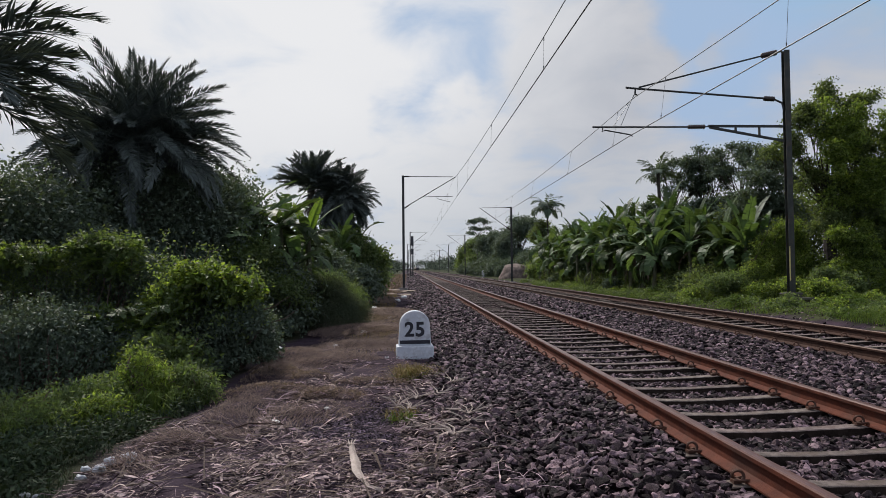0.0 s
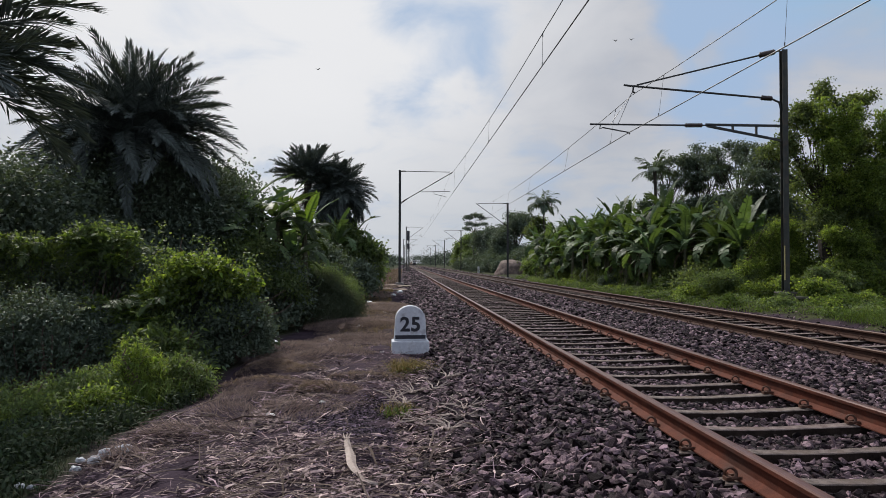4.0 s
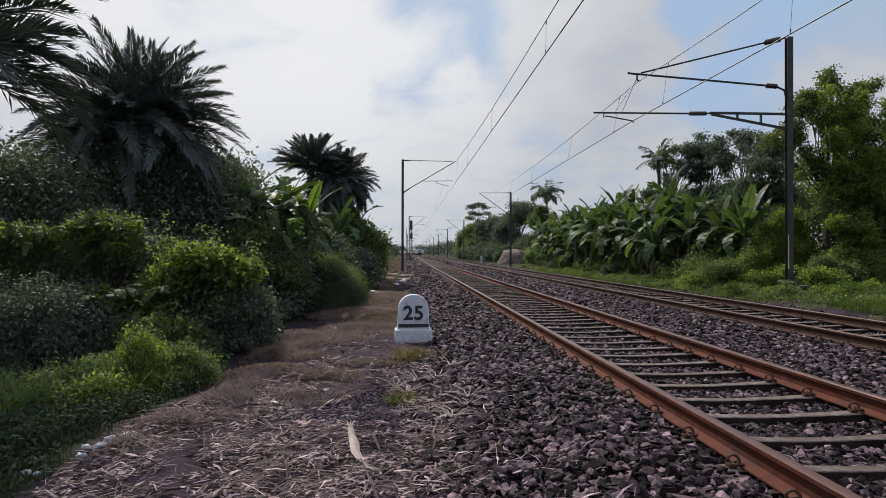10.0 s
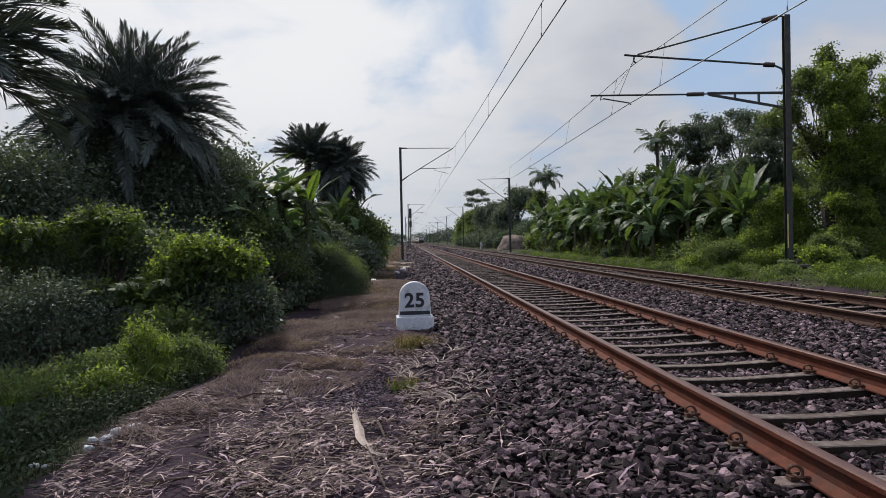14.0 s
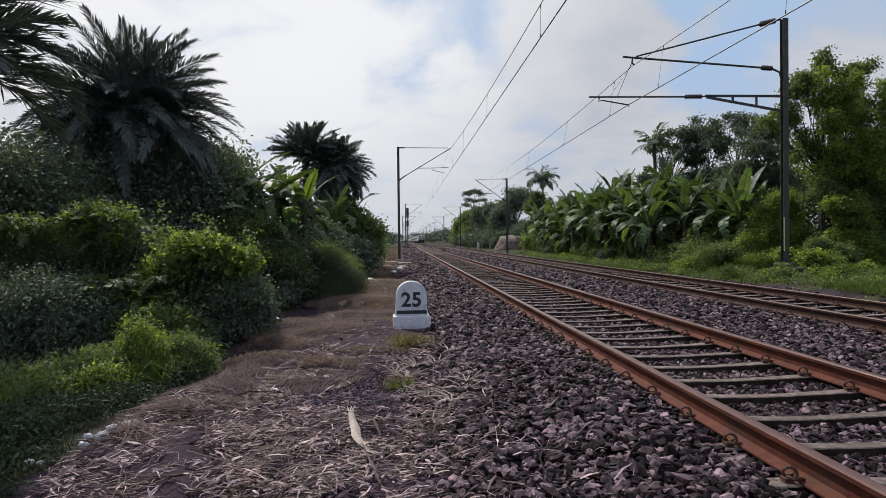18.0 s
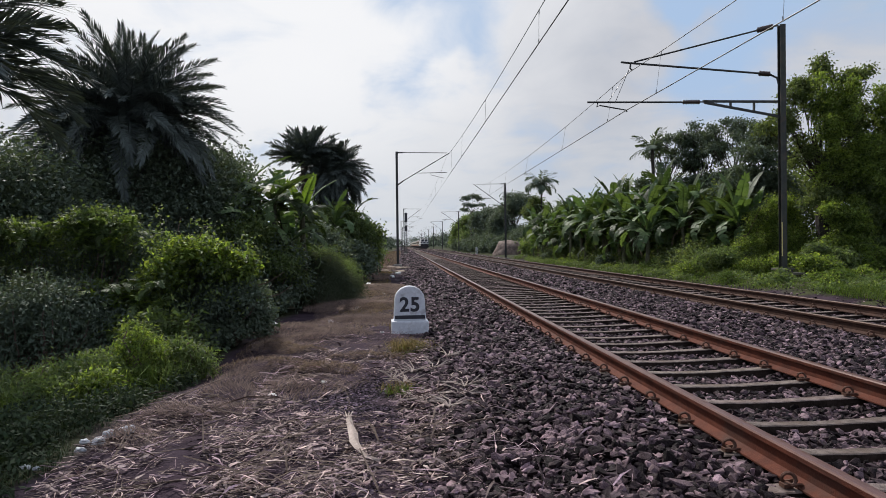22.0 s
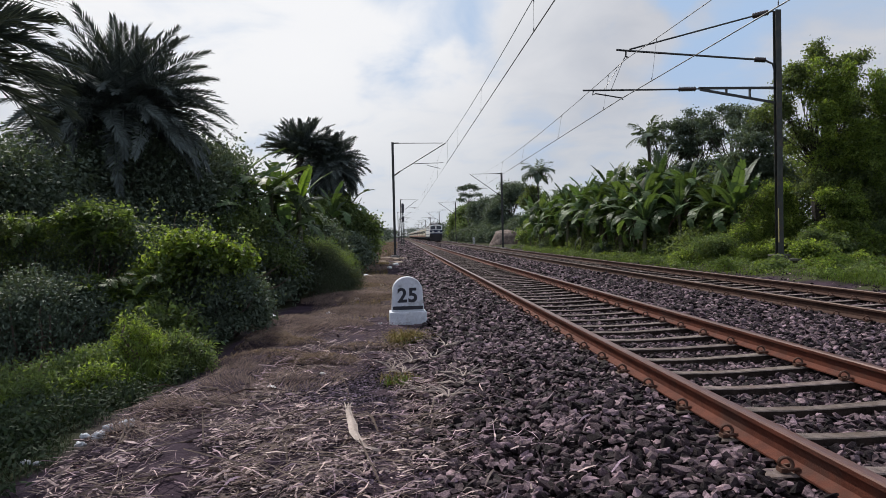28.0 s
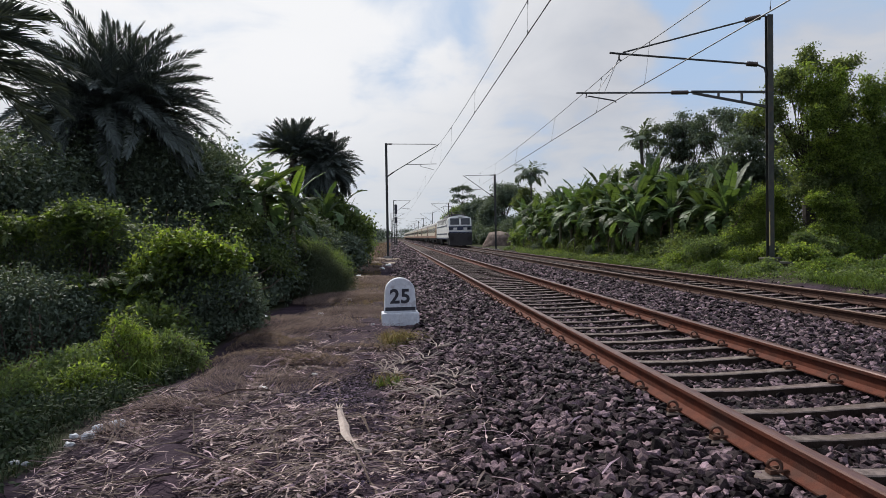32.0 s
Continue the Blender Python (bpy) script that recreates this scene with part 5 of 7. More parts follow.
    # the vine's top leaves get a brighter colour in place of sunlight
    vine = bush("vine-covered bush with bright yellow-green leaves on top", [(-3.15, 10.6, 0.20, 0.55, 0.5, 0.6)] + clumps(52, (-3.2, 10.45, 0.30), (0.75, 0.45, 0.75), 20, 0.26) + clumps(53, (-2.65, 10.3, 0.05), (0.55, 0.4, 0.55), 12, 0.24), 3600, 11, 0.058, M_LEAF, 31, 0.10, stems=2,
         extra=[("new_growth", clumps(45, (-3.25, 10.25, 1.08), (0.40, 0.35, 0.20), 14, 0.13) + clumps(46, (-2.75, 10.15, 0.80), (0.42, 0.3, 0.18), 12, 0.11) + clumps(50, (-3.65, 10.0, 0.78), (0.30, 0.25, 0.22), 8, 0.10), 760, 9, 0.088, M_LEAF_BRIGHT, "yellow-green top leaves, coloured as if sunlit"),
                ("trailing_growth", strands(46, -3.9, -2.3, 9.65, 9.95, -0.1, 0.75, 14, 0.05), 230, 9, 0.055, M_LEAF_MID, "drooping leafy shoots")])
    for i, pl in enumerate([[(-2.5, 10.2, 0.5), (-2.1, 10.1, 0.62), (-1.85, 10.1, 0.78)], [(-2.4, 10.3, 0.3), (-1.95, 10.2, 0.42), (-1.75, 10.2, 0.56)], [(-3.3, 10.4, 1.2), (-3.15, 10.3, 1.5), (-3.0, 10.3, 1.52)], [(-3.4, 10.4, 1.15), (-3.55, 10.3, 1.45), (-3.5, 10.3, 1.66)], [(-2.9, 10.3, 0.95), (-2.7, 10.2, 1.18), (-2.62, 10.2, 1.24)]]):
        g = geo()
        tube(g, pl, [0.012, 0.008, 0.004], 6)
        part("twig", g, M_TWIG, vine, at=vine.matrix_basis.inverted())
    # lighter leaf colour along the top paints in the sun on it
    bush("tall feathery green bush", [(-5.2, 11.1, 0.3, 0.9, 0.6, 0.8)] + clumps(54, (-4.8, 11.0, 0.55), (0.85, 0.5, 0.95), 22, 0.30) + clumps(55, (-6.3, 10.9, 0.45), (0.95, 0.5, 0.9), 20, 0.32), 3600, 13, 0.058, M_LEAF, 32, 0.12, stems=2,
         extra=[("new_growth", clumps(47, (-4.75, 10.8, 1.50), (0.55, 0.4, 0.25), 12, 0.16) + clumps(51, (-6.3, 10.7, 1.30), (0.6, 0.4, 0.25), 9, 0.15), 620, 12, 0.06, M_LEAF_MID, "lighter green top leaves, coloured as if sunlit")], slim=0.2)
    feathery = bush("bush of fine pinnate leaves catching the light", [(-5.6, 10.5, 0.8, 0.9, 0.3, 0.6), (-4.7, 10.5, 0.9, 0.6, 0.3, 0.65), (-6.6, 10.4, 0.7, 0.7, 0.3, 0.6), (-3.95, 9.8, 0.1, 0.35, 0.25, 0.5)], 700, 11, 0.05, M_LEAF_MID, 29, 0.10, slim=0.2)
    sprigs = [frond_mesh("sprig", 0.42 + 0.08 * k, 0.7 + 0.35 * k, 15, 0.10, 700 + k, (M_LEAF_MID, M_LEAF_BRIGHT, M_LEAF_MID)[k], 0.1, 0.12, 0.16) for k in range(3)]
    rng = random.Random(71)
    for i in range(190):
        x, z = (rng.choice((rng.gauss(-4.75, 0.3), rng.gauss(-6.2, 0.5))), rng.uniform(1.05, 1.6)) if i < 90 else (rng.gauss(-3.95, 0.3), rng.uniform(-0.1, 0.65))
        y = 10.6 - 0.4 * rng.random() - (0.9 if i >= 90 else 0)
        m = feathery.matrix_basis.inverted() @ pose(x, y, z, 0, 0, rng.uniform(150, 390)) @ pose(0, 0, 0, rng.uniform(-25, 25), -rng.uniform(-5, 60), 0) @ Matrix.Diagonal((0.75, 0.75, 0.75, 1))
        part("sprig", sprigs[rng.randrange(3)], None, feathery, at=m)
    bush("dark leafy bush in the shade", [(-5.4, 9.2, -0.2, 0.9, 0.6, 0.7)] + clumps(56, (-4.7, 9.25, -0.1), (0.75, 0.5, 0.75), 16, 0.28) + clumps(57, (-6.0, 9.1, 0.0), (1.1, 0.5, 0.85), 22, 0.32), 3400, 13, 0.058, M_LEAF, 33, 0.13, slim=0.18, stems=2)
    bush("leafy weeds at the foot of the bushes", [(-3.3, 9.0, -0.2, 0.5, 0.4, 0.5)], 260, 10, 0.09, M_LEAF_MID, 34, 0.12, slim=0.22)
    bush("soft feathery grey-green shrub", [(-2.05, 17.0, 0.25, 0.62, 0.5, 0.72), (-2.55, 17.2, 0.30, 0.5, 0.5, 0.75), (-1.6, 17.1, 0.0, 0.32, 0.4, 0.50), (-1.35, 17.6, -0.1, 0.28, 0.4, 0.38), (-2.25, 16.6, -0.05, 0.6, 0.4, 0.40)], 5200, 16, 0.062, M_FEATHER, 30, 0.10, slim=0.07, hollow=0.25)
    bush("fine-leaved green shrub beyond the bananas", [(-2.75, 21.5, 0.25, 1.05, 0.9, 0.85), (-3.9, 21.8, 0.2, 1.0, 0.9, 0.9), (-2.1, 22.4, 0.0, 0.6, 0.7, 0.6)], 2600, 14, 0.085, M_LEAF_MID, 35, 0.13, slim=0.10, hollow=0.35)
    bush("dense dark green shrub under the palms", [(-4.5, 15.0, 0.4, 1.1, 1.0, 1.1), (-3.6, 15.6, 0.1, 0.9, 0.9, 0.9), (-5.8, 14.6, 0.5, 1.2, 1.0, 1.2), (-3.05, 15.9, 0.35, 0.65, 0.7, 0.95)], 2800, 12, 0.09, M_LEAF, 36, 0.17)
    bush("fine-leaved green scrub hiding the banana stalks", clumps(48, (-3.2, 15.5, 0.75), (0.75, 0.5, 0.85), 14, 0.40) + clumps(49, (-3.8, 15.4, 1.0), (0.8, 0.5, 0.9), 10, 0.42), 2700, 12, 0.07, M_LEAF_MID, 40, 0.14, hollow=0.3, stems=1)
    bush("dark green leafy shrub near the path", [(-3.6, 25.5, 0.8, 1.4, 1.2, 1.2), (-2.3, 27.5, 0.4, 1.0, 1.2, 0.9)], 1900, 12, 0.12, M_LEAF, 37, 0.2, hollow=0.35)
    bush("low shrub beside the cleared strip", [(-2.4, 37.5, 0.1, 0.7, 1.5, 0.6), (-2.9, 40.0, 0.4, 0.9, 1.5, 0.9)], 1300, 12, 0.13, M_LEAF_MID, 38, 0.2, hollow=0.35)
    bush("tangled dark green undergrowth below the palms", [(-7.6, 9.4, 0.2, 1.3, 0.8, 1.0), (-8.6, 9.6, 0.7, 1.3, 0.8, 1.0), (-6.2, 12.6, 0.9, 1.4, 0.8, 1.1)], 4000, 13, 0.055, M_LEAF, 39, 0.15)
    banana_plant((-2.55, 16.7, -0.4), 2.45, 41, 1.1, 9, "banana plant with one bright upright young leaf", young=2, dry=0, upright=66)
    banana_plant((-3.75, 16.8, -0.55), 3.15, 42, 1.4, 10, dry=0, upright=48)
    banana_plant((-3.2, 16.5, -0.45), 2.85, 45, 1.35, 10, dry=0, upright=50)
    for i, (x, y, h) in enumerate(((-2.85, 16.2, 1.8), (-3.5, 16.0, 2.2), (-3.1, 17.4, 2.3), (-4.1, 16.3, 2.4))):
        banana_plant((x, y, ground_z(x)), h, 510 + i, 1.25, 9, "small banana plant with drooping leaves in the thicket", dry=0, upright=62)
    banana_plant((-4.35, 17.1, -0.65), 3.35, 46, 1.4, 10, dry=0, upright=48)
    banana_plant((-4.6, 25.4, -0.7), 3.6, 43, 1.9, 9)
    banana_plant((-2.9, 28.5, -0.45), 2.6, 47, 1.7, 9)
    banana_plant((-2.6, 34.0, -0.4), 3.1, 44, 1.9, 9)
    banana_plant((-2.5, 36.0, -0.4), 2.2, 48, 1.8, 9)
    banana_plant((-2.6, 39.5, -0.4), 1.7, 49, 1.6, 8)


# ---- plants along the right of the line ----
def right_side():
    # creeper and foot climbers are coloured brighter than the crown, as if sunlit
    tree("tree", "tall tree smothered in hanging green creeper", (16.4, 23.8, -0.1), (16.4, 23.8, 3.4),
         clumps(1, (16.3, 23.4, 5.3), (1.8, 1.1, 2.25), 40, 0.24) + clumps(2, (18.3, 23.2, 4.4), (1.75, 1.0, 2.75), 40, 0.27) + clumps(3, (17.0, 22.8, 1.9), (2.2, 0.8, 1.9), 24, 0.45)
         + [(16.2, 23.4, 7.6, 0.38, 0.4, 0.32), (16.15, 23.4, 8.0, 0.2, 0.25, 0.28), (15.4, 23.4, 7.15, 0.4, 0.4, 0.26), (17.2, 23.4, 7.45, 0.42, 0.4, 0.22), (17.7, 23.4, 7.5, 0.22, 0.3, 0.16), (18.05, 23.4, 7.7, 0.2, 0.25, 0.14), (14.9, 23.2, 6.6, 0.5, 0.4, 0.35), (14.6, 23.2, 5.9, 0.4, 0.4, 0.3), (14.1, 23.6, 5.5, 0.35, 0.4, 0.25), (19.4, 23.3, 6.3, 0.6, 0.5, 0.5)],
         6800, 12, 0.095, M_LEAF_OLIVE, 51, 0.24, spread=0.13, hollow=0.25,
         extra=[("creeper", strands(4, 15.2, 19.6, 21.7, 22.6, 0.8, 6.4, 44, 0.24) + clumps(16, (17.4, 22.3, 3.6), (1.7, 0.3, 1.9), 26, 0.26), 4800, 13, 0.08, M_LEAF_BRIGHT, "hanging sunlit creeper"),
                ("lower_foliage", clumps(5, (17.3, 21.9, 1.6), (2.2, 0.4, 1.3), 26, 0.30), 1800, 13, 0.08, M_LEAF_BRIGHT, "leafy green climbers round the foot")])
    tree("tree", "broad tree with an open feathery crown", (18.8, 34.5, -0.1), (18.6, 34.4, 4.6),
         clumps(6, (19.0, 34.0, 6.9), (2.4, 1.2, 1.2), 34, 0.26, -0.6) + clumps(7, (18.6, 33.6, 4.3), (2.2, 1.0, 0.9), 9, 0.45), 1300, 11, 0.12, M_LEAF, 52, 0.14, spread=0.15, hollow=0.2)
    tree("tree", "leafy tree behind the banana grove", (15.8, 37.0, -0.1), (15.8, 37.0, 4.2),
         clumps(8, (16.1, 36.6, 6.3), (1.9, 1.0, 1.35), 32, 0.24, -0.7) + clumps(9, (15.4, 36.2, 4.2), (1.7, 1.0, 0.8), 8, 0.45), 1150, 11, 0.12, M_LEAF, 53, 0.13, spread=0.15, hollow=0.2)
    tree("tree", "airy dark tree rising behind the grove", (17.6, 36.5, -0.1), (17.6, 36.4, 4.4),
         clumps(66, (17.5, 35.8, 6.6), (1.5, 1.0, 1.4), 28, 0.25, -0.7) + clumps(67, (17.4, 35.4, 4.2), (1.4, 0.9, 0.8), 8, 0.45), 1100, 11, 0.12, M_LEAF, 66, 0.13, spread=0.15, hollow=0.2)
    tree("tree", "dark tree behind the mast", (16.2, 28.5, -0.1), (16.2, 28.4, 3.0),
         clumps(10, (16.6, 28.0, 4.8), (1.7, 1.1, 1.3), 16, 0.44) + clumps(11, (16.0, 27.6, 3.0), (1.7, 1.0, 1.2), 10, 0.70), 1900, 11, 0.13, M_LEAF, 54, 0.16, spread=0.2, hollow=0.3)
    tree("tree", "large tree with creeper at the edge of the wood", (20.6, 24.5, -0.1), (20.4, 24.4, 3.2),
         clumps(12, (20.4, 24.0, 4.4), (1.6, 1.2, 2.0), 18, 0.65) + clumps(13, (20.2, 23.2, 2.0), (1.5, 0.8, 1.7), 10, 0.7), 2400, 12, 0.12, M_LEAF_MID, 55, 0.22, spread=0.22, hollow=0.35,
         extra=[("creeper", strands(14, 18.8, 21.2, 22.2, 23.0, 0.4, 5.2, 13, 0.30) + clumps(15, (19.2, 22.0, 2.6), (1.3, 0.4, 1.8), 22, 0.32), 2400, 13, 0.085, M_LEAF_MID, "hanging sunlit creeper")])
    for i, (x, y, z, w, h) in enumerate([(15.4, 27, 1.2, 1.6, 1.9), (16.0, 31, 1.6, 1.8, 2.2), (15.6, 35, 1.7, 1.8, 2.3), (15.4, 39.5, 1.8, 1.8, 2.5), (15.4, 44.5, 1.8, 2.0, 2.6), (15.6, 50, 1.8, 2.2, 2.7), (15.4, 56, 1.9, 2.2, 2.8), (19.0, 29, 2.2, 2.2, 2.6), (18.5, 36, 2.4, 2.2, 2.8), (19.5, 43, 2.4, 2.6, 3.0), (14.9, 61.5, 1.7, 1.8, 2.4), (20.5, 21.5, 0.6, 1.6, 1.6)]):
        bush("dense dark thicket filling the back of the banana grove", [(x, y, z, w, w * 1.2, h), (x + 1.2, y + 1, z * 0.9, w, w, h)], 900, 11, 0.17, M_LEAF_OLIVE, 280 + i, 0.28, "grove thickets", 2)
    feather_palm((13.9, 34.3, -0.1), 6.55, 10, 1.3, 61, "slender areca palm above the banana grove", "areca_palm", (0.5, 0.9), 0.24)
    feather_palm((17.8, 80.0, -0.2), 9.1, 18, 2.5, 62, "coconut palm with a drooping crown", "coconut_palm", (1.2, 1.9), 0.24)
    feather_palm((16.6, 104.0, -0.2), 7.2, 16, 1.7, 63, "low coconut palm rising out of the far wood", "coconut_palm")
    feather_palm((18.4, 103.0, -0.2), 7.8, 16, 1.8, 64, "coconut palm rising out of the far wood", "coconut_palm")
    rng = random.Random(7)
    rows = [(15.1, 26.4, 1.7), (13.9, 27.4, 2.2), (13.4, 28.9, 2.2), (13.9, 29.6, 3.1), (12.4, 31.0, 2.7), (13.3, 32.6, 3.2), (12.2, 34.0, 2.6), (13.0, 35.6, 3.4), (12.0, 37.2, 2.8), (12.9, 38.8, 3.4),
            (11.9, 40.6, 2.9), (12.8, 42.5, 3.5), (11.9, 44.5, 3.0), (13.0, 46.5, 3.4), (12.2, 48.8, 3.1), (13.2, 51.0, 3.5), (12.0, 53.5, 2.9), (13.0, 56.0, 3.4), (12.4, 59.0, 3.0), (14.2, 33.5, 3.6),
            (14.6, 37.5, 3.9), (14.5, 42.0, 4.0), (14.4, 26.0, 1.9), (15.4, 28.4, 2.2), (15.0, 31.5, 2.6), (14.6, 47.0, 4.0), (14.6, 53.0, 4.0)]
    for i, (x, y, h) in enumerate(rows):
        banana_plant((x + rng.uniform(-0.2, 0.2), y + rng.uniform(-0.4, 0.4), ground_z(x)), h * rng.uniform(1.0, 1.22) * (1.0 if y < 33 else 0.88), 100 + i, rng.uniform(1.65, 2.2), 15, dry=2, young=i % 5 == 3, upright=80)
    for i in range(16):
        x, y, w = rng.uniform(12.4, 13.2), 26.5 + 2.1 * i + rng.uniform(-0.5, 0.5), rng.uniform(0.6, 0.95)
        bush("dark low undergrowth among the banana stalks", [(x, y, 0.25, w, w, w * 0.8), (x + 0.7, y + 0.6, 0.3, w, w, w)], 480, 11, 0.12, M_LEAF_OLIVE, 430 + i, 0.2, "grove undergrowth", 2)
    for i in range(38):
        y = 29.5 + 30 * (i + rng.random()) / 38
        x = rng.uniform(11.8, 13.2)
        banana_plant((x, y, ground_z(x)), rng.uniform(1.0, 2.6), 150 + i, rng.uniform(1.5, 2.2), 10, "smaller banana plant with drooping torn leaves", dry=2)
    bush("soft yellow-green hedge of low shrubs rising towards the mast", [(11.8, 25.2, -0.1, 0.7, 0.6, 0.42), (12.5, 24.8, 0.0, 0.8, 0.6, 0.58), (13.2, 24.5, 0.2, 0.8, 0.6, 0.75), (13.9, 24.3, 0.45, 0.8, 0.6, 0.95), (14.7, 24.2, 0.8, 0.8, 0.6, 1.15), (13.4, 23.4, 0.0, 0.9, 0.5, 0.5), (14.3, 23.2, 0.05, 0.8, 0.5, 0.6), (15.4, 23.6, 0.6, 0.8, 0.5, 1.0), (14.5, 24.6, 1.5, 0.6, 0.5, 1.1), (15.2, 24.4, 1.9, 0.7, 0.5, 1.1), (15.9, 22.8, 0.5, 0.7, 0.4, 0.8)],
         6800, 12, 0.065, M_LEAF_BRIGHT, 399, 0.12, stems=3, hollow=0.4, extra=[("undergrowth", clumps(68, (13.2, 24.2, 0.35), (1.7, 0.4, 0.5), 18, 0.3), 900, 11, 0.07, M_LEAF_MID, "darker green leaves")])
    for i, (x, y, w, h, m) in enumerate([(14.2, 22.2, 0.7, 0.6, M_LEAF_BRIGHT), (15.2, 21.6, 0.9, 0.9, M_LEAF_MID), (16.4, 21.4, 0.9, 1.0, M_LEAF_BRIGHT), (17.6, 21.2, 1.0, 1.0, M_LEAF_MID), (14.0, 20.6, 0.6, 0.5, M_LEAF_BRIGHT), (18.8, 21.6, 1.0, 1.2, M_LEAF_MID),
                                        (12.3, 29.0, 0.7, 0.35, M_LEAF_MID), (12.0, 36.0, 0.7, 0.35, M_LEAF), (11.8, 50.0, 0.8, 0.4, M_LEAF)]):
        bush("low leafy green shrub on the grassy verge", clumps(400 + i, (x + 0.2, y + 0.1, h * 0.42), (w, w * 0.8, h * 0.75), 8, w * 0.42, -0.4), 900, 11, 0.085, m, 200 + i, 0.12, "verge shrubs", 3)
    rng = random.Random(17)
    for i in range(46):
        x, y = (rng.uniform(11.8, 18.0), rng.uniform(15.0, 20.8)) if i < 30 else (rng.uniform(11.2, 12.0), rng.uniform(21, 45))
        w = rng.uniform(0.14, 0.36)
        bush("small leafy weed in the verge grass", [(x, y, ground_z(x) + w * 0.4, w, w, w * 0.8)], 70, 9, 0.07, rng.choice((M_LEAF_MID, M_LEAF_BRIGHT, M_GRASS)), 330 + i, 0.07, "verge weeds", 3)
    tree("tree", "dark rounded tree far along the line", (16.5, 95, -0.2), (16.5, 95, 2.5),
         clumps(60, (17.2, 95, 6.5), (2.6, 2.0, 2.6), 18, 0.85) + clumps(61, (15.6, 96, 3.6), (2.0, 2.0, 1.8), 9, 1.0) + [(14.6, 95, 1.6, 2.6, 2.2, 1.8), (17.5, 94, 1.8, 2.6, 2.0, 2.0)], 2200, 11, 0.28, M_LEAF, 56, 0.3, spread=0.4, hollow=0.35)
    tree("tree", "rounded green tree below the coconut palm", (17.6, 81, -0.2), (17.6, 81, 2.5),
         clumps(64, (17.2, 81, 5.2), (1.5, 1.5, 1.7), 11, 0.75) + clumps(65, (18.8, 81, 4.8), (1.3, 1.5, 1.5), 8, 0.8), 1400, 11, 0.22, M_LEAF_OLIVE, 65, 0.25, spread=0.32, hollow=0.35)
    tree("tree", "flat-topped thin tree standing over the far wood", (12.9, 118, -0.2), (13.0, 118, 7.0),
         [(11.9, 118, 9.8, 0.9, 0.9, 0.35), (13.4, 118, 10.1, 1.2, 1.0, 0.45), (14.6, 118, 9.7, 0.7, 0.8, 0.3), (12.0, 118, 8.6, 0.8, 0.8, 0.3), (13.4, 118, 8.4, 0.7, 0.8, 0.25), (11.6, 118, 7.7, 0.7, 0.8, 0.25), (14.9, 118, 8.6, 0.6, 0.8, 0.25)], 240, 9, 0.26, M_LEAF, 57, 0.13, spread=0.16)
    tree("tree", "dark green tree at the edge of the far wood", (14.6, 110, -0.2), (14.6, 110, 2.5),
         clumps(62, (15.2, 110, 5.0), (2.4, 2.2, 2.4), 12, 1.1) + [(13.8, 108, 2.0, 1.9, 2.5, 2.0), (16.5, 108, 2.4, 2.4, 2.5, 2.4)], 1700, 11, 0.32, M_LEAF, 58, 0.3, spread=0.4, hollow=0.35)
    tree("tree", "leafy green tree at the far edge of the wood", (14.6, 134, -0.2), (14.6, 134, 2.5),
         clumps(63, (14.6, 132, 5.0), (2.0, 2.5, 2.0), 10, 1.1) + [(13.8, 150, 4.2, 2.0, 3.0, 2.6), (13.6, 150, 1.8, 2.2, 3.0, 2.0), (13.9, 130, 2.0, 2.0, 3.0, 2.2)], 1700, 11, 0.36, M_LEAF_MID, 59, 0.3, spread=0.4, hollow=0.35)
    for i, (x, y, w) in enumerate([(13.6, 66, 0.7), (15.4, 71, 1.6), (13.2, 86, 1.1), (16.8, 75, 2.0), (15.5, 68, 2.2), (16.5, 62, 2.4), (17.6, 79, 3.0), (16.4, 86, 2.6), (12.6, 92, 1.2), (12.3, 100, 1.3), (12.3, 110, 1.4), (12.2, 122, 1.3), (12.4, 138, 1.5)]):
        bush("bushy green thicket behind the verge", [(x, y, 0.7, w, w, w * 0.8), (x + 0.8, y + 1, 1.1, w, w, w)], 800, 11, 0.22, M_LEAF if y > 80 else M_LEAF_MID, 240 + i, 0.3, "verge thickets", 3, hollow=0.35)


def far_woods():
    """Trees beyond the last masts, on both sides of the line."""
    rng = random.Random(9)
    blobs = []
    for y in range(156, 540, 12):
        for k in range(2):
            w = rng.uniform(2.2, 3.6)
            blobs.append((13.0 + w + k * 5 + rng.uniform(0, 2), y + rng.uniform(-4, 4), rng.uniform(1.6, 3.6), w, w, rng.uniform(2.4, 3.6)))
            blobs.append((-3.6 - w - k * 5 - rng.uniform(0, 2), y - 94 + rng.uniform(-4, 4), rng.uniform(1.0, 2.6), w, w, rng.uniform(2.0, 3.0)))
    for k in range(60):
        blobs.append((rng.uniform(-160, 160), rng.uniform(620, 800), 2, 12, 8, rng.uniform(5, 9)))
    ob = new("far_woods", foliage("far_woods", blobs, 14000, 9, 0.6, M_FAR, 77, 0.8, 0.5))
    tagged(ob, "hazy green woods along the distant line", "trees", kind="stuff")


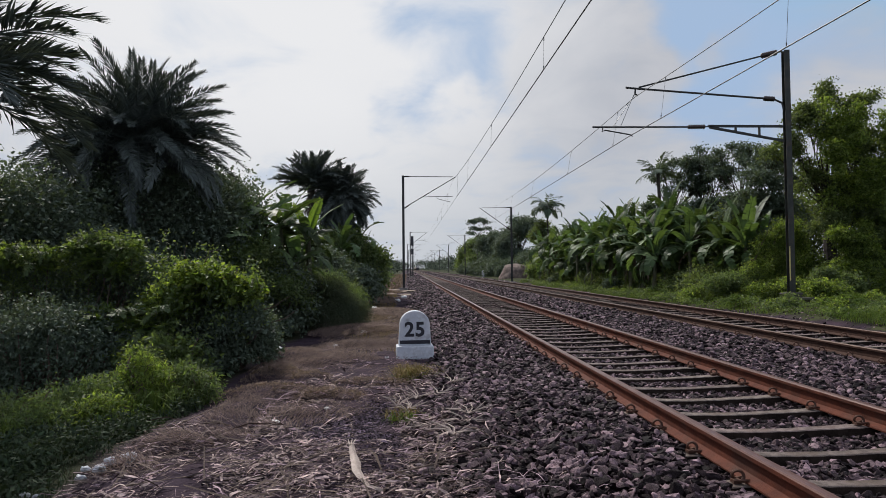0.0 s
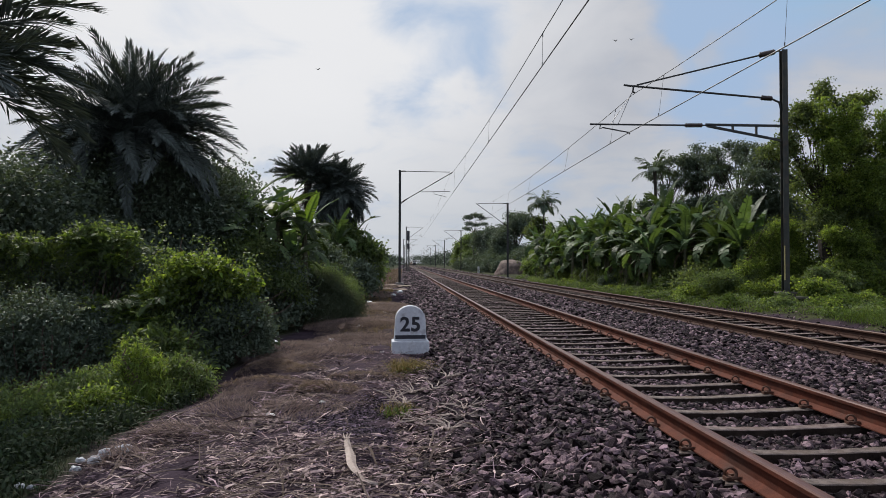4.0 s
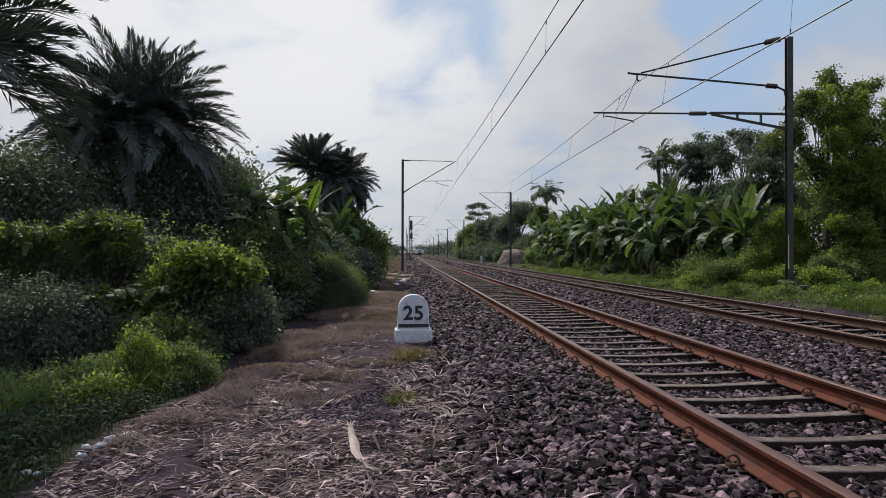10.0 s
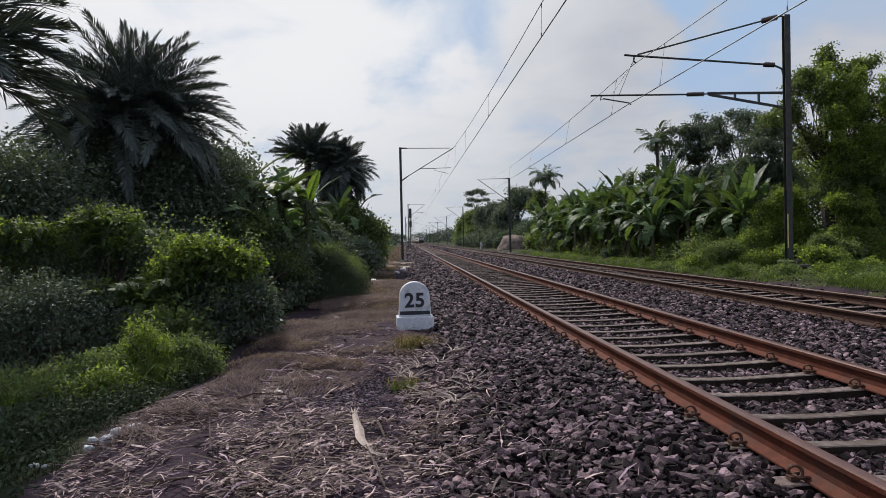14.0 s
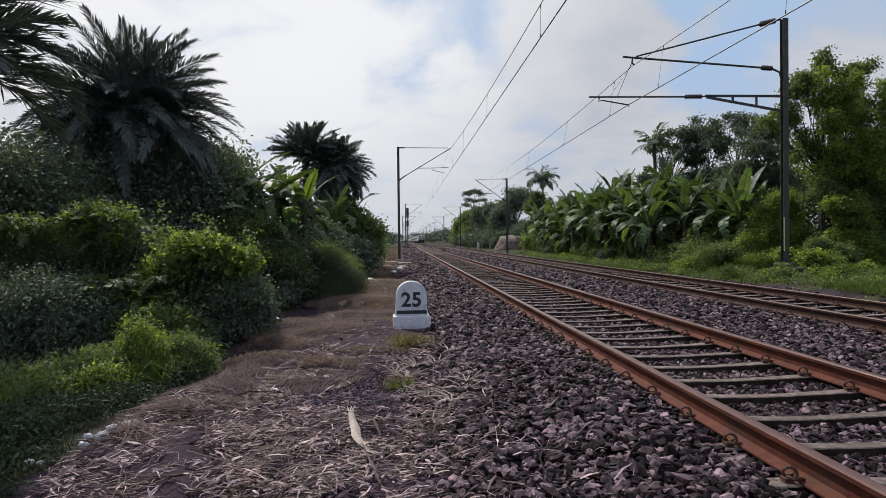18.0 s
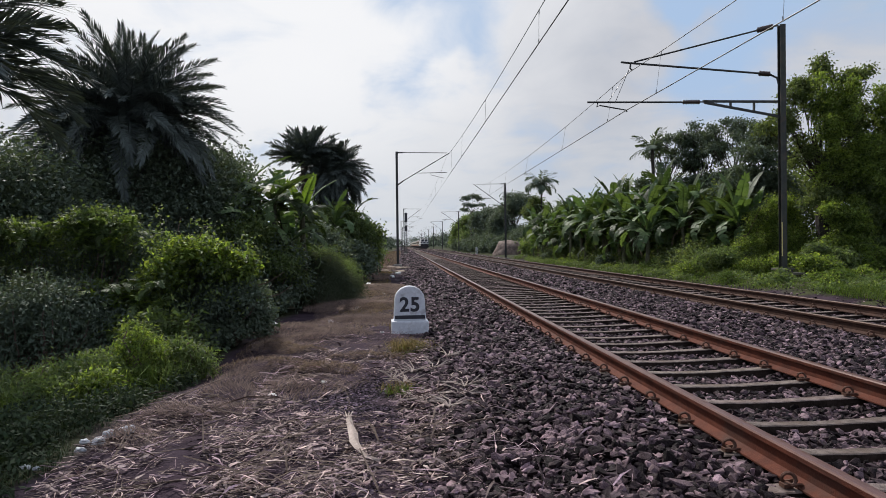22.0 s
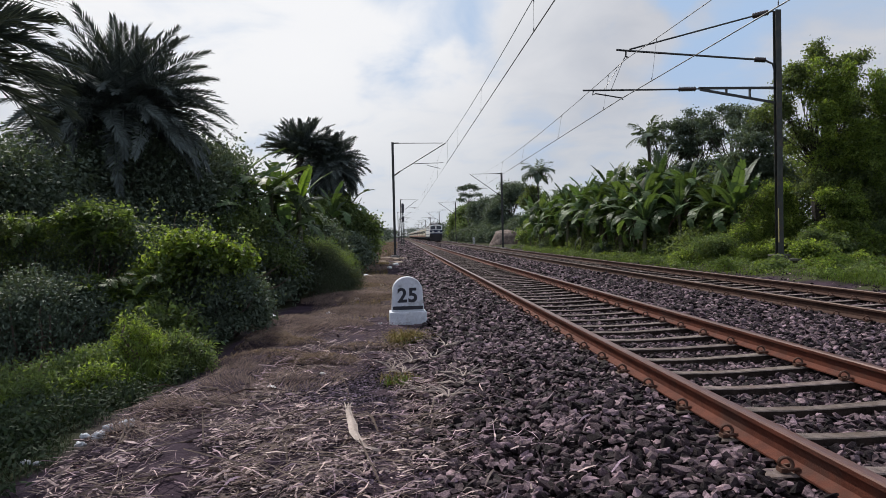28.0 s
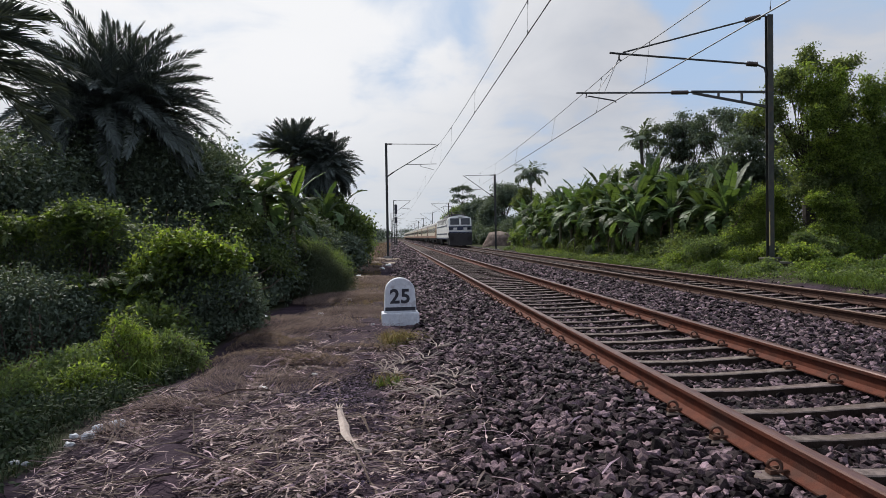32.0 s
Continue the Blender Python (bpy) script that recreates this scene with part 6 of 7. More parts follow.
# ---- things on the ground ----
def lump_mesh(name, material, seed, sx, sy, sz, rough=0.2, sub=3):
    bm = bmesh.new()
    bmesh.ops.create_icosphere(bm, subdivisions=sub, radius=1.0)
    for v in bm.verts:
        d = v.co.normalized()
        k = 1 + rough * noise.noise(d * 1.7 + Vector((seed, 0, 0))) + rough * 0.4 * noise.noise(d * 5 + Vector((0, seed, 0)))
        v.co = Vector((d.x * sx * k, d.y * sy * k, d.z * sz * k))
    me = bpy.data.meshes.new(name)
    for f in bm.faces:
        f.smooth = sub > 2
    bm.to_mesh(me)
    bm.free()
    me.materials.append(material)
    return me


def strips(name, label, regions, count, long, wide, material, seed, lift=0.02, category="straw litter"):
    """Scattered dry strips that lie on the ground, slightly bent."""
    rng = np.random.default_rng(seed)
    pl = np.array(regions, float)
    w = (pl[:, 1] - pl[:, 0]) * (pl[:, 3] - pl[:, 2]) * pl[:, 4]
    k = rng.choice(len(pl), count, p=w / w.sum())
    x = pl[k, 0] + (pl[k, 1] - pl[k, 0]) * rng.random(count)
    y = pl[k, 2] + (pl[k, 3] - pl[k, 2]) * rng.random(count)
    bare = (((x + 0.55) / 0.5) ** 2 + ((y - 6.6) / 0.95) ** 2 < 1) & (rng.random(count) < 0.88)      # the gravel patch
    x, y = np.where(bare, x - 0.2, x), np.where(bare, y - 2.0, y)
    heap = np.array([noise.noise((a * 2.3, b * 2.0, 4.1)) + 0.5 * noise.noise((a * 5.5, b * 5.0, 1.1)) for a, b in zip(x, y)])
    thick = rng.random(count) < 0.25 + 1.3 * (heap + 0.25)
    x, y, heap = x[thick], y[thick], heap[thick]
    count = len(x)
    z = np.array([max(ground_z(a) + 0.10 * noise.noise((a * 0.9, b * 0.7, 0.3)) if a < 0.7 else -9, float(bed_z(a)) + 0.02 if a > -0.15 else -9) for a, b in zip(x, y)])
    c = np.stack([x, y, z + lift * rng.random(count) * (0.6 + np.clip(heap, 0, 1)) + 0.008], 1)
    d = np.where(rng.random(count) < 0.65, 0.35 + rng.normal(size=count) * 0.55, rng.random(count) * 2 * np.pi)
    pitch = rng.normal(size=count) * 0.26
    way = np.stack([np.cos(d), np.sin(d), pitch], 1)
    side = np.stack([-np.sin(d), np.cos(d), rng.normal(size=count) * 0.5], 1)
    le = (long * (0.25 + 1.2 * rng.random(count) ** 2))[:, None]
    wd = (wide * (0.4 + 1.0 * rng.random(count) ** 2))[:, None]
    bow = side * le * (rng.normal(size=count) * 0.08)[:, None] + np.array([0, 0, 1.0]) * le * 0.05
    a, m, b = c - way * le / 2, c + bow, c + way * le / 2
    v = np.stack([a - side * wd * 0.6, a + side * wd * 0.6, m + side * wd, m - side * wd, b + side * wd * 0.3, b - side * wd * 0.3], 1).reshape(-1, 3)
    i = np.arange(count)[:, None] * 6
    f = np.concatenate([i + [0, 1, 2, 3], i + [3, 2, 4, 5]])
    tagged(new(name, fast_mesh(name, v, f, material)), label, category, kind="stuff")


def ground_clutter():
    strips("straw_litter", "pale dry straw and chopped stalks strewn over the earth", [(-1.7, 0.5, 3.0, 6.5, 1.0), (-2.4, -1.7, 4.4, 6.5, 0.5), (-2.4, -1.7, 2.8, 4.8, 0.7), (-2.5, 0.3, -6.0, 3.0, 0.75), (-1.6, 0.4, 6.5, 8.6, 0.75), (-1.3, 0.4, 8.6, 10.6, 0.25), (0.0, 1.3, 3.2, 7.5, 0.22), (-1.6, 0.2, 9, 20, 0.05), (-2.0, 0.2, 20, 60, 0.03)], 27000, 0.19, 0.0048, M_STRAW, 81, 0.07)
    strips("stalk_chips", "broken pale stalk chips lying on the straw", [(-1.5, 0.4, 3.0, 6.6, 1.0), (-2.4, -1.5, 3.4, 6.2, 0.7), (0.2, 1.1, 3.4, 7.2, 0.12), (-1.3, 0.3, 6.6, 8.8, 0.55)], 7400, 0.11, 0.0072, M_CHIP, 87, 0.10)
    strips("dark_stalks", "dark weathered stalks lying among the straw", [(-2.3, 0.4, 3.0, 6.4, 1.0), (-1.4, 0.2, 6.4, 8.8, 0.5)], 1400, 0.42, 0.0070, M_TWIG, 94, 0.09)
    strips("dead_leaves", "flat brown dead leaves on the earth", [(-2.3, 0.3, 3.2, 7.0, 1.0), (-2.4, 0.2, 7, 14, 0.3)], 350, 0.08, 0.013, M_STRAW, 82)
    blades("dry_grass", [(-1.9, 9.3, 0.55, 0.35, 0.20), (-1.35, 9.0, 0.4, 0.22, 0.14), (-1.75, 8.1, 0.75, 0.25, 0.16), (-0.95, 7.8, 0.5, 0.16, 0.12), (-1.85, 7.2, 0.35, 0.25, 0.16), (-1.75, 6.5, 0.42, 0.26, 0.17), (-1.3, 6.9, 0.25, 0.14, 0.08), (-2.0, 5.75, 0.36, 0.26, 0.17), (-2.12, 5.1, 0.26, 0.22, 0.15), (-1.6, 5.95, 0.25, 0.16, 0.09),
                         (-1.2, 10.7, 0.9, 0.4, 0.14), (-2.1, 11.6, 0.7, 0.6, 0.14), (-0.9, 13.0, 1.0, 0.5, 0.10), (-0.5, 8.6, 0.6, 0.18, 0.10), (-2.2, 10.3, 0.35, 0.5, 0.12),
                         (-1.2, 16, 1.3, 1.2, 0.14), (-0.8, 22, 1.2, 2.6, 0.14), (-1.3, 31, 0.8, 3.0, 0.14), (-1.3, 41, 0.9, 3.0, 0.14)], 66000, 0.20, 0.0022, M_DRYGRASS, 83, 1.5, "mats of fine brown dry grass along the path", comb=1.2)
    blades("thin_dry_grass", [(-1.2, 8.4, 1.0, 2.0, 0.02), (-1.25, 11.5, 1.2, 2.6, 0.03), (-0.95, 15.0, 1.1, 3.0, 0.04), (-0.9, 19.0, 1.2, 4.0, 0.05)], 42000, 0.13, 0.0022, M_DRYGRASS, 95, 1.5, "thin trodden dry grass over the earth path", comb=0.8)
    blades("path_grass", [(-0.5, 11.6, 0.7, 0.5, 0.0), (-0.6, 14.6, 0.9, 0.8, 0.0), (-1.0, 19, 1.0, 2.0, 0.0), (-1.3, 27, 0.8, 4, 0.0), (-1.2, 36, 0.6, 5, 0)], 5200, 0.10, 0.004, M_TUFT, 84, 0.8, "short yellowing grass on the strip beside the ballast")
    blades("tall_grass", [(-3.1, 7.2, 0.55, 0.4, 0.0), (-3.7, 7.0, 0.6, 0.4, 0.0), (-4.4, 7.1, 0.9, 0.6, 0.0), (-2.65, 7.7, 0.3, 0.25, 0.0), (-5.3, 7.2, 0.9, 0.6, 0.0), (-3.9, 7.6, 1.2, 0.5, 0.0)],
           9000, 0.40, 0.005, M_GRASS, 85, 1.0, "rank green grass below the bushes")
    # the shade over this grass is put into its dark colour
    blades("shaded_grass", [(-3.0, 4.7, 0.55, 0.6, 0.0), (-3.6, 5.2, 0.7, 0.7, 0.0), (-2.85, 5.8, 0.35, 0.5, 0.0), (-4.2, 4.9, 0.8, 0.8, 0.0), (-2.9, 4.0, 0.45, 0.5, 0.0), (-3.0, 3.3, 0.4, 0.4, 0.0), (-2.75, 6.45, 0.3, 0.4, 0.0), (-2.55, 7.3, 0.2, 0.5, 0.0), (-3.9, 2.2, 0.8, 1.2, 0.0), (-4.2, -0.5, 1.0, 1.6, 0.0), (-4.2, -4.0, 1.0, 2.0, 0.0)], 11000, 0.15, 0.0028, M_SHADED_LEAF, 89, 1.2, "low grass coloured dark as if in shade")
    rng = random.Random(62)
    low = []
    for _ in range(90):
        x, y = rng.uniform(-5.6, -2.72), rng.uniform(2.6, 6.5)
        low.append((x, y, ground_z(x) + 0.02, rng.uniform(0.16, 0.36), rng.uniform(0.16, 0.34), rng.uniform(0.10, 0.24)))
    for _ in range(16):
        x, y = rng.uniform(-3.1, -2.52), rng.uniform(6.1, 8.4)
        low.append((x, y, ground_z(x) + 0.02, 0.16, 0.2, rng.uniform(0.06, 0.14)))
    # dark leaf colour stands in for deep shade here
    tagged(new("undergrowth", foliage("undergrowth", low, 5600, 11, 0.05, M_SHADED_LEAF, 93, 0.06, 0.3, slim=0.22)), "low creeping undergrowth coloured dark as if in deep shade", "undergrowth", kind="stuff")
    for i, (x, y, w, h, m) in enumerate(((-3.0, 7.35, 0.26, 0.62, M_LEAF_BRIGHT), (-2.62, 7.7, 0.26, 0.40, M_LEAF_MID), (-3.35, 7.1, 0.32, 0.40, M_LEAF_MID), (-3.7, 7.3, 0.4, 0.40, M_LEAF_MID), (-4.2, 7.2, 0.5, 0.42, M_LEAF_MID), (-4.7, 6.9, 0.5, 0.40, M_LEAF_MID),
                                         (-3.15, 6.75, 0.25, 0.26, M_LEAF_BRIGHT), (-3.6, 6.6, 0.3, 0.26, M_LEAF_MID), (-4.2, 6.2, 0.4, 0.22, M_LEAF))):
        bush("leafy green weeds growing among the grass", [(x, y, ground_z(x) + h * 0.45, w, w * 0.7, h * 0.75), (x + w * 0.6, y + 0.15, ground_z(x) + h * 0.3, w * 0.6, w * 0.5, h * 0.55)], 460, 10, 0.055, m, 300 + i, 0.06, "weeds in the grass", 5, slim=0.13)
    for x, y, m, n, s in ((0.08, 9.0, M_TUFT, 700, 0.26), (0.05, 6.55, M_GRASS, 90, 0.13), (0.0, 6.75, M_TUFT, 110, 0.13), (0.1, 8.95, M_GRASS, 160, 0.2)):
        ob = blades("grass_tuft", [(x, y, 0.07, 0.06, 0.05), (x + 0.11, y - 0.05, 0.06, 0.05, 0.03), (x - 0.12, y + 0.06, 0.05, 0.05, 0.02), (x + 0.03, y - 0.14, 0.05, 0.04, 0.02), (x - 0.05, y, 0.22, 0.18, 0.0)], n, s, 0.003, m, int(y * 10), 1.5, "yellowing grass tuft at the edge of the ballast" if m is M_TUFT else "small green grass tuft at the edge of the ballast", "grass tuft", "")
    blades("verge_grass", [(12.0, 15, 0.6, 3.0), (12.3, 18, 0.9, 3.5), (13.6, 19, 1.2, 2.0), (15.5, 19.5, 1.6, 1.8), (18, 19.5, 1.6, 1.8), (11.3, 24, 0.7, 5), (11.2, 33, 0.6, 6), (11.1, 46, 0.6, 9), (12.5, 15, 1.2, 3.0), (14.5, 16.5, 1.5, 2.0), (17, 17, 2, 2)],
           30000, 0.17, 0.006, M_GRASS, 88, 1.2, "green grass verge beyond the second track")
    blades("far_path_grass", [(-1.3, 52, 0.8, 6, 0.0), (-1.2, 66, 0.9, 8, 0.0), (-1.3, 85, 1.0, 12, 0.0), (-1.6, 115, 1.3, 20, 0.0), (-2.0, 150, 1.6, 20, 0)], 9000, 0.30, 0.012, M_DRYGRASS, 91, 1.2, "rough brown grass along the distant path")
    rng = random.Random(23)
    herbs = []
    for _ in range(120):
        x, y = rng.uniform(11.5, 17.5), rng.uniform(13.0, 24.0)
        herbs.append((x, y, ground_z(x) + 0.03, rng.uniform(0.2, 0.5), rng.uniform(0.2, 0.5), rng.uniform(0.06, 0.2)))
    for _ in range(90):
        x, y = rng.uniform(11.1, 12.0), rng.uniform(24.0, 62.0)
        herbs.append((x, y, ground_z(x) + 0.03, rng.uniform(0.3, 0.6), rng.uniform(0.4, 0.9), rng.uniform(0.08, 0.25)))
    tagged(new("verge_herbs", foliage("verge_herbs", herbs, 6500, 9, 0.07, M_LEAF_MID, 92, 0.09, 0.4)), "low leafy herbs covering the verge beyond the second track", "herbs", kind="stuff")
    rng = np.random.default_rng(15)
    n = 11000
    a, r = rng.random(n) * 6.283, np.sqrt(rng.random(n))
    x, y = -0.55 + np.cos(a) * r * 0.5, 6.6 + np.sin(a) * r * 0.95
    wide = rng.random(n) < 0.55
    x, y = np.where(wide, -1.5 + 2.1 * rng.random(n) ** 0.6, x), np.where(wide, 3.4 + 3.6 * rng.random(n), y)
    z = np.array([ground_z(u) + 0.10 * noise.noise((u * 0.9, v * 0.7, 0.3)) for u, v in zip(x, y)]) + 0.006
    ob = new("gravel_patch", stones_mesh("gravel_patch", rng, x, y, z, 0.007 + 0.015 * rng.random(n) ** 2, M_GRAVEL))
    tagged(ob, "fine dark purplish gravel strewn over the path", "gravel", kind="stuff")
    # bleached husk and sticks
    g = geo()
    pts = [Vector((-0.45, 5.18, -0.225)), Vector((-0.42, 5.02, -0.25)), Vector((-0.39, 4.86, -0.27)), Vector((-0.365, 4.70, -0.28)), Vector((-0.33, 4.58, -0.295)), Vector((-0.29, 4.48, -0.30)), Vector((-0.25, 4.38, -0.30)), Vector((-0.16, 4.28, -0.295))]
    wide = [0.020, 0.030, 0.034, 0.038, 0.026, 0.012, 0.014, 0.006]
    vs = []
    for i, (p, w) in enumerate(zip(pts, wide)):
        w2 = w * (0.75 if i % 2 else 1.1)
        vs += [p + Vector((-w, -w * 0.3, 0.012)), p + Vector((0, 0, 0.03)), p + Vector((w2, w2 * 0.3, 0.008)), p + Vector((0, 0, 0.018))]
    add(g, vs, [(i * 4 + k, i * 4 + (k + 1) % 4, i * 4 + 4 + (k + 1) % 4, i * 4 + 4 + k) for i in range(7) for k in range(4)])
    for dx, dy, dz in ((-0.035, 0.09, 0.03), (-0.005, 0.13, 0.015), (0.03, 0.08, 0.035)):
        tube(g, [pts[0] + Vector((dx * 0.3, -0.03, 0.016)), pts[0] + Vector((dx, dy, dz))], [0.008, 0.003], 5)
    tagged(part("husk", g, M_HUSK), "long bleached dry leaf sheath lying on the straw", "dry husk")
    for i, pl in enumerate([[(-1.0, 4.75, -0.30), (-0.72, 5.1, -0.27), (-0.46, 5.5, -0.26)], [(0.25, 5.0, -0.30), (0.6, 5.1, -0.25), (0.95, 5.2, -0.24)], [(-2.0, 4.6, -0.31), (-1.5, 4.75, -0.29), (-0.9, 4.7, -0.31)],
                            [(-0.3, 4.4, -0.33), (-0.1, 4.7, -0.30), (0.35, 4.9, -0.27)], [(-2.3, 6.4, -0.33), (-2.05, 6.9, -0.27), (-2.0, 7.3, -0.30)], [(-1.9, 4.0, -0.32), (-1.3, 4.15, -0.30), (-0.7, 4.05, -0.31)],
                            [(0.55, 5.9, -0.28), (0.62, 5.7, -0.24), (0.75, 5.45, -0.27)]]):
        g = geo()
        tube(g, pl, [0.008, 0.007, 0.003], 6)
        tagged(part("dry_stick", g, M_TWIG), "thin dry stick lying on the straw", "stick", "dry sticks")
    # pale roots and split stalks by the ballast edge
    rng = random.Random(4)
    for x, y in ((0.0, 6.9), (0.55, 6.1), (0.62, 6.45), (0.42, 5.75), (-0.12, 7.2), (0.2, 6.0), (0.35, 7.6), (0.55, 8.2), (0.1, 7.5)):
        ob = thing("dry_root", "pale splintered root stock lying by the ballast", "dry root", pose(x, y, max(ground_z(x), float(bed_z(x))) + 0.02), "dry roots")
        for k in range(9):
            g = geo()
            a = rng.uniform(0, 6.28)
            tube(g, [(0, 0, 0), (0.09 * math.cos(a), 0.09 * math.sin(a), 0.05), (0.24 * math.cos(a + 0.4), 0.24 * math.sin(a + 0.4), 0.04 + 0.09 * rng.random())], [0.009, 0.007, 0.003], 5)
            part("shoot", g, M_HUSK, ob)
    for x, y, s in ((-2.55, 12.6, 0.09), (-1.45, 12.9, 0.06), (-0.9, 7.2, 0.03), (-0.35, 10.8, 0.03), (-1.36, 6.64, 0.04), (-1.1, 15.8, 0.07), (-0.75, 17.0, 0.08), (-2.2, 17.3, 0.07), (-0.2, 33.0, 0.14), (-0.5, 30.5, 0.12), (-1.3, 24.5, 0.09), (-0.6, 20.5, 0.07)):
        ob = new("scrap", lump_mesh("scrap", M_LITTER, x, s * 1.2, s, s * 0.6, 0.4, 2))
        ob.location = (x, y, ground_z(x) + 0.10 * noise.noise((x * 0.9, y * 0.7, 0.3)) + s * 0.4)
        tagged(ob, "crumpled white scrap of litter on the ground", "litter", "scraps of litter")
    for i, (x, y, s) in enumerate(((-2.24, 5.30, 0.085), (-2.38, 5.25, 0.07), (-2.37, 5.08, 0.075), (-2.46, 4.97, 0.05), (-2.52, 5.16, 0.05), (-2.74, 4.75, 0.05), (-2.64, 4.72, 0.035))):
        ob = new("rubble", lump_mesh("rubble", M_WHITEWASH, i * 3.1, s * 0.75, s * 0.5, s * 0.42, 0.6, 3))
        ob.location = (x, y, ground_z(x) + 0.10 * noise.noise((x * 0.9, y * 0.7, 0.3)) + 0.02 + s * 0.42)
        tagged(ob, "pale broken stone at the edge of the grass", "stone", "pale rubble")
    for i, (x, y, w) in enumerate(((-0.68, 17.0, 0.30), (-0.95, 22.6, 0.36), (-0.2, 36.5, 0.5), (-1.2, 38.5, 0.6), (0.1, 41.0, 0.5), (-0.9, 42.5, 0.7))):
        ob = new("sand_mound", lump_mesh("sand_mound", M_SAND, i * 1.7, w, w * 0.9, 0.10, 0.5, 3))
        ob.location = (x, y, ground_z(x) + 0.10 * noise.noise((x * 0.9, y * 0.7, 0.3)) + 0.02)
        tagged(ob, "low heap of pale sand beside the path", "sand heap", "sand heaps")
    ob = thing("straw_stack", "weathered rounded brown straw stack behind a mast", "haystack", pose(13.35, 78.0, -0.25))
    part("mound", lump_mesh("mound", M_HAY, 2.0, 2.1, 1.9, 2.0, 0.12, 4), None, ob)
    part("slumped_straw", lump_mesh("slumped_straw", M_HAY, 9.0, 1.3, 1.1, 0.9, 0.12, 4), None, ob, "paler straw slumped at its side", at=pose(1.6, -0.2, 0))
    g = geo()
    box(g, (11.6, 98.0, 0.15), (0.35, 0.3, 1.3))
    tagged(part("marker_post", g, M_WHITEWASH, bevel=0.03), "small whitewashed marker post beside the far track", "marker post")
    g = geo()
    tube(g, [(14.0 + 0.35 * math.cos(a), 39.5, -0.25 + 0.35 * math.sin(a)) for a in [0.1 + 0.27 * k for k in range(9)]], 0.05, 8)
    tagged(part("pipe_bend", g, M_LITTER), "curved pale pipe end in the grass", "pipe")


# ---- birds ----
def bird(label, span):
    ob = thing("bird", label, "bird", group="birds")
    s = span
    g = geo()
    tube(g, [(0, -0.32 * s, 0), (0, -0.18 * s, 0.01 * s), (0, 0.0, 0), (0, 0.16 * s, 0.01 * s), (0, 0.26 * s, 0.03 * s), (0, 0.34 * s, 0.02 * s)], [0.035 * s, 0.05 * s, 0.075 * s, 0.06 * s, 0.04 * s, 0.008 * s], 8)
    part("body", g, M_BIRD, ob, smooth=True)
    wings = []
    for k in (-1, 1):
        g = geo()
        for z, o in ((0.006 * s, 0), (-0.006 * s, 6)):
            add(g, [(0, 0.12 * s, z), (k * 0.26 * s, 0.16 * s, z + 0.02 * s), (k * 0.52 * s, 0.02 * s, z), (k * 0.30 * s, -0.07 * s, z + 0.01 * s), (0, -0.10 * s, z)], [(0, 1, 2, 3, 4)])
        wings.append(part("wing", g, M_BIRD, ob))
    g = geo()
    box(g, (0, -0.38 * s, 0), (0.12 * s, 0.18 * s, 0.012 * s))
    part("tail", g, M_BIRD, ob)
    return ob, wings


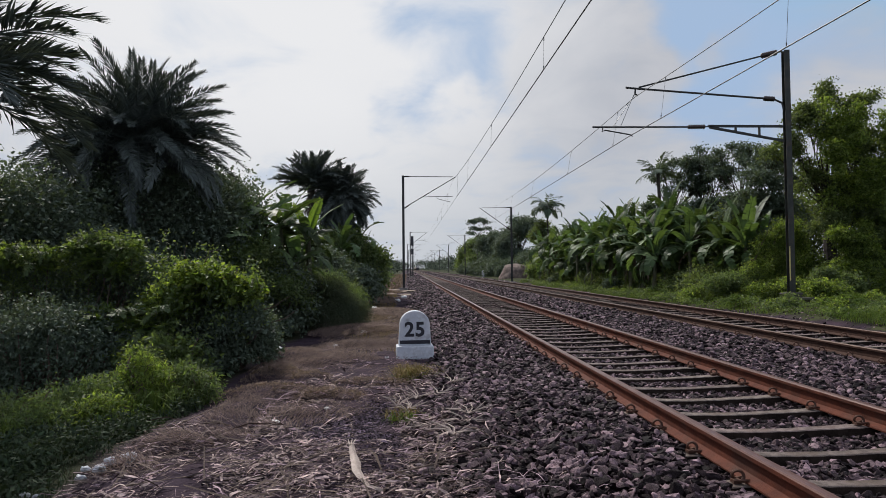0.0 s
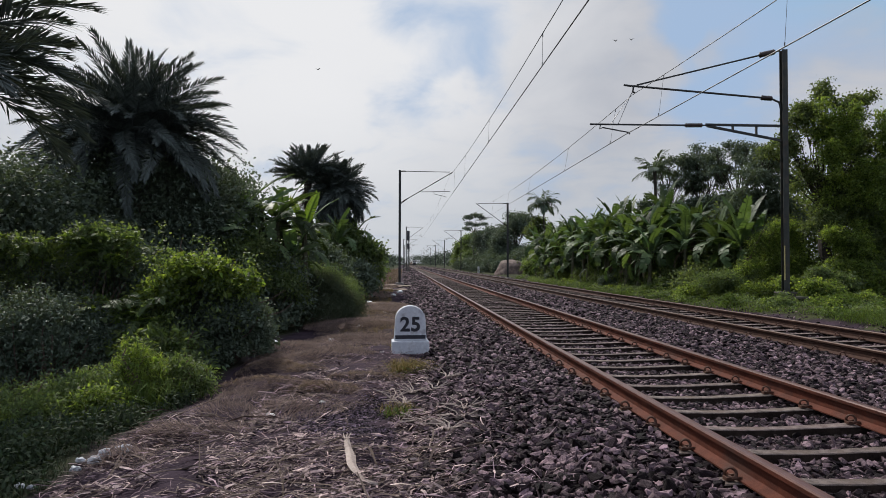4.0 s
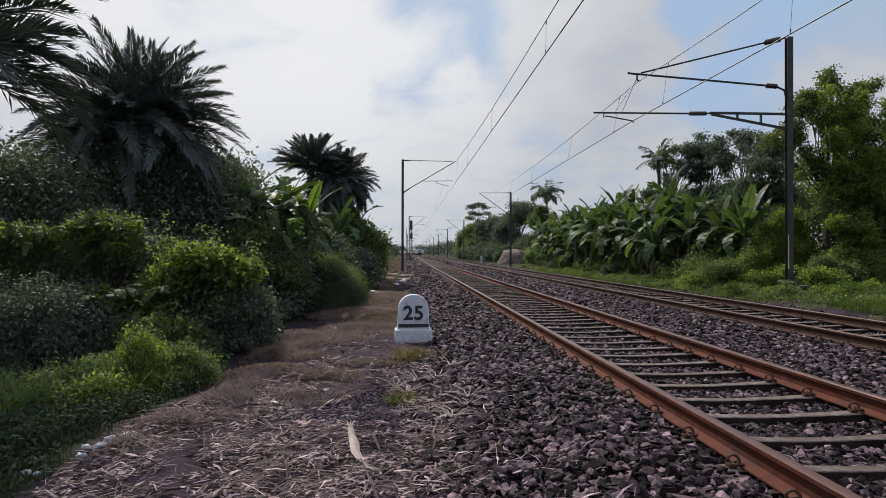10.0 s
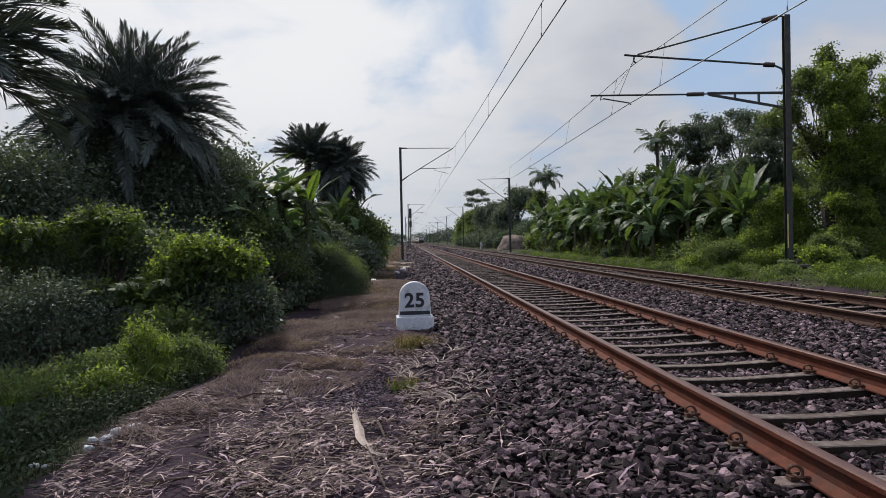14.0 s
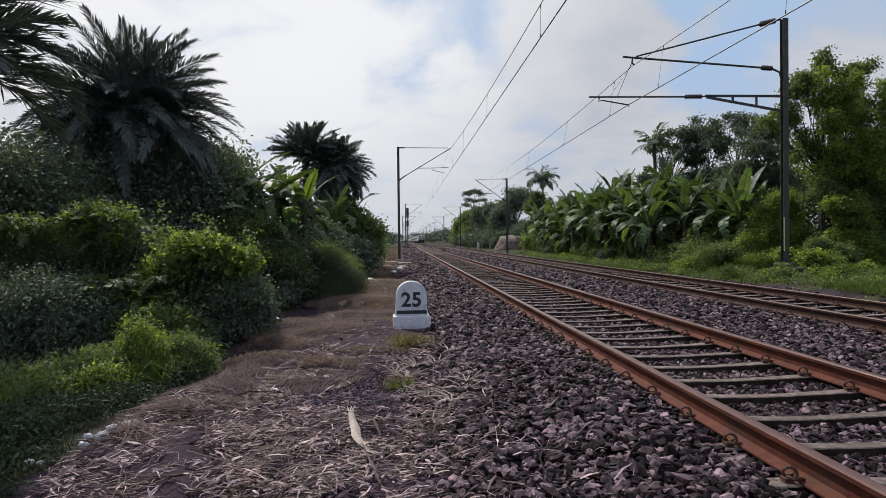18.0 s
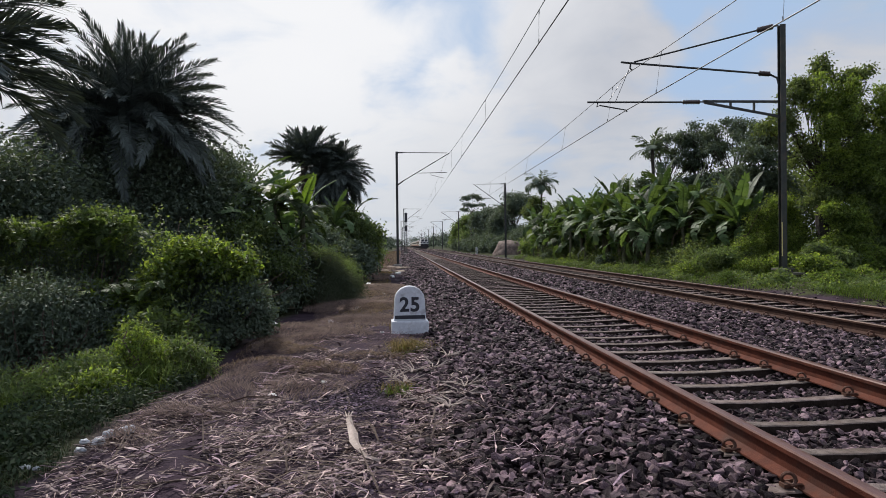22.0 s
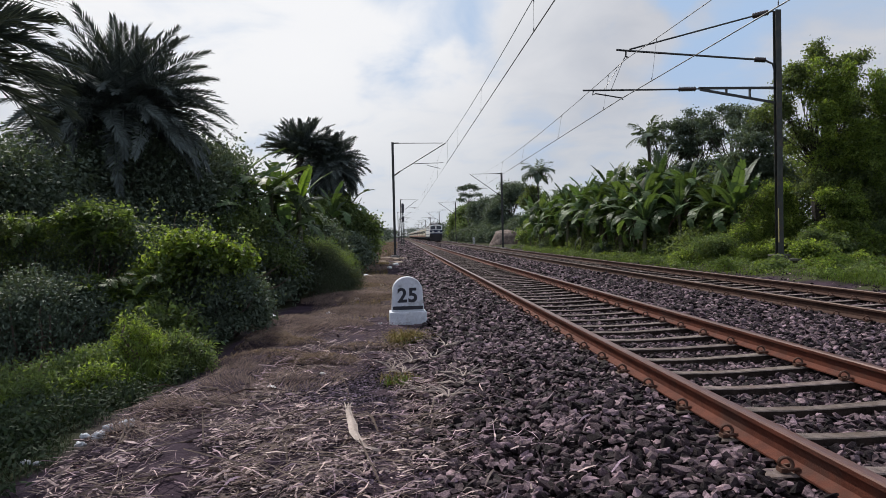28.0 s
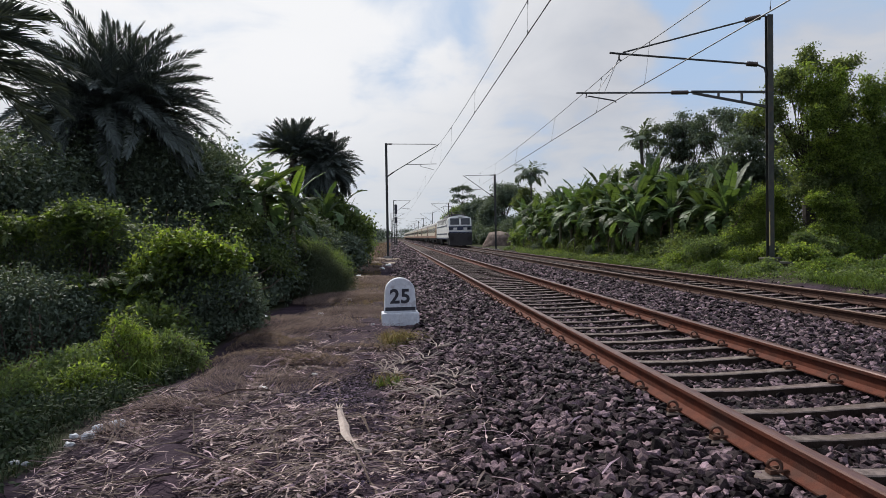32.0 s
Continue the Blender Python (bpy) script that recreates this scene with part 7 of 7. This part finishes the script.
# seconds and metres of each bird's flight
FLIGHTS = [
    (0.2, 2.6, [(0, 15.47, 17.01, 7.81), (0.3, 15.47, 17.01, 7.81), (0.5, 14.63, 20.01, 8.06), (0.7, 13.77, 24.01, 8.62), (0.9, 12.45, 28.01, 8.98), (1.1, 11.21, 33.01, 8.74), (1.3, 9.48, 38.01, 8.87), (1.5, 7.83, 43.01, 8.42), (1.7, 6.03, 48.01, 7.70), (2.1, 1.02, 60.01, 5.71), (2.5, -7.06, 66.00, 3.26), (32, -7.06, 66.00, 3.26)]),
    (0.6, 2.8, [(0, 19.38, 22.01, 10.23), (0.9, 19.38, 22.01, 10.23), (1.3, 13.85, 30.01, 9.13), (1.7, 6.47, 40.01, 8.25), (1.9, 2.93, 46.01, 7.45), (2.3, -3.77, 60.01, 5.19), (2.6, -7.72, 66.00, 3.00), (32, -7.72, 66.00, 3.00)]),
    (2.8, 7.6, [(0, 12.28, 42.01, 20.97), (2.8, 12.28, 42.01, 20.97), (3, 14.21, 45.01, 20.85), (3.3, 17.56, 50.00, 21.08), (3.5, 20.32, 55.00, 22.32), (4.5, 24.92, 75.01, 27.15), (5.5, 26.24, 95.01, 29.90), (5.8, 28.77, 100.00, 28.94), (6, 29.99, 102.00, 28.05), (6.4, 36.82, 104.01, 26.06), (7.6, 53.36, 104.01, 7.47), (32, 53.36, 104.01, 7.47)]),
    (3, 7.8, [(0, 14.31, 45.01, 22.38), (3.1, 14.31, 45.01, 22.38), (3.3, 16.78, 50.00, 22.97), (3.5, 19.61, 55.00, 23.53), (4.5, 22.82, 75.01, 26.41), (5.6, 23.39, 95.01, 28.04), (5.8, 27.66, 100.00, 27.91), (6.1, 30.83, 102.00, 25.99), (7.8, 56.38, 104.01, 7.02), (32, 56.38, 104.01, 7.02)]),
    (2.4, 5.4, [(0, -30.44, 43.00, 17.99), (2.5, -30.44, 43.00, 17.99), (2.8, -27.14, 44.00, 18.75), (3, -22.70, 46.00, 19.88), (3.1, -20.70, 47.00, 20.30), (3.2, -18.62, 48.00, 20.65), (3.3, -16.85, 49.50, 20.93), (3.4, -15.28, 51.00, 20.97), (3.5, -13.71, 53.00, 21.04), (4.1, -7.97, 66.00, 20.47), (4.8, -1.31, 90.00, 14.55), (5.4, 2.73, 120.00, 4.26), (32, 2.73, 120.00, 4.26)]),
    (17.4, 22, [(0, -20.52, 40.00, 30.55), (17, -20.52, 40.00, 30.55), (17.7, -15.04, 46.00, 23.11), (18.3, -8.00, 48.00, 17.63), (18.7, -4.27, 50.00, 16.59), (19, -1.53, 50.00, 15.10), (19.4, 2.50, 53.00, 14.35), (20.1, 8.12, 58.00, 14.63), (20.8, 15.43, 66.00, 15.85), (21, 17.73, 68.00, 16.36), (21.6, 27.07, 80.00, 17.78), (22.4, 46.36, 105.00, 11.56), (32, 46.36, 105.00, 11.56)]),
    (31, 32, [(0, 55.25, 59.99, 14.06), (31.5, 55.25, 59.99, 14.06), (32, 48.13, 60.00, 16.48)]),
]


def flap(wing, side, t0, t1):
    rows = [(0.0, pose(0, 0, 0))]
    t, k = t0, 0
    while t < t1:
        rows.append((t, pose(0, 0, 0, 0, side * (-32 if k % 2 else 24), 0)))
        t, k = t + 0.1, k + 1
    rows.append((32.0, pose(0, 0, 0)))
    walk(wing, rows)


make_ground()
make_ballast()
tracks = [make_track(NEAR, "near railway track with rust-brown rails on concrete sleepers", 62, M_RUST, M_HEAD),
          make_track(FAR, "second railway track with brown rails on concrete sleepers", 62, M_RUST_DARK, M_HEAD_DULL)]
make_overhead()
signal_post()
kilometre_stone()
left_side()
right_side()
far_woods()
ground_clutter()
engine = locomotive()
first_coach = coach()
train = [(engine, 0.0)]
for n in range(11):
    c = first_coach if n == 0 else copy_thing(first_coach, pose(FAR, 420 + n * 21.5, 0))
    train.append((c, LOCO_LONG + 0.9 + n * (COACH_LONG + 0.8)))
flock = [bird("black bird in flight with beating wings", 0.62) for _ in FLIGHTS]


def motions():
    """The train comes up the second track; birds cross the sky."""
    run = [(0.0, 524.0), (10.0, 384.0), (18.0, 271.0), (25.0, 171.5), (28.0, 129.0), (30.0, 100.0), (32.0, 69.5)]
    for vehicle, behind in train:
        walk(vehicle, [(t, pose(FAR, y + behind, 0)) for t, y in run])
    for (ob, wings), (t0, t1, rows) in zip(flock, FLIGHTS):
        way = []
        for i, (t, x, y, z) in enumerate(rows):
            a, b = rows[max(i - 1, 0)], rows[min(i + 1, len(rows) - 1)]
            heading = math.degrees(math.atan2(-(b[1] - a[1]), b[2] - a[2]))
            way.append((t, pose(x, y, z, 0, 0, heading)))
        walk(ob, way)
        for wing, side in zip(wings, (1, -1)):
            flap(wing, side, t0, t1)


motions()
